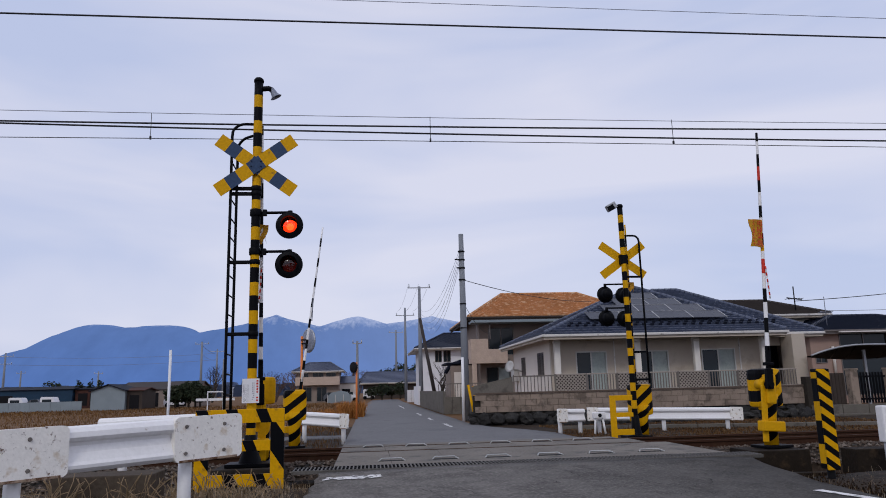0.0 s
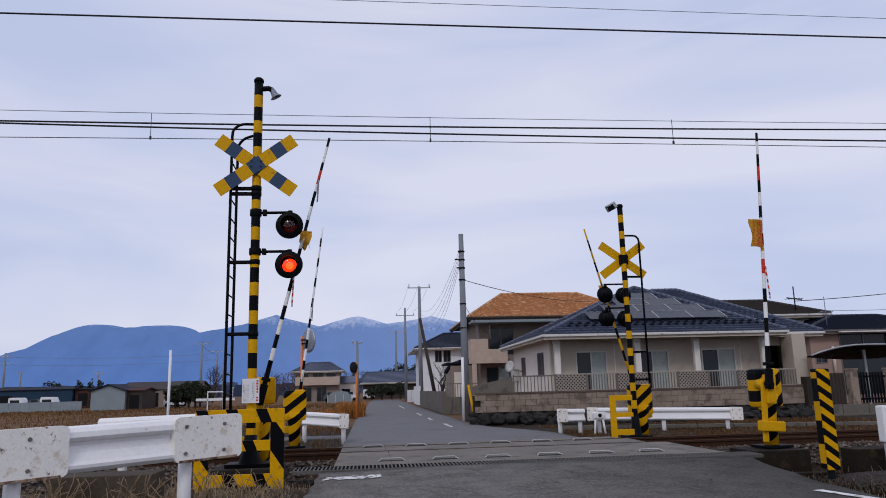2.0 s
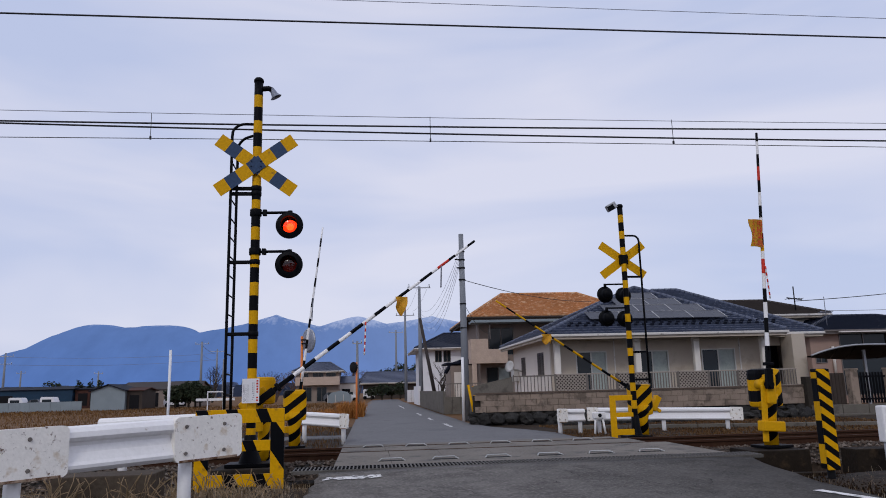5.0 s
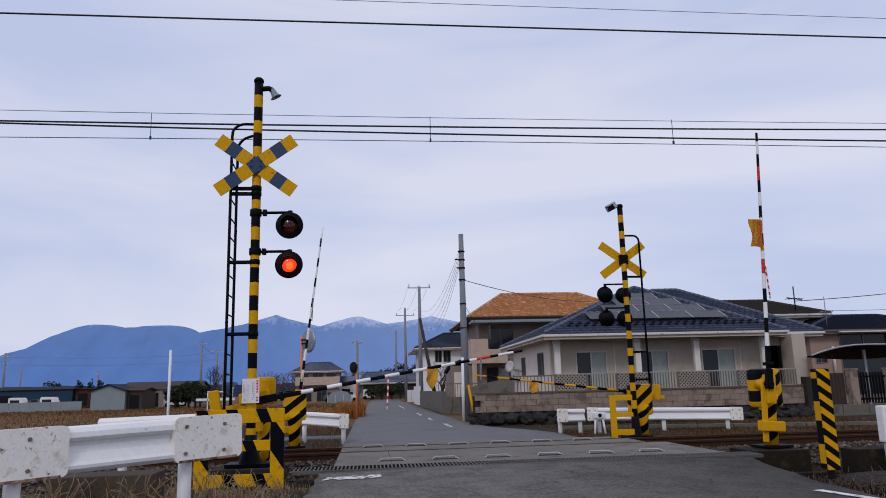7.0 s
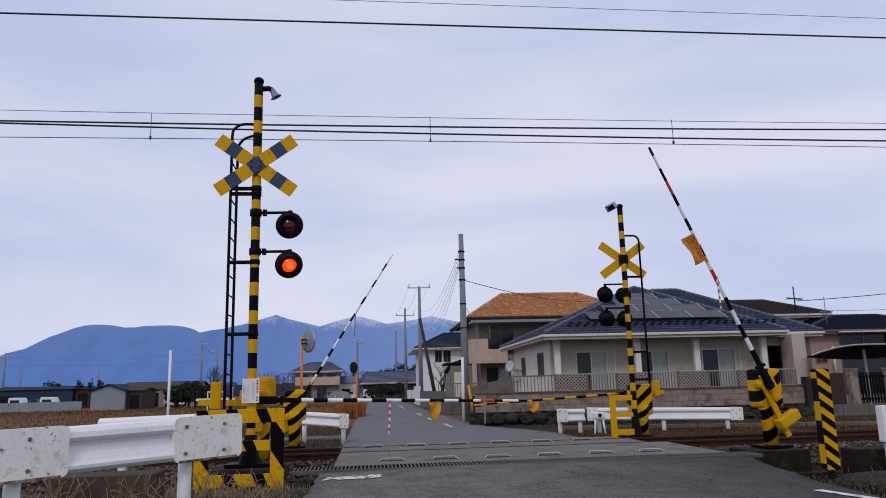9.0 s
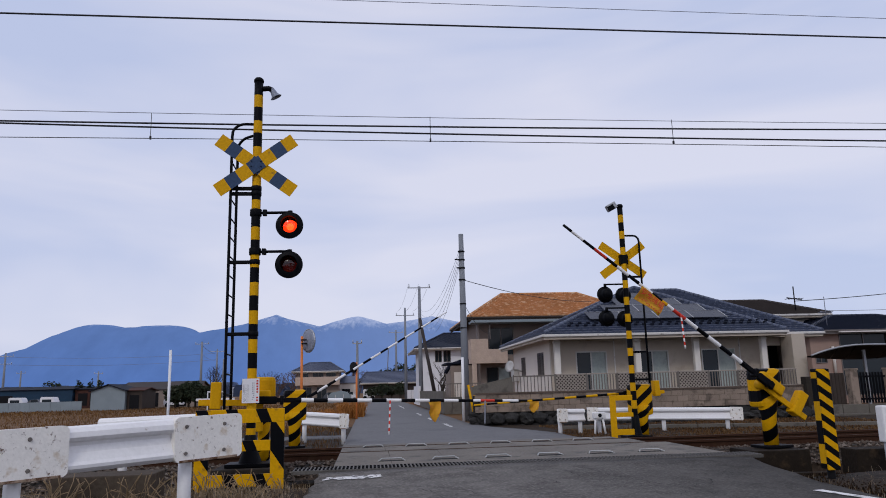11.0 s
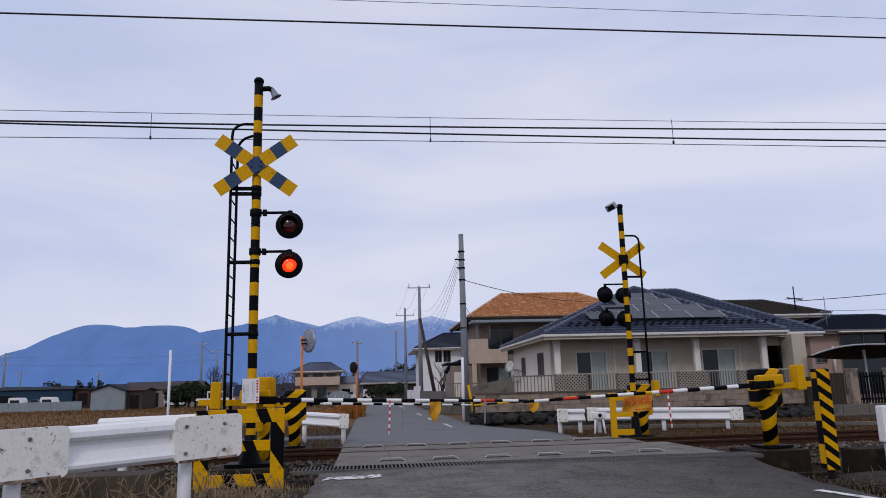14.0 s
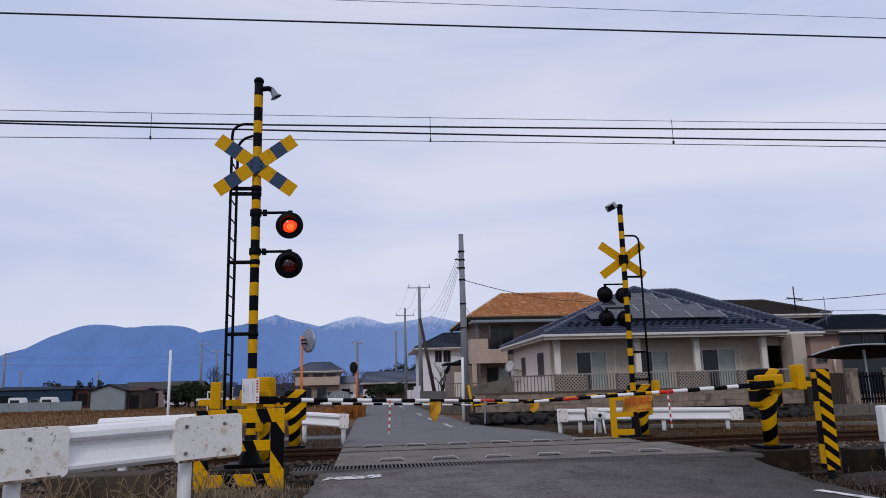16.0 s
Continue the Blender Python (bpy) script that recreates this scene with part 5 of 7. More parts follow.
            box(bm, c, (0.14, 0.05, 0.09), R, 0)
    part("snow_guard", bm, M_tile_dark, t)
    bm = bmesh.new()
    box(bm, (7.5, 37.6, 1.55), (0.28, 0.75, 0.62), None, 0, 0.03)
    part("air_conditioner", bm, M_frame_w, t, "pale outdoor air-conditioner unit on the side wall")
    bm = bmesh.new()
    T = Matrix.Translation((6.95, 36.0, 1.97)) @ Vector((-0.82, -0.55, 0.2)).to_track_quat("Z", "Y").to_matrix().to_4x4()
    lathe(bm, [(0.0, -0.05), (0.16, -0.02), (0.29, 0.04), (0.29, 0.03), (0.16, -0.035), (0.0, -0.065)], 20, T)
    tube(bm, [(7.66, 36.2, 1.7), (7.2, 36.15, 1.8), (6.99, 36.05, 1.93)], 0.03, 8)
    part("dish_antenna", bm, M_frame_w, t, "white satellite dish")
    return t


bungalow()


M_coping = surf("stained_coping", (0.10, 0.075, 0.06), 0.9, vary=0.3, coarse=2, fine=30, bump=0.3)


def house_fence():
    t = thing("garden_wall", "pinkish block retaining wall on dark stones with a lattice fence", "wall", kind="structure")
    Y = 26.0
    rng = random.Random(2)
    bw, bh = 0.395, 0.2
    bm = bmesh.new()
    box(bm, (9.85, Y + 0.12, 0.35), (12.4, 0.16, 0.7), None, 0)
    box(bm, (9.85, Y + 0.3, -0.2), (12.6, 0.4, 0.6), None, 0)
    part("core", bm, M_darkconc, t)
    for i in range(8):
        bm = bmesh.new()
        box(bm, (4.5 + i * 1.55, Y + 0.06, 0.755), (1.54, 0.28, 0.07), None, 0, 0.01)
        part("coping", bm, M_coping, t, "dark stained coping stone")
    me = None
    for r in range(3):
        for i in range(31):
            x = 3.7 + (i + 0.5 + (0.5 if r % 2 else 0)) * (bw + 0.008)
            if me is None:
                bm = bmesh.new()
                box(bm, (0, 0, 0), (bw, 0.1, bh), None, 0, 0.008)
                ob = part("block", bm, M_block, t)
                me = ob.data
            else:
                ob = new("block", me)
                ob.parent = t
            ob.location = (x, Y + rng.uniform(-0.004, 0.004), 0.1 + 0.104 + r * (bh + 0.007))
    me = []
    for k in range(5):
        bm = bmesh.new()
        bmesh.ops.create_icosphere(bm, subdivisions=2, radius=0.5)
        for v in bm.verts:
            v.co *= 1 + 0.4 * noise.noise(v.co * 2.6 + Vector((k * 7, 0, 0))) + 0.35 * noise.noise(v.co * 5 + Vector((k * 7, 3, 0)))
        ob = part("stone", bm, M_stone, t)
        me.append(ob.data)
        ob.location = (4.0 + k * 0.5, Y - 0.1, -0.12)
        ob.scale = (0.55, 0.4, 0.42)
    for i in range(87):
        ob = new("stone", me[i % 5])
        ob.parent = t
        row = i // 29
        ob.location = (3.75 + (i % 29) * 0.435 + rng.uniform(-0.08, 0.08), Y + 0.03 - 0.05 * (1 - row), -0.40 + 0.2 * row + rng.uniform(-0.03, 0.03))
        ob.scale = (rng.uniform(0.42, 0.62), 0.26, rng.uniform(0.24, 0.36))
        ob.rotation_euler = (rng.uniform(-0.2, 0.2), rng.uniform(-0.4, 0.4), rng.uniform(-0.2, 0.2))
    f = thing("fence", "grey aluminium fence with lattice panels on the block wall", "fence")
    for z in (0.78, 1.37):
        bm = bmesh.new()
        box(bm, (11.3, Y + 0.1, z), (9.3, 0.05, 0.045), None, 0, 0.006)
        part("rail", bm, M_lattw, f)
    k = 0
    x = 6.68
    while x < 15.9:
        w = 1.16
        bm = bmesh.new()
        if k % 2 == 0:
            n = 9
            for i in range(-n, n):
                for sgn in (1, -1):
                    a = Vector((i * w / n * 1.0, 0, 0))
                    # diagonal laths clipped to the panel
                    pts = []
                    for tt in np.linspace(0, 1, 25):
                        px_, pz_ = a.x + tt * 0.56, tt * 0.56
                        if 0 <= px_ <= w:
                            pts.append((px_, pz_))
                    if len(pts) > 3:
                        (ax, az), (bx, bz) = pts[0], pts[-1]
                        if sgn < 0:
                            ax, bx = w - ax, w - bx
                        c = Vector((x + (ax + bx) / 2, Y + 0.1 + 0.012 * sgn, 0.8 + (az + bz) / 2))
                        L = math.hypot(bx - ax, bz - az)
                        box(bm, c, (L, 0.012, 0.038), RY(-math.degrees(math.atan2(bz - az, bx - ax))), 0)
            part("lattice_panel", bm, M_lattw, f)
            bm = bmesh.new()
            box(bm, (x + w / 2, Y + 0.16, 1.07), (w - 0.06, 0.02, 0.55), None, 0)
            part("backing_board", bm, M_dark_siding, f, "dark brown backing board")
        else:
            bm.free()
            for i in range(11):
                bm = bmesh.new()
                box(bm, (x + (i + 0.5) * w / 11, Y + 0.1, 1.075), (0.03, 0.03, 0.57), None, 0)
                part("bar", bm, M_latt, f)
        bm = bmesh.new()
        box(bm, (x, Y + 0.1, 1.05), (0.055, 0.055, 0.68), None, 0, 0.006)
        part("post", bm, M_latt, f)
        x += w
        k += 1
    g = thing("balustrade", "grey metal balustrade along the side garden", "fence")
    for z in (0.76, 1.34):
        bm = bmesh.new()
        box(bm, (5.9, Y + 0.1, z), (1.55, 0.05, 0.045), None, 0, 0.006)
        part("rail", bm, M_latt, g)
    for i in range(13):
        bm = bmesh.new()
        box(bm, (5.15 + i * 0.127, Y + 0.1, 1.05), (0.028, 0.028, 0.56 if i % 6 else 0.68), None, 0)
        part("baluster", bm, M_latt, g)
    bm = bmesh.new()
    prism(bm, [(3.62, 0.72), (5.1, 0.72), (5.1, 1.33), (3.62, 1.02)], 0.12, Matrix(((1, 0, 0, 0), (0, 0, -1, Y + 0.16), (0, 1, 0, 0), (0, 0, 0, 1))))
    tagged(part("parapet", bm, M_concrete), "grey sloping concrete parapet on the garden wall", "wall", kind="structure")


house_fence()


def plain_house(label, x0, x1, y0, y1, zb, ze, zr, rx0, rx1, ry, wallm, tile, over=0.6, wins=(), course=0.35, wave=0.35, soffit=None):
    """A plain hipped house: walls with openings in front, windows, roof."""
    t = thing("house", label, "house", group="houses")
    bm = bmesh.new()
    wall_with_holes(bm, x0, x1, zb, ze, y0, 0.2, [w[:4] for w in wins])
    part("front_wall", bm, wallm, t)
    for x in (x0 + 0.1, x1 - 0.1):
        bm = bmesh.new()
        box(bm, (x, (y0 + y1) / 2 + 0.1, (zb + ze) / 2), (0.2, y1 - y0 - 0.2, ze - zb), None, 0)
        part("side_wall", bm, wallm, t)
    bm = bmesh.new()
    box(bm, ((x0 + x1) / 2, y1 + 0.1, (zb + ze) / 2), (x1 - x0, 0.2, ze - zb), None, 0)
    part("back_wall", bm, wallm, t)
    # near-black sheet in place of the shade within the rooms
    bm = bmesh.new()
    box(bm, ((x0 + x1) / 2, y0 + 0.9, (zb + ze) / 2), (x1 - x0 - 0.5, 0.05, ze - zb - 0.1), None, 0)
    part("room_shade_sheet", bm, M_room_shade, t)
    for w in wins:
        window(t, *w[:4], y0, w[4] if len(w) > 4 else "sliding", M_frame_al)
    hip_roof(t, x0 - over, x1 + over, y0 - over, y1 + over, ze, zr, rx0, rx1, ry, tile, course, wave, soffit)
    return t


o = plain_house("two-storey house with an orange tiled roof and beige balcony", 6.75, 16.3, 44.5, 53, -0.3, 5.22, 7.16, 9.0, 14.3, 48.7, M_taupe, M_tile_orange, 0.75,
                [(7.3, 8.9, 2.9, 4.6, "dark"), (7.1, 8.6, 0.5, 2.2, "sliding")], 0.24, 0.3, M_dark_siding)
bm = bmesh.new()
prism(bm, [(6.04, 2.39), (8.27, 2.39), (8.27, 3.23), (7.1, 3.23), (7.1, 3.85), (6.04, 3.85)], 1.09, Matrix(((1, 0, 0, 0), (0, 0, 1, 43.4), (0, 1, 0, 0), (0, 0, 0, 1))))
part("balcony", bm, M_balcony, o, "pinkish beige stepped balcony wall")
bm = bmesh.new()
box(bm, (6.24, 43.55, 1.04), (0.26, 0.26, 2.7), None, 0, 0.01)
part("balcony_column", bm, M_balcony, o, "pinkish beige column under the balcony")
bm = bmesh.new()
box(bm, (9.2, 43.75, 4.88), (6.2, 1.3, 0.16), None, 0, 0.02)
part("awning", bm, M_grey_sheet, o, "grey-blue awning over the balcony")
for x in (6.45, 7.25):
    bm = bmesh.new()
    box(bm, (x, 43.5, 4.3), (0.06, 0.06, 0.95), None, 0)
    part("awning_post", bm, M_frame_al, o)

bh = plain_house("two-storey brown-roofed house behind the bungalow", 17.5, 25.8, 40, 48, -0.3, 4.66, 5.92, 22.2, 25.15, 44, M_cream, M_tile_brown, 0.7, [], 0.22, 0.24)
bm = bmesh.new()
lathe(bm, [(0.0, -0.05), (0.12, -0.02), (0.2, 0.04), (0.2, 0.03), (0.12, -0.035), (0.0, -0.065)], 20, Matrix.Translation((25.95, 39.3, 4.15)) @ Vector((-0.4, -0.9, 0.2)).to_track_quat("Z", "Y").to_matrix().to_4x4())
tube(bm, [(25.7, 40.05, 3.9), (25.85, 39.6, 4.0), (25.95, 39.34, 4.14)], 0.03, 8)
part("dish_antenna", bm, M_post, bh, "white satellite dish under the eaves")
# the wide lowest window is made up: dark panes for the shade under the carport
kh = plain_house("house with a black tiled roof beyond the carport", 22.6, 31.5, 35.5, 43, -0.3, 3.42, 4.42, 26.3, 29.0, 39, M_pinkbeige, M_tile_navy, 0.45, [(22.8, 23.45, 1.75, 2.3, "dark"), (24.2, 26.9, 2.6, 3.3, "dark"), (27.1, 29.9, 2.6, 3.3, "dark"), (24.2, 29.9, 0.1, 2.05, "dark")], 0.3, 0.6, M_frame_al)
bm = bmesh.new()
box(bm, (27.0, 35.15, 3.32), (6.2, 0.7, 0.06), RX(4), 0, 0.01)
part("awning", bm, M_post, kh, "pale flat awning over the window")
bm = bmesh.new()
box(bm, (27.05, 35.45, 2.33), (5.8, 0.07, 0.46), None, 0, 0.01)
part("spandrel_panel", bm, M_beige, kh, "pale beige panel between the windows")
bm = bmesh.new()
cyl(bm, (23.75, 35.4, 1.2), (23.75, 35.4, 2.6), 0.07, n=10)
part("vent_pipe", bm, M_post, kh, "white vent pipe on the wall")
plain_house("white two-storey house with a dark roof down the road", 5.25, 11.5, 73, 84, -0.3, 4.95, 6.7, 7.9, 9.6, 77.5, M_whitewall, M_tile_navy, 0.8, [(6.5, 7.2, 3.55, 4.7, "dark"), (7.35, 8.1, 3.55, 4.7, "dark")], 0.4, 0.6)
fh = plain_house("far beige two-storey farmhouse with a grey roof", -8.8, -3.75, 90, 97, -0.4, 3.4, 4.5, -7.6, -4.95, 93.5, M_taupe, M_tile, 0.5, [(-8.5, -7.4, 2.65, 3.25, "dark"), (-6.9, -5.6, 2.65, 3.25, "dark"), (-5.3, -4.1, 2.65, 3.25, "dark"), (-8.3, -7.0, -0.2, 1.5, "dark"), (-6.4, -5.2, -0.2, 1.5, "dark")], 0.5, 0.6)
bm = bmesh.new()
box(bm, (-6.27, 89.6, 2.2), (5.25, 0.7, 0.98), None, 0, 0.03)
part("balcony", bm, M_balcony, fh, "pale beige solid balcony")
plain_house("low grey-roofed house at the end of the road", -1.0, 7.0, 108, 116, -0.4, 2.0, 3.6, -0.6, 6.6, 112, M_dark_siding, M_tile, 0.7, [(0.5, 2.5, 0.2, 1.5, "dark")], 0.5, 0.6)


# ---------------------------------------------------------------- poles
def utility_pole(x, y, top, r0, r1, label, arms=(), wrap=False):
    t = thing("utility_pole", label, "utility pole", pose(x, y, -0.35), "utility poles")
    bm = bmesh.new()
    cyl(bm, (0, 0, 0), (0, 0, top + 0.35), r0, r1, 16)
    part("pole", bm, M_pole, t)
    for z, w in arms:
        bm = bmesh.new()
        box(bm, (0, 0, z + 0.35), (w, 0.08, 0.08), None, 0, 0.01)
        for s in (-1, 1):
            cyl(bm, (s * w * 0.45, 0, z + 0.35), (s * w * 0.45, 0, z + 0.65), 0.05, 0.03, 8)
        part("cross_arm", bm, M_grey_metal, t)
    return t


utility_pole(3.85, 29.6, 7.35, 0.17, 0.1, "grey concrete utility pole at the roadside")
utility_pole(4.15, 60, 9.4, 0.2, 0.11, "grey utility pole with a cross arm", ((9.3, 1.9),))
utility_pole(4.15, 85, 10.4, 0.2, 0.11, "grey utility pole with cross arms", ((9.5, 2.2),))
utility_pole(4.3, 120, 10.6, 0.22, 0.12, "far grey utility pole", ((10.2, 2.4),))
utility_pole(-1.05, 62, 5.1, 0.14, 0.09, "thin far utility pole", ((4.9, 0.8),))


# ---------------------------------------------------------------- beyond the crossing, roadside
def far_frame():
    t = thing("yellow_barricade", "plain yellow steel barricade beside the far signal", "barricade", pose(5.5, 16.6, -0.28))
    for c, s in (((0.07, 0, 0.5), (0.14, 0.05, 1.02)), ((0.34, 0, 0.95), (0.4, 0.045, 0.12)), ((0.34, 0, 0.57), (0.4, 0.045, 0.1)), ((0.34, 0, 0.18), (0.4, 0.045, 0.13))):
        bm = bmesh.new()
        box(bm, c, s, None, 0, 0.006)
        part("bar", bm, M_yellow, t)


far_frame()


def mirror_post(x, y, top, r, yaw, label, seen_front):
    t = thing("traffic_mirror", label, "traffic mirror", pose(x, y, -0.33), "traffic mirrors")
    bm = bmesh.new()
    cyl(bm, (0, 0, 0), (0, 0, top), 0.045, n=14)
    lathe(bm, [(0.045, top), (0.03, top + 0.02), (0, top + 0.025)], 14)
    part("post", bm, M_orange, t)
    T = Matrix.Translation((0.25 if seen_front else -0.12, 0.0, top - 0.15 if seen_front else top - 0.22)) @ Matrix.Rotation(radians(yaw), 4, "Z") @ Matrix.Rotation(radians(90), 4, "X")
    bm = bmesh.new()
    lathe(bm, [(0.0, 0.03), (r * 0.5, 0.022), (r * 0.92, 0.0), (r, -0.01), (r, -0.04), (r * 0.8, -0.06), (0, -0.09)], 28, T)
    part("mirror_back", bm, M_mirror_back if seen_front else M_dark_metal, t)
    bm = bmesh.new()
    lathe(bm, [(r * 0.98, -0.012), (r * 1.03, 0.0), (r * 1.03, -0.05), (r * 0.98, -0.045)], 28, T)
    part("rim", bm, M_dark_metal if not seen_front else M_grey_metal, t)
    bm = bmesh.new()
    box(bm, (0.07 if seen_front else -0.03, -0.1, top - 0.12), (0.2, 0.03, 0.05), None, 0, 0.005)
    box(bm, (0.09 if seen_front else -0.03, -0.1, top - 0.25), (0.2, 0.03, 0.05), None, 0, 0.005)
    part("bracket", bm, M_dark_metal, t)


mirror_post(-2.33, 25.5, 3.2, 0.4, 126, "orange traffic mirror post, its grey dished back showing", True)
mirror_post(-0.62, 34.4, 2.6, 0.25, 130, "slim orange traffic mirror post at the road edge", False)

g = thing("guy_guard", "pair of yellow plastic guy-wire guards by the utility pole", "guy guard")
for dx in (0.0, 0.18):
    bm = bmesh.new()
    tube(bm, [(4.12 + dx, 29.0, -0.33), (4.0 + dx, 29.0, 0.4), (3.88 + dx, 29.0, 1.1 - dx * 0.3)], 0.05, 10)
    part("tube", bm, M_yellow, g)
bm = bmesh.new()
tube(bm, [(3.72, 29.4, -0.33), (3.74, 29.42, 2.2)], 0.06, 10)
tagged(part("conduit_pipe", bm, M_white_plate), "white conduit pipe on the utility pole", "pipe")
t = thing("pole_fittings", "dark steel clamps and bolts on the utility pole", "fittings")
for z, w in ((6.6, 0.16), (6.25, 0.3), (5.9, 0.22), (5.4, 0.16), (4.4, 0.14), (3.4, 0.14)):
    bm = bmesh.new()
    lathe(bm, [(0.13, z - 0.03), (0.14, z - 0.02), (0.14, z + 0.02), (0.13, z + 0.03)], 14, Matrix.Translation((3.85, 29.6, 0)))
    box(bm, (3.85 - w / 2, 29.5, z), (w, 0.06, 0.05), None, 0)
    part("clamp", bm, M_dark_metal, t)


def cable(p, q, sag, r, label, mat=None):
    ob = wire(p, q, sag, r, mat or M_wire, label)
    return ob


cable((3.9, 29.6, 5.4), (13.8, 44, 6.1), 0.25, 0.016, "black service cable from pole to house")
cable((3.9, 29.6, 4.4), (7.2, 43.6, 4.2), 0.3, 0.01, "thin black service cable to the house wall")
for k in range(5):
    cable((3.78, 29.5, 6.7 - 0.14 * k), (4.05 + 0.05 * k, 60, 7.6 - 0.25 * k), 1.2 + 0.2 * k, 0.007, "thin pale cable along the road", M_wire_grey)
for k in range(3):
    cable((4.1 + (k - 1) * 0.85, 60, 9.6), (4.15 + (k - 1) * 0.9, 85, 10.0), 0.5, 0.008, "thin pale cable between far poles", M_wire_grey)
cable((24.95, 40.2, 5.5), (45, 42, 7.7), 0.3, 0.022, "black cable over the black-roofed house")
cable((24.0, 36.0, 4.5), (45, 42, 5.9), 0.25, 0.012, "thin grey cable over the black-roofed house", M_wire_grey)

# leaning strut of the second pole
bm = bmesh.new()
cyl(bm, (5.3, 58.5, -0.4), (4.05, 58.5, 6.6), 0.16, 0.12, 12)
tagged(part("pole_strut", bm, M_tile_brown), "dark leaning wooden strut beside a utility pole", "strut")
utility_pole(-22.3, 100, 7.9, 0.2, 0.12, "grey utility pole beyond the fields", ((7.6, 1.8),))
utility_pole(-28.4, 140, 9.2, 0.22, 0.12, "grey utility pole beyond the fields", ((8.8, 2.6),))
utility_pole(-27.2, 140, 7.4, 0.22, 0.12, "short grey pole beyond the fields")
utility_pole(-56.5, 120, 8.1, 0.22, 0.12, "grey utility pole at the field edge", ((7.6, 2.6), (6.4, 2.2)))
for z in (7.5, 6.3):
    cable((-56.5, 120, z), (-28.4, 140, z + 1.0), 0.5, 0.02, "thin grey cable across the fields", M_wire_grey)
    cable((-28.4, 140, z + 1.0), (-22.3, 100, z), 0.4, 0.02, "thin grey cable across the fields", M_wire_grey)
utility_pole(-49.5, 140, 5.6, 0.2, 0.12, "thin grey pole beyond the fields", ((5.2, 1.6),))
utility_pole(-63, 140, 6.0, 0.2, 0.12, "thin grey pole beyond the fields", ((5.6, 1.6),))


def antenna(x, y, z, h, w, label, mat=M_dark_metal, r=0.035):
    t = thing("roof_antenna", label, "antenna", pose(x, y, z), "roof antennas")
    bm = bmesh.new()
    cyl(bm, (0, 0, 0), (0, 0, h), r, n=8)
    part("mast", bm, mat, t)
    bm = bmesh.new()
    box(bm, (0, 0, h * 0.55), (w, 0.05, 0.05), RY(8), 0)
    for k in range(5):
        box(bm, (-w * 0.45 + k * w * 0.22, 0, h * 0.55), (0.03, 0.5, 0.03), None, 0)
    part("boom", bm, mat, t)


antenna(24.95, 40.2, 4.75, 1.62, 0.95, "dark television antenna on the brown roof")
antenna(24.0, 36.0, 3.4, 1.85, 0.6, "thin television antenna on the black roof", M_wire_grey, 0.02)


# ---------------------------------------------------------------- carport, gate and wall by the black-roofed house
def carport():
    t = thing("carport", "carport with a dark translucent curved roof on slim posts", "carport")
    bm = bmesh.new()
    n = 16
    rows = []
    for j in range(2):
        row = []
        for i in range(n + 1):
            u = i / n
            x = 17.1 + 6.2 * u
            z = 2.255 - (0.385 * ((u - 0.36) / 0.36) ** 2 if u < 0.36 else 0.5 * (u - 0.36) ** 2)
            row.append((x + 2.6 * j, 26.9 + 4.6 * j, (1.99 - 0.16 * math.sin(math.pi * min(1, u / 0.8))) if j else z))
        rows.append(row)
    for off in (0, -0.03):
        g = [[bm.verts.new((x, y, z + off)) for x, y, z in r] for r in rows]
        for i in range(n):
            bm.faces.new((g[0][i], g[0][i + 1], g[1][i + 1], g[1][i])).smooth = True
    part("roof", bm, M_smoke, t)
    bm = bmesh.new()
    tube(bm, [(x, 26.88, z) for x, y, z in rows[0]], 0.035, 8)
    part("edge_beam", bm, M_grey_metal, t)
    for i in range(1, n, 2):
        bm = bmesh.new()
        tube(bm, [(rows[0][i][0], 26.9, rows[0][i][2] - 0.03), (rows[1][i][0], 31.45, rows[1][i][2] - 0.03)], 0.022, 6)
        part("rib", bm, M_dark_metal, t)
    for x in (20.1, 23.4):
        bm = bmesh.new()
        box(bm, (x, 28.0, 0.8), (0.1, 0.1, 2.6), None, 0, 0.01)
        part("post", bm, M_grey_metal, t)


M_smoke = surf("smoked_polycarbonate", (0.008, 0.009, 0.012), 0.75, spec=0.1, vary=0.2, bump=0.02)
carport()


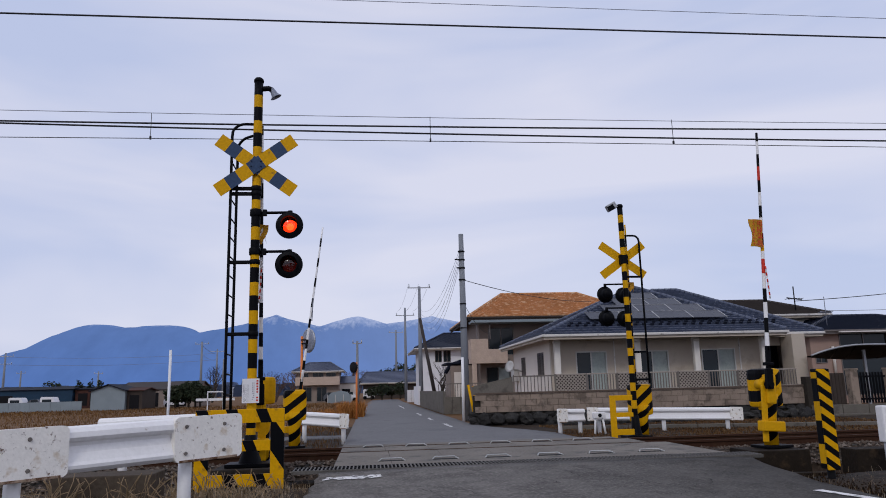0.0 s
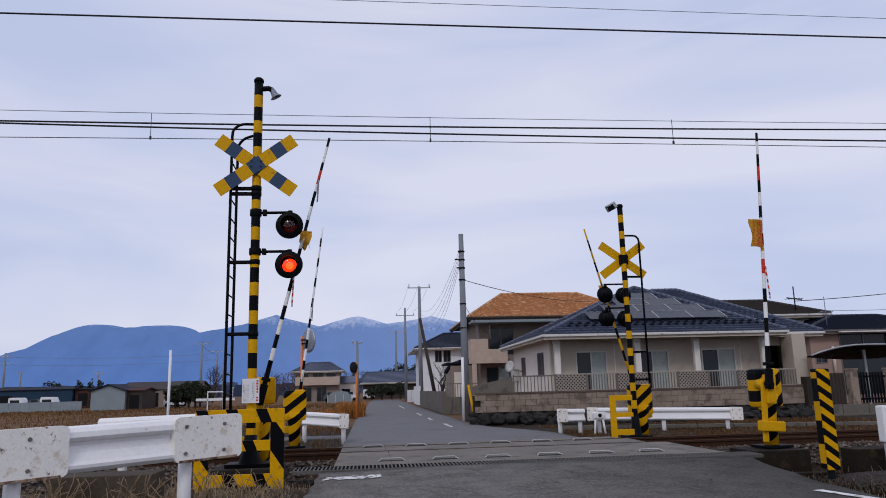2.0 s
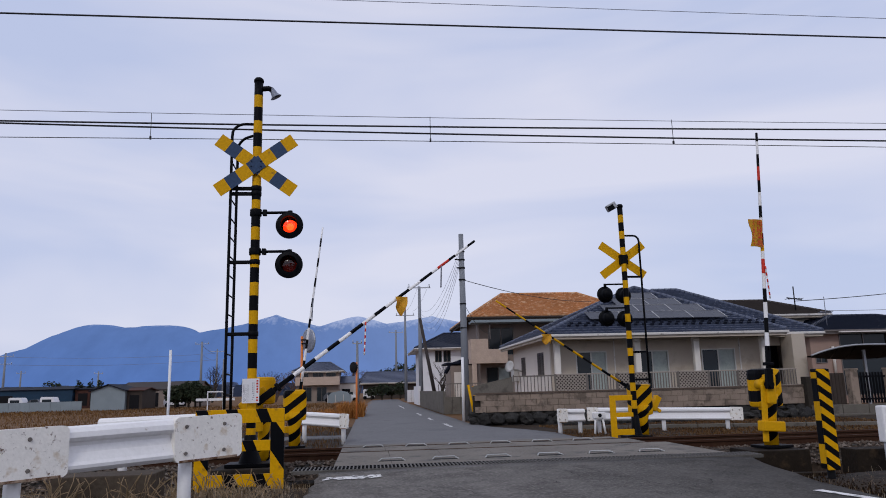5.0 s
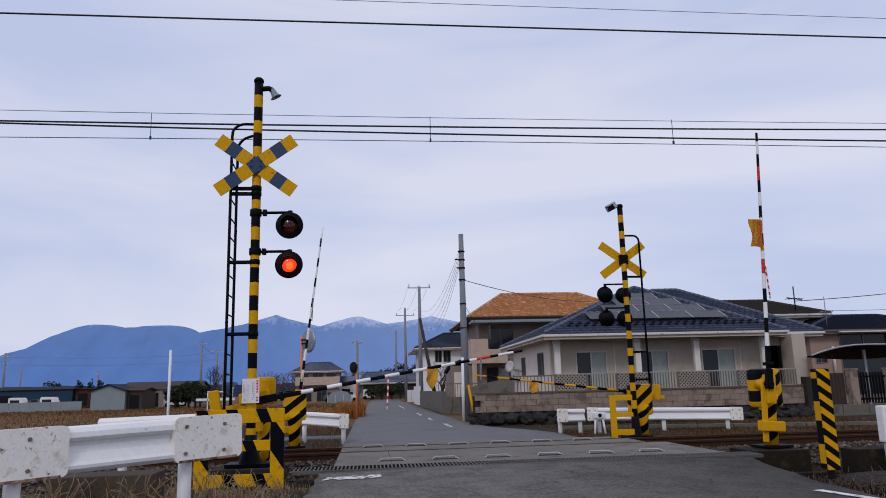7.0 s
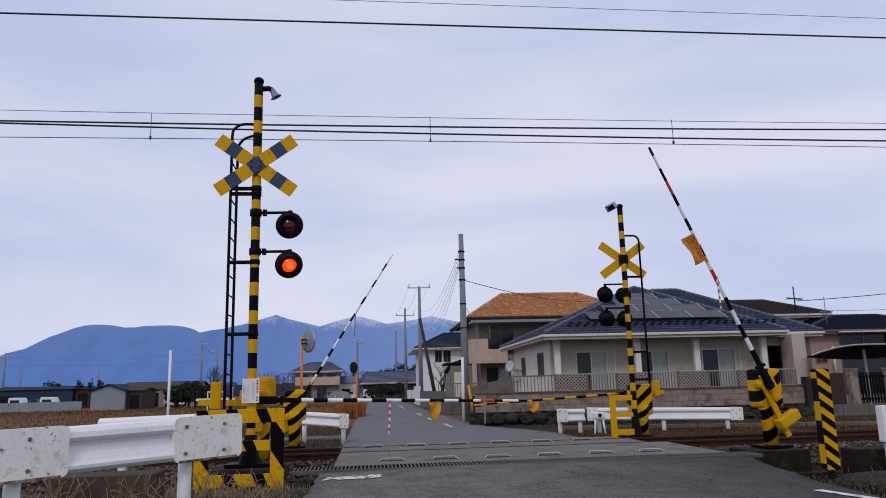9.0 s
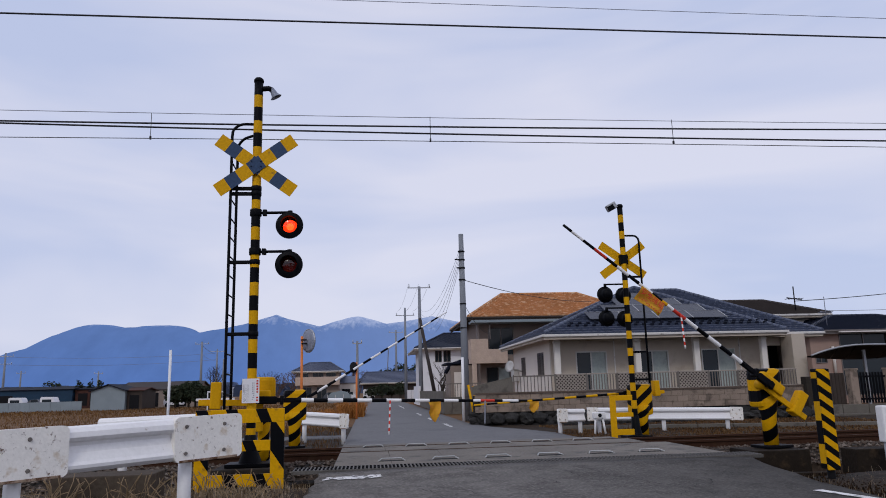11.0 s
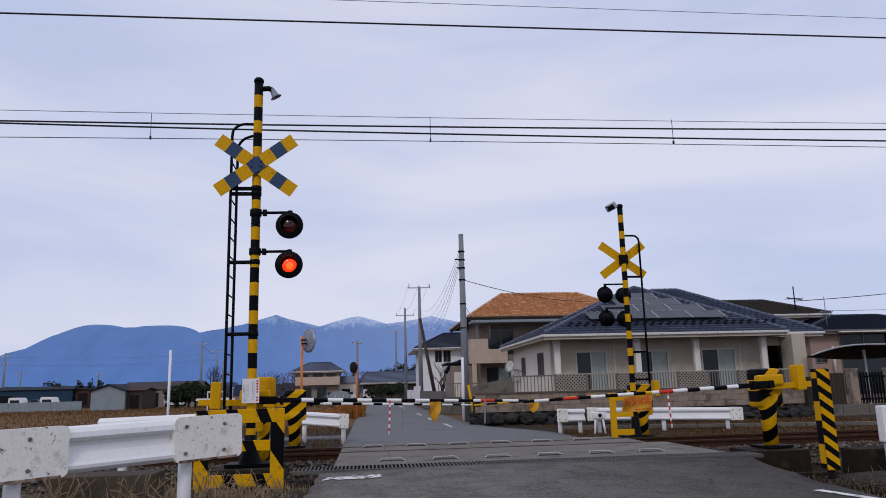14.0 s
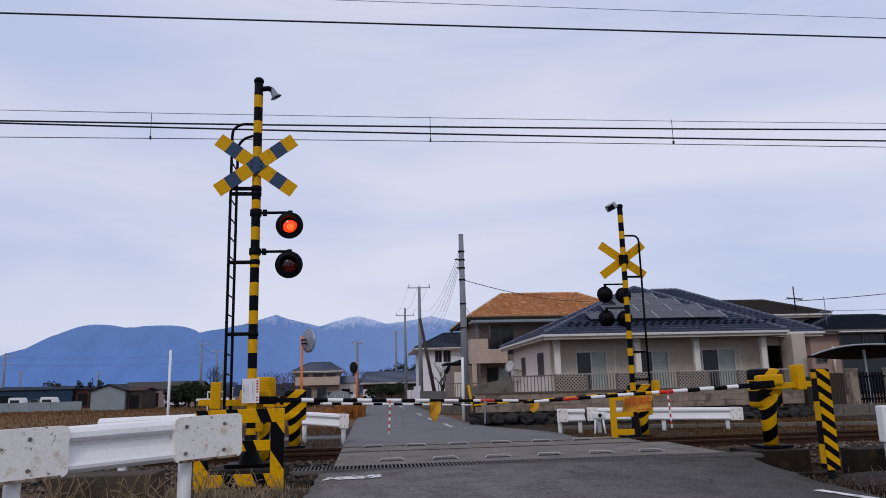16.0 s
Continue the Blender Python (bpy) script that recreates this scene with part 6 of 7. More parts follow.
def front_wall_right():
    w = thing("boundary_wall", "grey weathered concrete boundary wall with steps", "wall", kind="structure")
    for i in range(8):
        bm = bmesh.new()
        box(bm, (16.6 + i * 1.02, 25.5, -0.18), (1.0, 0.3, 0.42), None, 0, 0.012)
        part("block", bm, M_concrete, w)
        bm = bmesh.new()
        box(bm, (16.1 + i * 1.02, 25.25, -0.5), (1.0, 0.3, 0.42), None, 0, 0.012)
        part("block", bm, M_concrete, w)
    for x in (17.85, 19.35):
        g = thing("gatepost", "grey-brown stone gatepost with cap", "gatepost", pose(x, 25.7, -0.1), "gateposts")
        bm = bmesh.new()
        box(bm, (0, 0, 0.68), (0.3, 0.3, 1.36), None, 0, 0.02)
        part("shaft", bm, M_block, g)
        bm = bmesh.new()
        box(bm, (0, 0, 1.39), (0.34, 0.34, 0.07), None, 0, 0.02)
        part("cap", bm, M_block, g)
    g = thing("entrance_gate", "dark slatted entrance gate between stone gateposts", "gate")
    for i in range(9):
        bm = bmesh.new()
        box(bm, (18.1 + i * 0.12, 25.72, 0.62), (0.07, 0.03, 1.12), None, 0, 0.006)
        part("slat", bm, M_black, g)
    for z in (0.2, 1.02):
        bm = bmesh.new()
        box(bm, (18.6, 25.75, z), (1.24, 0.03, 0.07), None, 0, 0.006)
        part("rail", bm, M_black, g)
    g = thing("side_gate", "dark brown closed side gate in the wall", "gate")
    bm = bmesh.new()
    box(bm, (17.2, 25.85, 0.6), (0.85, 0.05, 1.15), None, 0, 0.01)
    part("leaf", bm, M_dark_siding, g)
    for i in range(6):
        bm = bmesh.new()
        box(bm, (16.85 + i * 0.14, 25.82, 0.6), (0.02, 0.03, 1.1), None, 0)
        part("batten", bm, M_dark_siding, g)
    bm = bmesh.new()
    box(bm, (16.35, 25.9, 0.42), (0.6, 0.35, 1.3), None, 0, 0.02)
    tagged(part("garden_pillar", bm, M_darkconc), "dark weathered garden pillar", "pillar")


front_wall_right()


# ---------------------------------------------------------------- walls along the village road
def road_walls():
    w = thing("roadside_wall", "grey concrete block wall along the village road", "wall", kind="structure")
    for i in range(5):
        bm = bmesh.new()
        box(bm, (4.0 + i * 0.42, 37.8, 0.1), (0.41, 0.15, 0.86), None, 0, 0.01)
        part("block", bm, M_concrete, w)
    for i in range(9):
        bm = bmesh.new()
        box(bm, (3.85, 39.0 + i * 2.0, 0.25), (0.16, 1.98, 1.15), None, 0, 0.01)
        part("panel", bm, M_concrete, w)
    f = thing("mesh_fence", "grey metal fence on the roadside wall", "fence")
    for i in range(16):
        bm = bmesh.new()
        box(bm, (3.86 + i * 0.13, 37.8, 0.88), (0.03, 0.03, 0.7), None, 0)
        part("bar", bm, M_latt, f)
    bm = bmesh.new()
    box(bm, (4.85, 37.8, 1.2), (2.1, 0.04, 0.05), None, 0)
    part("rail", bm, M_latt, f)
    g = thing("garden_shed", "small grey garden porch with a pale door", "shed")
    bm = bmesh.new()
    box(bm, (6.3, 47, 1.0), (2.6, 3.0, 2.7), None, 0, 0.02)
    part("body", bm, M_taupe, g)
    bm = bmesh.new()
    box(bm, (5.6, 45.46, 0.9), (0.75, 0.06, 2.1), None, 0, 0.01)
    part("door", bm, M_cream, g)
    bm = bmesh.new()
    tube(bm, [(4.7, 45.6, 1.9), (5.0, 45.6, 2.4), (5.7, 45.6, 2.62), (7.4, 45.6, 2.7)], 0.12, 8)
    box(bm, (6.2, 47, 2.5), (2.9, 3.2, 0.12), None, 0, 0.03)
    part("roof", bm, M_tile_dark, g)
    w2 = thing("white_wall", "low white garden wall by the road", "wall", kind="structure")
    bm = bmesh.new()
    box(bm, (3.95, 62, 0.45), (0.2, 6, 1.5), None, 0, 0.02)
    part("panel", bm, M_whitewall, w2)


road_walls()


# ---------------------------------------------------------------- plants
def twig_plant(name, label, x, y, z, h, spread, n, mat, seed, category="shrub"):
    """A bare shrub: a short stem that forks into many thin twigs."""
    rng = random.Random(seed)
    t = thing(name, label, category, pose(x, y, z))
    bm = bmesh.new()

    def grow(p, d, L, r, depth):
        q = p + d * L
        cyl(bm, p, q, r, r * 0.65, 5, 0, cap=False)
        if depth:
            for _ in range(rng.choice((2, 3))):
                e = (d + Vector((rng.uniform(-1, 1), rng.uniform(-1, 1), rng.uniform(-0.3, 0.6))) * spread).normalized()
                grow(q, e, L * rng.uniform(0.6, 0.85), r * 0.6, depth - 1)

    for _ in range(n):
        grow(Vector((rng.uniform(-0.1, 0.1), rng.uniform(-0.1, 0.1), 0)), Vector((rng.uniform(-0.4, 0.4), rng.uniform(-0.4, 0.4), 1)).normalized(), h * 0.33, h * 0.022, 4)
    part("crown", bm, mat, t)
    return t


M_twig = surf("reddish_twigs", (0.10, 0.065, 0.055), 0.9, vary=0.3, bump=0.1)
M_bark = surf("dark_bark", (0.05, 0.04, 0.033), 0.9, vary=0.3, bump=0.3)
twig_plant("bare_tree", "leafless dark garden tree by the white house", 5.6, 56, -0.3, 3.2, 0.75, 3, M_bark, 3, "tree")
twig_plant("bare_tree", "leafless dark garden tree behind the wall", 4.9, 50, -0.3, 2.6, 0.8, 3, M_bark, 7, "tree")
twig_plant("bare_tree", "leafless brown tree beyond the farmhouse", -3.0, 104, -0.3, 4.4, 0.7, 4, M_bark, 9, "tree")
twig_plant("bare_tree", "leafless brown tree beyond the fields", -24.5, 118, -0.3, 5.5, 0.7, 4, M_bark, 11, "tree")
twig_plant("bare_tree", "leafless brown tree beyond the fields", -15.5, 110, -0.3, 4.5, 0.7, 4, M_bark, 12, "tree")


def leaves(rng, cx, cy, cz, rx, ry, rz, n, size):
    """Loose leaf clumps in a lumpy, gappy crown."""
    u = rng.normal(size=(n, 3))
    u /= np.linalg.norm(u, axis=1)[:, None]
    r = rng.uniform(0.55, 1.0, n) ** 0.5
    lump = np.array([0.75 + 0.5 * noise.noise(Vector(v) * 1.8 + Vector((cx, cy, 0))) for v in u])
    p = u * (r * lump)[:, None] * (rx, ry, rz) + (cx, cy, cz)
    a, b = rng.normal(size=(n, 3)), rng.normal(size=(n, 3))
    a /= np.linalg.norm(a, axis=1)[:, None]
    b -= a * (a * b).sum(1)[:, None]
    b /= np.linalg.norm(b, axis=1)[:, None]
    s = rng.uniform(0.6, 1.3, n)[:, None] * size
    return np.stack([p + a * s, p + b * s * 0.5, p - a * s, p - b * s * 0.5], 1)


def crown(name, quads, mat, parent):
    me = bpy.data.meshes.new(name)
    n = len(quads)
    me.from_pydata(quads.reshape(-1, 3).tolist(), [], np.arange(4 * n).reshape(-1, 4).tolist())
    me.materials.append(mat)
    ob = new(name, me)
    ob.parent = parent
    return ob


M_leaf = island_mix("evergreen_leaf", [(0.012, 0.02, 0.011), (0.03, 0.042, 0.02), (0.02, 0.03, 0.018), (0.05, 0.05, 0.028)], 0.7)
rng_ = np.random.RandomState(11)


def evergreen(x, y, h, w, label, n=900, size=0.16):
    t = thing("evergreen_tree", label, "tree", group="evergreen trees")
    bm = bmesh.new()
    cyl(bm, (x, y, -0.4), (x, y, h * 0.6), 0.12, 0.06, 8)
    part("trunk", bm, M_bark, t)
    q = leaves(rng_, x, y, h * 0.52, w, w * 0.8, h * 0.5, n, size)
    crown("crown", q, M_leaf, t)


for x, y, h, w in ((-19.1, 75, 2.0, 1.3), (-17.9, 75.4, 2.5, 1.4), (-16.7, 75, 2.1, 1.2), (-17.4, 76, 2.3, 1.3)):
    evergreen(x, y, h, w, "dark evergreen bush in a row by the fields", 1500, 0.17)
evergreen(-45, 110, 3.4, 2.4, "dark round evergreen behind the sheds", 900, 0.2)
for x, y, h, w in ((3.0, 135, 5.4, 2.0), (4.9, 136, 6.1, 2.1), (6.8, 136, 5.7, 2.0), (8.6, 134, 5.9, 2.1), (10.2, 135, 5.5, 2.0)):
    evergreen(x, y, h, w, "dark evergreen behind the low house", 700, 0.22)
for x in (-36.5, -35.2, -34.0):
    evergreen(x, 97, 3.3, 0.6, "slim dark conifer behind the sheds", 350, 0.16)


def blades(name, label, spots, mat, seed, category="grass"):
    """Dry grass: thin bent blades in one mesh. spots lists (x0, x1, y0, y1, count, length, width)."""
    rng = np.random.RandomState(seed)
    V, F = [], []
    for x0, x1, y0, y1, n, L, w in spots:
        for _ in range(n):
            x, y = rng.uniform(x0, x1), rng.uniform(y0, y1)
            z = ground_height(y, x) - 0.02
            a, l = rng.uniform(0, 6.28), L * rng.uniform(0.4, 1.25)
            lean = rng.uniform(0.1, 0.75) * l
            dx, dy = math.cos(a), math.sin(a)
            k = len(V)
            V += [(x - dy * w, y + dx * w, z), (x + dy * w, y - dx * w, z), (x + dx * lean * 0.35 + dy * w * 0.7, y + dy * lean * 0.35 - dx * w * 0.7, z + l * 0.6), (x + dx * lean * 0.35 - dy * w * 0.7, y + dy * lean * 0.35 + dx * w * 0.7, z + l * 0.6), (x + dx * lean, y + dy * lean, z + l * 0.95)]
            F += [(k, k + 1, k + 2, k + 3), (k + 3, k + 2, k + 4)]
    me = bpy.data.meshes.new(name)
    me.from_pydata(V, [], F)
    me.materials.append(mat)
    return tagged(new(name, me), label, category, kind="stuff")


M_straw_mix = island_mix("straw_blades", [(0.11, 0.075, 0.047), (0.30, 0.22, 0.14), (0.19, 0.135, 0.085), (0.40, 0.33, 0.24)], 0.8)
M_field_mix = island_mix("field_grass", [(0.08, 0.037, 0.013), (0.165, 0.085, 0.031), (0.11, 0.054, 0.019), (0.22, 0.125, 0.05)], 0.9)
blades("dry_grass", "pale dry grass and weeds beside the guard rail", [(-4.6, -0.95, 5.2, 9.6, 6500, 0.11, 0.004), (-3.2, -1.0, 6.2, 8.2, 1700, 0.2, 0.004), (-2.9, -2.2, 4.9, 5.5, 140, 0.45, 0.004), (-2.7, -1.2, 6.6, 7.6, 160, 0.28, 0.005), (-1.4, -0.75, 8.3, 9.5, 260, 0.10, 0.003), (-1.1, -0.6, 6.8, 9.4, 1600, 0.035, 0.006), (5.0, 7.5, 7.0, 9.0, 160, 0.09, 0.003), (4.85, 5.2, 6.5, 9.4, 90, 0.08, 0.003)], M_straw_mix, 21)
blades("field_grass", "brown winter grass on the fields", [(-30, -1.0, 30, 60, 9000, 0.16, 0.02), (-45, -3.0, 60, 78, 6000, 0.2, 0.035)], M_field_mix, 23)
M_verge_mix = island_mix("verge_grass", [(0.045, 0.022, 0.008), (0.12, 0.06, 0.022), (0.075, 0.035, 0.012), (0.18, 0.11, 0.05)], 0.9)
M_litter_mix = island_mix("damp_leaves", [(0.008, 0.005, 0.003), (0.024, 0.013, 0.006), (0.014, 0.008, 0.004), (0.05, 0.026, 0.011)], 0.95)
M_orange_mix = island_mix("orange_grass", [(0.20, 0.075, 0.018), (0.36, 0.15, 0.035), (0.28, 0.10, 0.025), (0.42, 0.2, 0.06)], 0.9)
blades("dry_grass", "brown dry grass on the verges beyond the track", [(-14, -0.8, 15.0, 21.0, 5000, 0.11, 0.008), (5.2, 16, 15.2, 21.2, 16000, 0.055, 0.015), (5.6, 16, 21.2, 24.6, 6000, 0.06, 0.016), (-14, -0.9, 22.8, 30.0, 4000, 0.18, 0.012)], M_verge_mix, 22)
for x, y, h, w in ((0.2, 100, 1.5, 1.1), (1.6, 99, 1.9, 1.2), (2.9, 100, 1.6, 1.1), (4.0, 98, 2.2, 1.0)):
    evergreen(x, y, h, w, "dark garden shrub before the low house", 500, 0.16)
for i, (x, y, h) in enumerate(((-9.9, 106, 4.6), (-11.8, 112, 5.0), (-13.0, 104, 3.6), (-1.9, 118, 5.2), (-0.6, 112, 3.4))):
    twig_plant("bare_tree", "leafless reddish-brown tree by the farmhouse", x, y, -0.35, h, 0.75, 5, M_twig, 60 + i, "tree")
blades("leaf_litter", "damp brown leaf litter beside the ditch", [(4.83, 8.5, 6.0, 9.1, 6500, 0.035, 0.011), (5.2, 8.5, 9.1, 10.4, 1800, 0.04, 0.014)], M_litter_mix, 25, "leaf litter")
blades("tall_dry_grass", "tuft of tall orange dry grass at the road edge", [(-1.6, -0.3, 36.5, 40.5, 1600, 0.75, 0.02), (-2.6, -1.2, 33, 40, 900, 0.45, 0.02)], M_orange_mix, 24)


def weed(x, y, h, seed):
    rng = random.Random(seed)
    bm = bmesh.new()
    for _ in range(5):
        p = Vector((x + rng.uniform(-0.05, 0.05), y + rng.uniform(-0.05, 0.05), ground_height(y)))
        pts = [p]
        d = Vector((rng.uniform(-0.5, 0.5), rng.uniform(-0.5, 0.5), 1)).normalized()
        for k in range(5):
            d = (d + Vector((rng.uniform(-0.36, 0.36), rng.uniform(-0.36, 0.36), -0.07 * k))).normalized()
            pts.append(pts[-1] + d * h * 0.22)
        tube(bm, pts, 0.0042, 5)
    tagged(part("dead_weed", bm, M_straw), "pale dead curled weed stalks", "weed", group="dead weeds")


for i, (x, y, h) in enumerate(((-1.95, 6.9, 0.4), (-1.75, 7.1, 0.45), (-1.6, 7.0, 0.3), (-2.1, 6.7, 0.35), (-1.45, 7.2, 0.28), (-2.35, 6.4, 0.3), (-1.9, 8.6, 0.35), (-1.3, 9.1, 0.25), (-1.5, 9.2, 0.28), (-2.6, 6.2, 0.3), (-2.0, 7.3, 0.35), (-1.3, 7.5, 0.25), (-1.15, 8.4, 0.2), (-1.8, 7.6, 0.3), (-2.2, 7.2, 0.3), (-1.0, 8.9, 0.18))):
    weed(x, y, h, 40 + i)


# ---------------------------------------------------------------- buildings across the fields
def shed(label, x0, x1, y0, y1, zb, ze, zr, wallm, roofm, axis="y", dark_openings=(), over=0.25):
    """A gabled shed whose ridge runs along the given axis."""
    t = thing("shed", label, "shed", group="far sheds")
    bm = bmesh.new()
    xm, ym = (x0 + x1) / 2, (y0 + y1) / 2
    if axis == "y":
        prism(bm, [(x0, zb), (x1, zb), (x1, ze), (xm, zr), (x0, ze)], y1 - y0, Matrix(((1, 0, 0, 0), (0, 0, 1, y0), (0, 1, 0, 0), (0, 0, 0, 1))))
    else:
        prism(bm, [(y0, zb), (y1, zb), (y1, ze), (ym, zr), (y0, ze)], x1 - x0, Matrix(((0, 0, 1, x0), (1, 0, 0, 0), (0, 1, 0, 0), (0, 0, 0, 1))))
    part("wall_shell", bm, wallm, t)
    for s in (-1, 1):
        bm = bmesh.new()
        if axis == "y":
            L = math.hypot((x1 - x0) / 2 + over, zr - ze)
            a = math.degrees(math.atan2(zr - ze, (x1 - x0) / 2))
            box(bm, (xm + s * (x1 - x0 + over) / 4, ym, (ze + zr) / 2 + 0.05), (L, y1 - y0 + 2 * over, 0.08), RY(s * a), 0, 0.01)
        else:
            L = math.hypot((y1 - y0) / 2 + over, zr - ze)
            a = math.degrees(math.atan2(zr - ze, (y1 - y0) / 2))
            box(bm, (xm, ym + s * (y1 - y0 + over) / 4, (ze + zr) / 2 + 0.05), (x1 - x0 + 2 * over, L, 0.08), RX(-s * a), 0, 0.01)
        part("roof_slope", bm, roofm, t)
    # plates on the wall, coloured black as the shade inside open doorways
    for a, b, c, d in dark_openings:
        bm = bmesh.new()
        box(bm, ((a + b) / 2, y0 - 0.03, (c + d) / 2), (b - a, 0.06, d - c), None, 0, 0.01)
        part("door", bm, M_room_shade, t)
    return t


M_blue_sheet = surf("blue_sheet_metal", (0.012, 0.036, 0.07), 0.5, vary=0.25, coarse=1, bump=0.05)
M_rust_sheet = surf("rusty_sheet_metal", (0.06, 0.026, 0.02), 0.8, vary=0.3, coarse=1, bump=0.1)
shed("blue-grey gabled shed with a black roof edge", -27.1, -23.9, 75, 80, -0.3, 1.55, 2.1, M_grey_sheet, M_tile_dark)
shed("lean-to beside the gabled shed", -23.85, -22.4, 75.5, 80, -0.3, 1.5, 1.75, M_dark_siding, M_rust_sheet, "x", [(-23.6, -22.7, -0.2, 1.1)])
shed("long grey-roofed workshop across the fields", -27.5, -19.3, 84, 92, -0.3, 1.6, 2.45, M_taupe, M_tile_brown, "x", [(-24.6, -23.2, -0.2, 1.3), (-21.9, -20.2, -0.2, 1.3)])
shed("long blue sheet-metal building with dark openings", -52, -36.5, 95, 101, -0.3, 2.0, 2.35, M_blue_sheet, M_tile_dark, "x", [(-46, -43.5, 0, 1.4), (-50, -47.5, 0, 1.4)])
shed("rust-red open shed by the blue building", -36.4, -33.0, 95.5, 100, -0.3, 1.95, 2.2, M_rust_sheet, M_tile_dark, "x", [(-36.0, -34.9, 0, 1.5), (-34.6, -33.4, 0, 1.5)])
shed("pale small outbuilding behind the farmhouse", -4.0, -1.8, 93, 98, -0.3, 1.9, 2.7, M_cream, M_tile, "x", [(-3.5, -2.5, -0.2, 1.2)])

w = thing("field_wall", "pale concrete panel wall along the field edge", "wall", kind="structure")
for i in range(9):
    bm = bmesh.new()
    box(bm, (-37.5 + i * 1.0, 78, 0.15), (0.985, 0.12, 0.95), None, 0, 0.01)
    part("panel", bm, M_grey_sheet, w)


def far_car(x, y, z, paint, label, van=False):
    """A small far car or van, parked sideways on."""
    t = thing("parked_van" if van else "parked_car", label, "van" if van else "car", pose(x, y, z), "parked cars")
    bm = bmesh.new()
    if van:
        out = [(-0.75, 0.25), (0.8, 0.25), (0.82, 0.75), (0.6, 1.3), (0.5, 1.38), (-0.68, 1.4), (-0.75, 1.3)]
    else:
        out = [(-0.95, 0.25), (0.95, 0.25), (0.95, 0.6), (0.55, 0.72), (0.25, 1.12), (-0.5, 1.15), (-0.85, 0.75), (-0.95, 0.7)]
    prism(bm, out, 1.4, Matrix(((1, 0, 0, 0), (0, 0, 1, -0.7), (0, 1, 0, 0), (0, 0, 0, 1))))
    bmesh.ops.bevel(bm, geom=bm.edges[:], offset=0.05, segments=2, affect="EDGES")
    part("body", bm, paint, t)
    bm = bmesh.new()
    box(bm, (-0.05, -0.72, 0.98), (0.95 if van else 0.7, 0.03, 0.3), None, 0, 0.01)
    part("side_window", bm, M_glass, t)
    for s in (-0.5, 0.5):
        bm = bmesh.new()
        cyl(bm, (s, -0.72, 0.26), (s, -0.55, 0.26), 0.26, n=14)
        part("wheel", bm, M_black, t)


M_car_grey = surf("grey_car_paint", (0.09, 0.095, 0.11), 0.25, vary=0.08, bump=0.0)
far_car(-38.3, 85, -0.25, M_white_plate, "small white van parked by the field wall", True)
far_car(-36.4, 85.3, -0.25, M_car_grey, "grey car parked by the field wall")
far_car(-35.0, 85, -0.25, M_white_plate, "small white truck cab parked by the field wall", True)
far_car(-21.0, 82, -0.3, M_white_plate, "small white car parked before the workshop")
far_car(-2.2, 84, -0.3, M_white_plate, "small white car parked near the farmhouse")


far_car(-0.2, 103, -0.3, M_white_plate, "small white van parked before the low house", True)
far_car(-4.4, 86.5, -0.3, M_car_grey, "grey car parked at the farmhouse")
t = thing("greenhouse", "small pale polythene greenhouse by the farmhouse", "greenhouse", pose(-3.4, 83, -0.35))
bm = bmesh.new()
prism(bm, [(-1.3, 0), (1.3, 0), (1.3, 0.75), (0.9, 1.15), (0, 1.35), (-0.9, 1.15), (-1.3, 0.75)], 3.0, Matrix(((1, 0, 0, 0), (0, 0, 1, 0), (0, 1, 0, 0), (0, 0, 0, 1))))
part("cover", bm, M_grey_sheet, t)
for x in (-1.3, -0.45, 0.45, 1.3):
    bm = bmesh.new()
    box(bm, (x, -0.03, 0.45), (0.07, 0.05, 0.95), None, 0)
    part("hoop", bm, M_frame_w, t)
t = thing("panel_fence", "white corrugated panel fence at the road edge", "fence", pose(4.55, 75, -0.35))
for i in range(3):
    bm = bmesh.new()
    box(bm, (-0.6 + i * 0.42, 0.15 * i, 0.62), (0.4, 0.05, 1.24), RZ(20), 0, 0.01)
    part("panel", bm, M_whitewall, t)


def far_clutter():
    """Very distant low roofs, trees and pale walls along the foot of the mountains."""
    rng = random.Random(17)
    t = thing("far_village", "distant village of low roofs at the foot of the mountains", "village", kind="stuff")
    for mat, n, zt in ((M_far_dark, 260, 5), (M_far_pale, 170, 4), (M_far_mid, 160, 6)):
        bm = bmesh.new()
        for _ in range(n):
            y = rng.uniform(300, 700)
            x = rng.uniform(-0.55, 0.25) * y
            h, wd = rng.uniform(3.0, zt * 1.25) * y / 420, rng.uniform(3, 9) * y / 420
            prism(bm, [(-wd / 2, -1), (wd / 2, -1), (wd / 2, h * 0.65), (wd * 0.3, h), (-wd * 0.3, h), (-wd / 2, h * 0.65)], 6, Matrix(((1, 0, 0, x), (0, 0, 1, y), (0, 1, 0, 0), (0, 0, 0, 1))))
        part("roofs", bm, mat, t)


# village tones, with the blue of distance haze mixed into the base colours
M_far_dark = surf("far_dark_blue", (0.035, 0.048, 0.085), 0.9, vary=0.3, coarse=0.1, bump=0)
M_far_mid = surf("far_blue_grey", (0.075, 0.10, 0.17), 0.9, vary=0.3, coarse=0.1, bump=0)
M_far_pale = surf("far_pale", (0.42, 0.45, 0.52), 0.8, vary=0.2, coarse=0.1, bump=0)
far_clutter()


weed_rng = random.Random(9)
for i in range(28):
    weed(weed_rng.uniform(-3.5, -1.15), weed_rng.uniform(8.1, 9.6), weed_rng.uniform(0.16, 0.36), 300 + i)


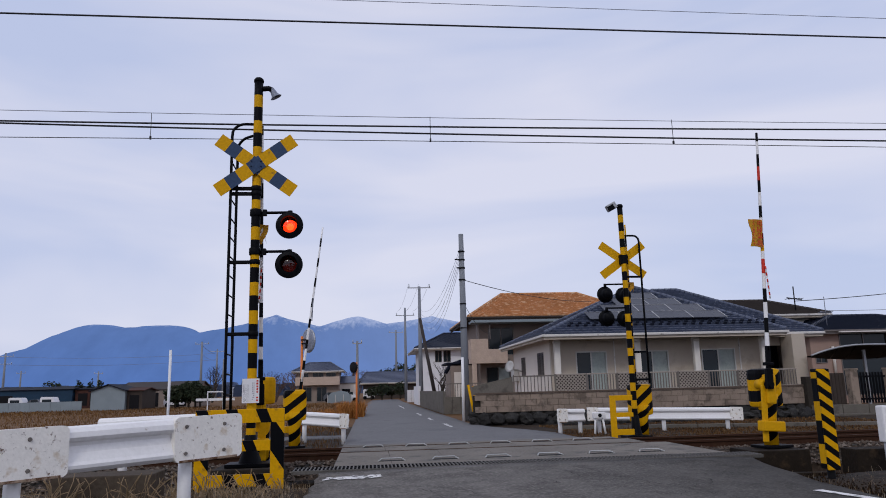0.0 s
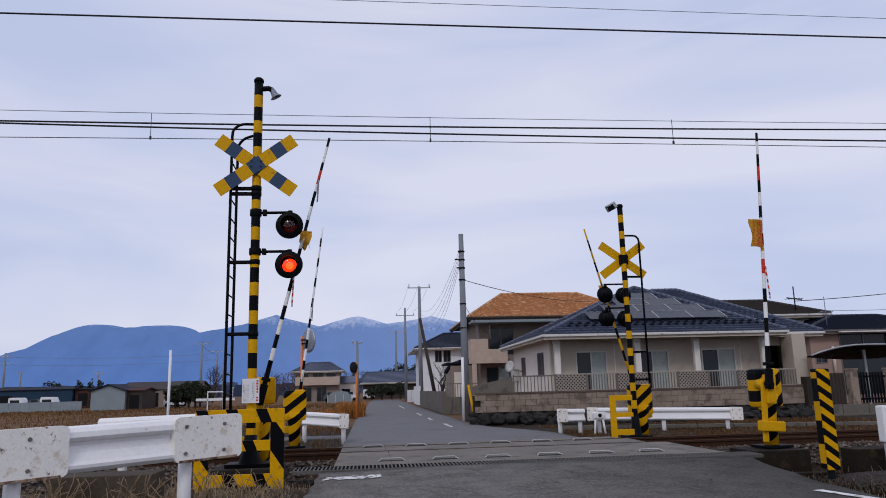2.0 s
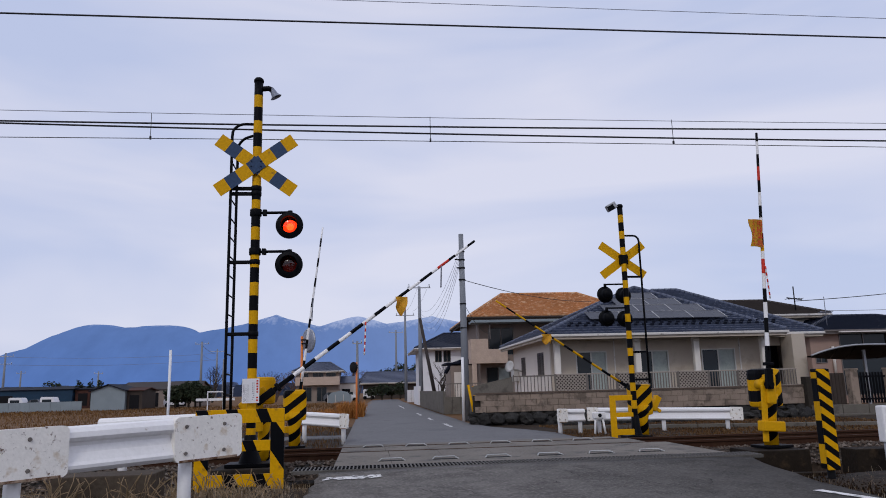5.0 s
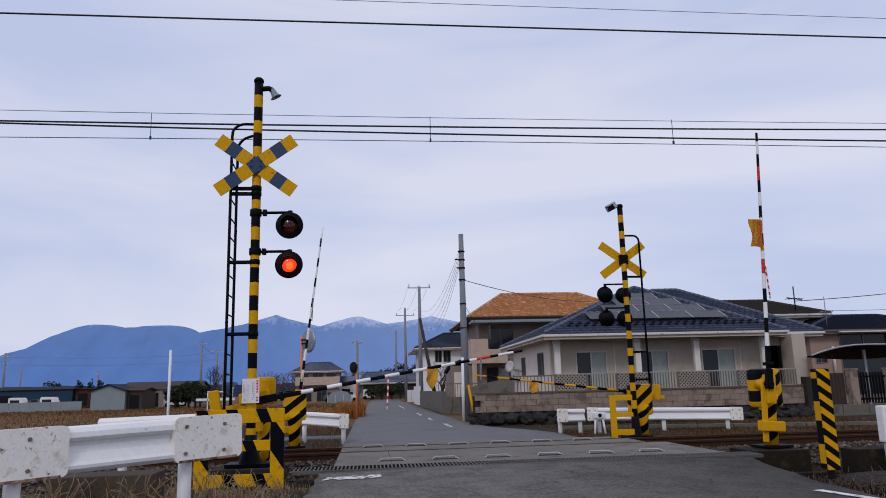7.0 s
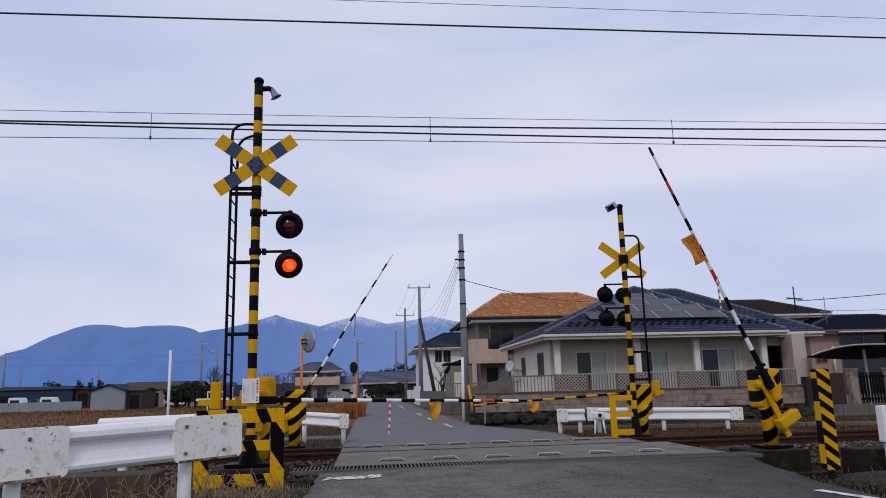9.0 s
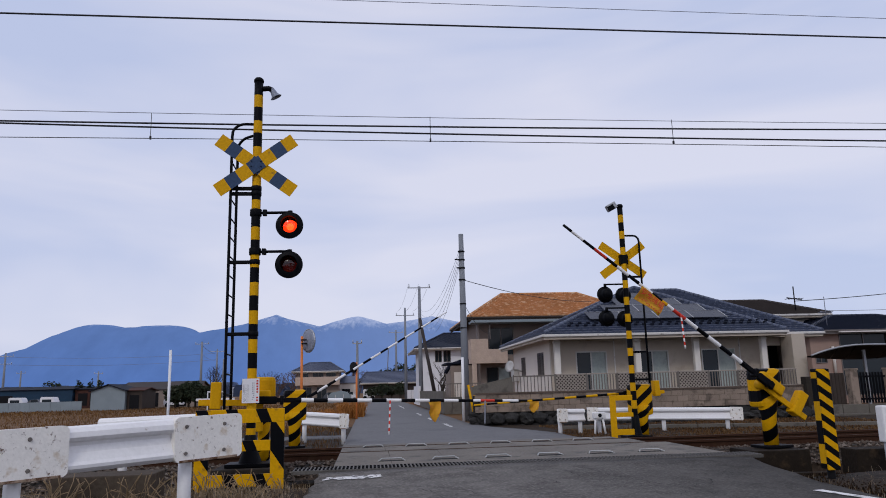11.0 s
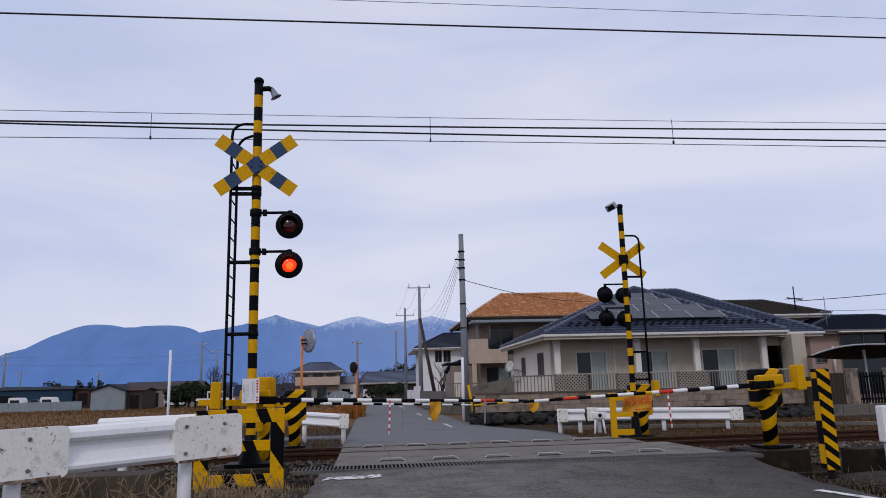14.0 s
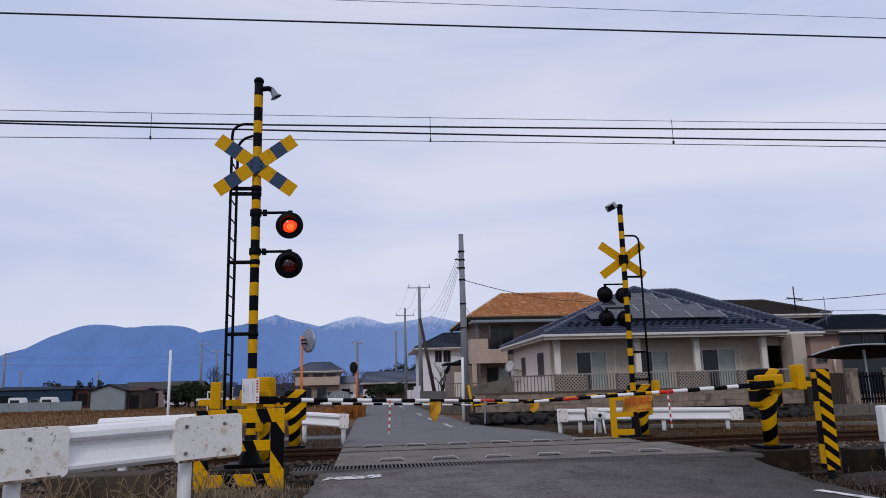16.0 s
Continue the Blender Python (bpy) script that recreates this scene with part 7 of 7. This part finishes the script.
for i in range(13):
    weed(weed_rng.uniform(-3.4, -1.9), weed_rng.uniform(7.5, 7.95), weed_rng.uniform(0.32, 0.5), 400 + i)
kerb = thing("kerb", "pale concrete kerb stones behind the guard rail", "kerb", kind="structure")
for i in range(9):
    bm = bmesh.new()
    box(bm, (6.3 + i * 0.94, 22.1 - i * 0.30, -0.33), (0.965, 0.14, 0.2), RZ(-17.8), 0, 0.015)
    part("kerb_stone", bm, M_concrete, kerb)


def stone_bank():
    """Dark rough stones piled between the kerb and the garden wall."""
    rng = random.Random(31)
    shapes = []
    for k in range(40):
        x, y = rng.uniform(6.6, 15.8), rng.uniform(24.2, 25.5)
        t = thing("field_stone", "dark mossy field stone below the garden wall", "stone", pose(x, y, -0.36, 0, 0, rng.uniform(0, 360)), "stones below the garden wall")
        bm = bmesh.new()
        bmesh.ops.create_icosphere(bm, subdivisions=2, radius=0.5)
        a, b, c = rng.uniform(0.35, 0.75), rng.uniform(0.3, 0.5), rng.uniform(0.25, 0.5)
        for v in bm.verts:
            v.co *= 1 + 0.4 * noise.noise(v.co * 2.6 + Vector((k * 5, 0, 0))) + 0.12 * noise.noise(v.co * 5 + Vector((k * 5, 3, 0))) * 2.5
            v.co = Vector((v.co.x * a, v.co.y * b, v.co.z * c + 0.1))
        part("rock", bm, M_stone, t)


stone_bank()


# ---------------------------------------------------------------- small things round the crossing
road_mark(-0.56, 0.12, 8.97, 9.19, near_road_z, 5, n=120, wear=0.5)
far_road_z = lambda x, y: -0.3 + 0.03 * (1 - (2 * (x + 0.65) / 4.3 - 1) ** 2)
for i, (x0, x1, y0, y1) in enumerate(((2.62, 2.76, 24.2, 26.8), (2.45, 2.58, 30.2, 32.4), (2.2, 2.33, 50, 58), (2.4, 2.53, 36, 39))):
    road_mark(x0, x1, y0, y1, far_road_z, 60 + i, "worn white dashed line on the village road")


def edge_line():
    bm = bmesh.new()
    p, q = Vector((4.36, 7.02, -0.05)), Vector((4.85, 5.8, -0.075))
    d = (q - p).normalized()
    n = Vector((-d.y, d.x, 0)) * 0.06
    prev = None
    for i in range(13):
        c = p.lerp(q, i / 12)
        row = tuple(bm.verts.new((v.x, v.y, near_road_z(v.x, v.y) + 0.006)) for v in (c - n * (0.8 + 0.3 * random.random()), c + n * (0.8 + 0.3 * random.random())))
        if prev:
            bm.faces.new((prev[0], prev[1], row[1], row[0]))
        prev = row
    tagged(part("road_line", bm, M_line), "white painted edge line on the asphalt", "road marking", kind="structure")


edge_line()


def crack(pts, w, seed):
    """A thin dark crack in the asphalt, wandering between its points."""
    rng = random.Random(seed)
    bm = bmesh.new()
    prev = None
    pts = [Vector((*p, 0)) for p in pts]
    for a, b in zip(pts, pts[1:]):
        n = max(3, int((b - a).length / 0.07))
        side = Vector((-(b - a).y, (b - a).x, 0)).normalized()
        for i in range(n):
            c = a.lerp(b, i / n) + side * rng.uniform(-0.025, 0.025)
            z = near_road_z(c.x, c.y) + 0.007
            k = 0.55 * w * rng.uniform(0.3, 1.3)
            row = (bm.verts.new((c.x - side.x * k, c.y - side.y * k, z)), bm.verts.new((c.x + side.x * k, c.y + side.y * k, z)))
            if prev:
                bm.faces.new((prev[0], prev[1], row[1], row[0]))
            prev = row
    tagged(part("road_crack", bm, M_crack), "thin dark crack in the worn asphalt", "crack", group="road cracks", kind="structure")


M_crack = surf("crack_shadow", (0.018, 0.018, 0.02), 0.95, vary=0.2, bump=0)
crack([(1.0, 9.15), (1.6, 9.2), (2.2, 9.12), (2.9, 9.2), (4.2, 9.3)], 0.006, 1)
crack([(2.6, 9.1), (2.75, 8.4), (3.0, 7.7), (3.3, 7.1), (3.4, 6.4)], 0.007, 2)
crack([(0.6, 7.2), (1.3, 7.3), (2.1, 7.4), (3.1, 7.45), (4.2, 7.5)], 0.006, 3)
crack([(0.2, 8.9), (0.9, 8.8), (1.5, 9.0)], 0.004, 4)
crack([(-0.6, 8.0), (0.2, 7.8), (0.9, 7.9)], 0.004, 5)


crack_rng = random.Random(77)
for i in range(22):
    cx, cy = crack_rng.uniform(-0.6, 4.5), crack_rng.uniform(6.3, 9.3)
    ca = crack_rng.choice((0.1, 1.2, -0.9, -1.3, 0.5))
    way = []
    for j in range(crack_rng.randint(5, 10)):
        way.append((cx, cy))
        ca += crack_rng.uniform(-0.6, 0.6)
        cx, cy = cx + 0.16 * math.cos(ca), cy + 0.16 * math.sin(ca)
    way = [q for q in way if -0.75 < q[0] < 4.7 and 6.0 < q[1] < 9.7]
    if len(way) > 3:
        crack(way, crack_rng.uniform(0.004, 0.009), 100 + i)


def conc(name, label, c, s, rot=None, mat=None, bev=0.015):
    bm = bmesh.new()
    box(bm, c, s, rot, 0, bev)
    return tagged(part(name, bm, mat or M_darkconc), label, "concrete block")


M_oldwood = surf("old_timber", (0.13, 0.098, 0.07), 0.9, vary=0.35, coarse=3, fine=30, bump=0.4)
M_browncrete = surf("brown_damp_concrete", (0.065, 0.05, 0.037), 0.9, vary=0.4, coarse=2, fine=20, bump=0.4)
conc("concrete_footing", "dark concrete footing under the barrier gate", (5.98, 10.75, -0.5), (0.86, 0.75, 0.96), None, M_wetcrete)
conc("concrete_footing", "dark concrete footing under the far barrier gate", (6.4, 17.2, -0.4), (1.1, 0.8, 0.15))
conc("concrete_footing", "dark concrete footing under the far barrier gate", (-1.72, 17.25, -0.32), (0.8, 0.7, 0.13))
conc("ditch_wall", "dark concrete side wall of the drain ditch", (5.6, 9.5, -0.62), (1.1, 0.12, 0.8), RZ(-12), M_wetcrete)
conc("concrete_block", "dark concrete block at the ditch", (6.95, 9.6, -0.45), (0.95, 0.35, 1.0), None, M_wetcrete)
conc("concrete_block", "dark weathered concrete block under the guard rail", (-2.75, 8.3, -0.05), (1.0, 0.5, 0.5), None, M_browncrete)
conc("timber_beam", "old weathered timber lying by the track", (-2.95, 9.85, -0.17), (2.5, 0.17, 0.13), RZ(-60), M_oldwood)
t = thing("guard_post", "white guard post end beside the ditch", "guard post", pose(6.63, 9.0, -0.3))
bm = bmesh.new()
box(bm, (0, 0, 0.7), (0.14, 0.14, 0.46), None, 0, 0.02)
part("sleeve", bm, M_white, t)
bm = bmesh.new()
cyl(bm, (0, 0, 0), (0, 0, 0.6), 0.05, n=14)
part("post", bm, M_grey_metal, t)
t = thing("meter_box", "white equipment box on short white legs by the guard rail", "equipment box", pose(6.22, 19.75, -0.36))
bm = bmesh.new()
box(bm, (0, 0, 0.52), (0.34, 0.16, 0.16), None, 0, 0.02)
part("box_body", bm, M_white, t)
for dx in (-0.1, 0.1):
    bm = bmesh.new()
    cyl(bm, (dx * 1.5, -0.03, 0), (dx, 0, 0.45), 0.03, n=8)
    part("leg", bm, M_white, t)
bm = bmesh.new()
cyl(bm, (0, -0.1, 0.52), (0, -0.07, 0.52), 0.05, n=12)
part("dial", bm, M_dark_metal, t)
t = thing("field_rail", "white rail frame by the far lane", "rail frame", pose(-12.2, 60, -0.33))
for c, s in (((0, 0, 1.5), (1.3, 0.08, 0.1)), ((0, 0, 0.9), (3.0, 0.08, 0.2)), ((-0.6, 0, 0.75), (0.08, 0.08, 1.5)), ((0.6, 0, 0.75), (0.08, 0.08, 1.5))):
    bm = bmesh.new()
    box(bm, c, s, None, 0, 0.01)
    part("bar", bm, M_white_plate, t)


motions()
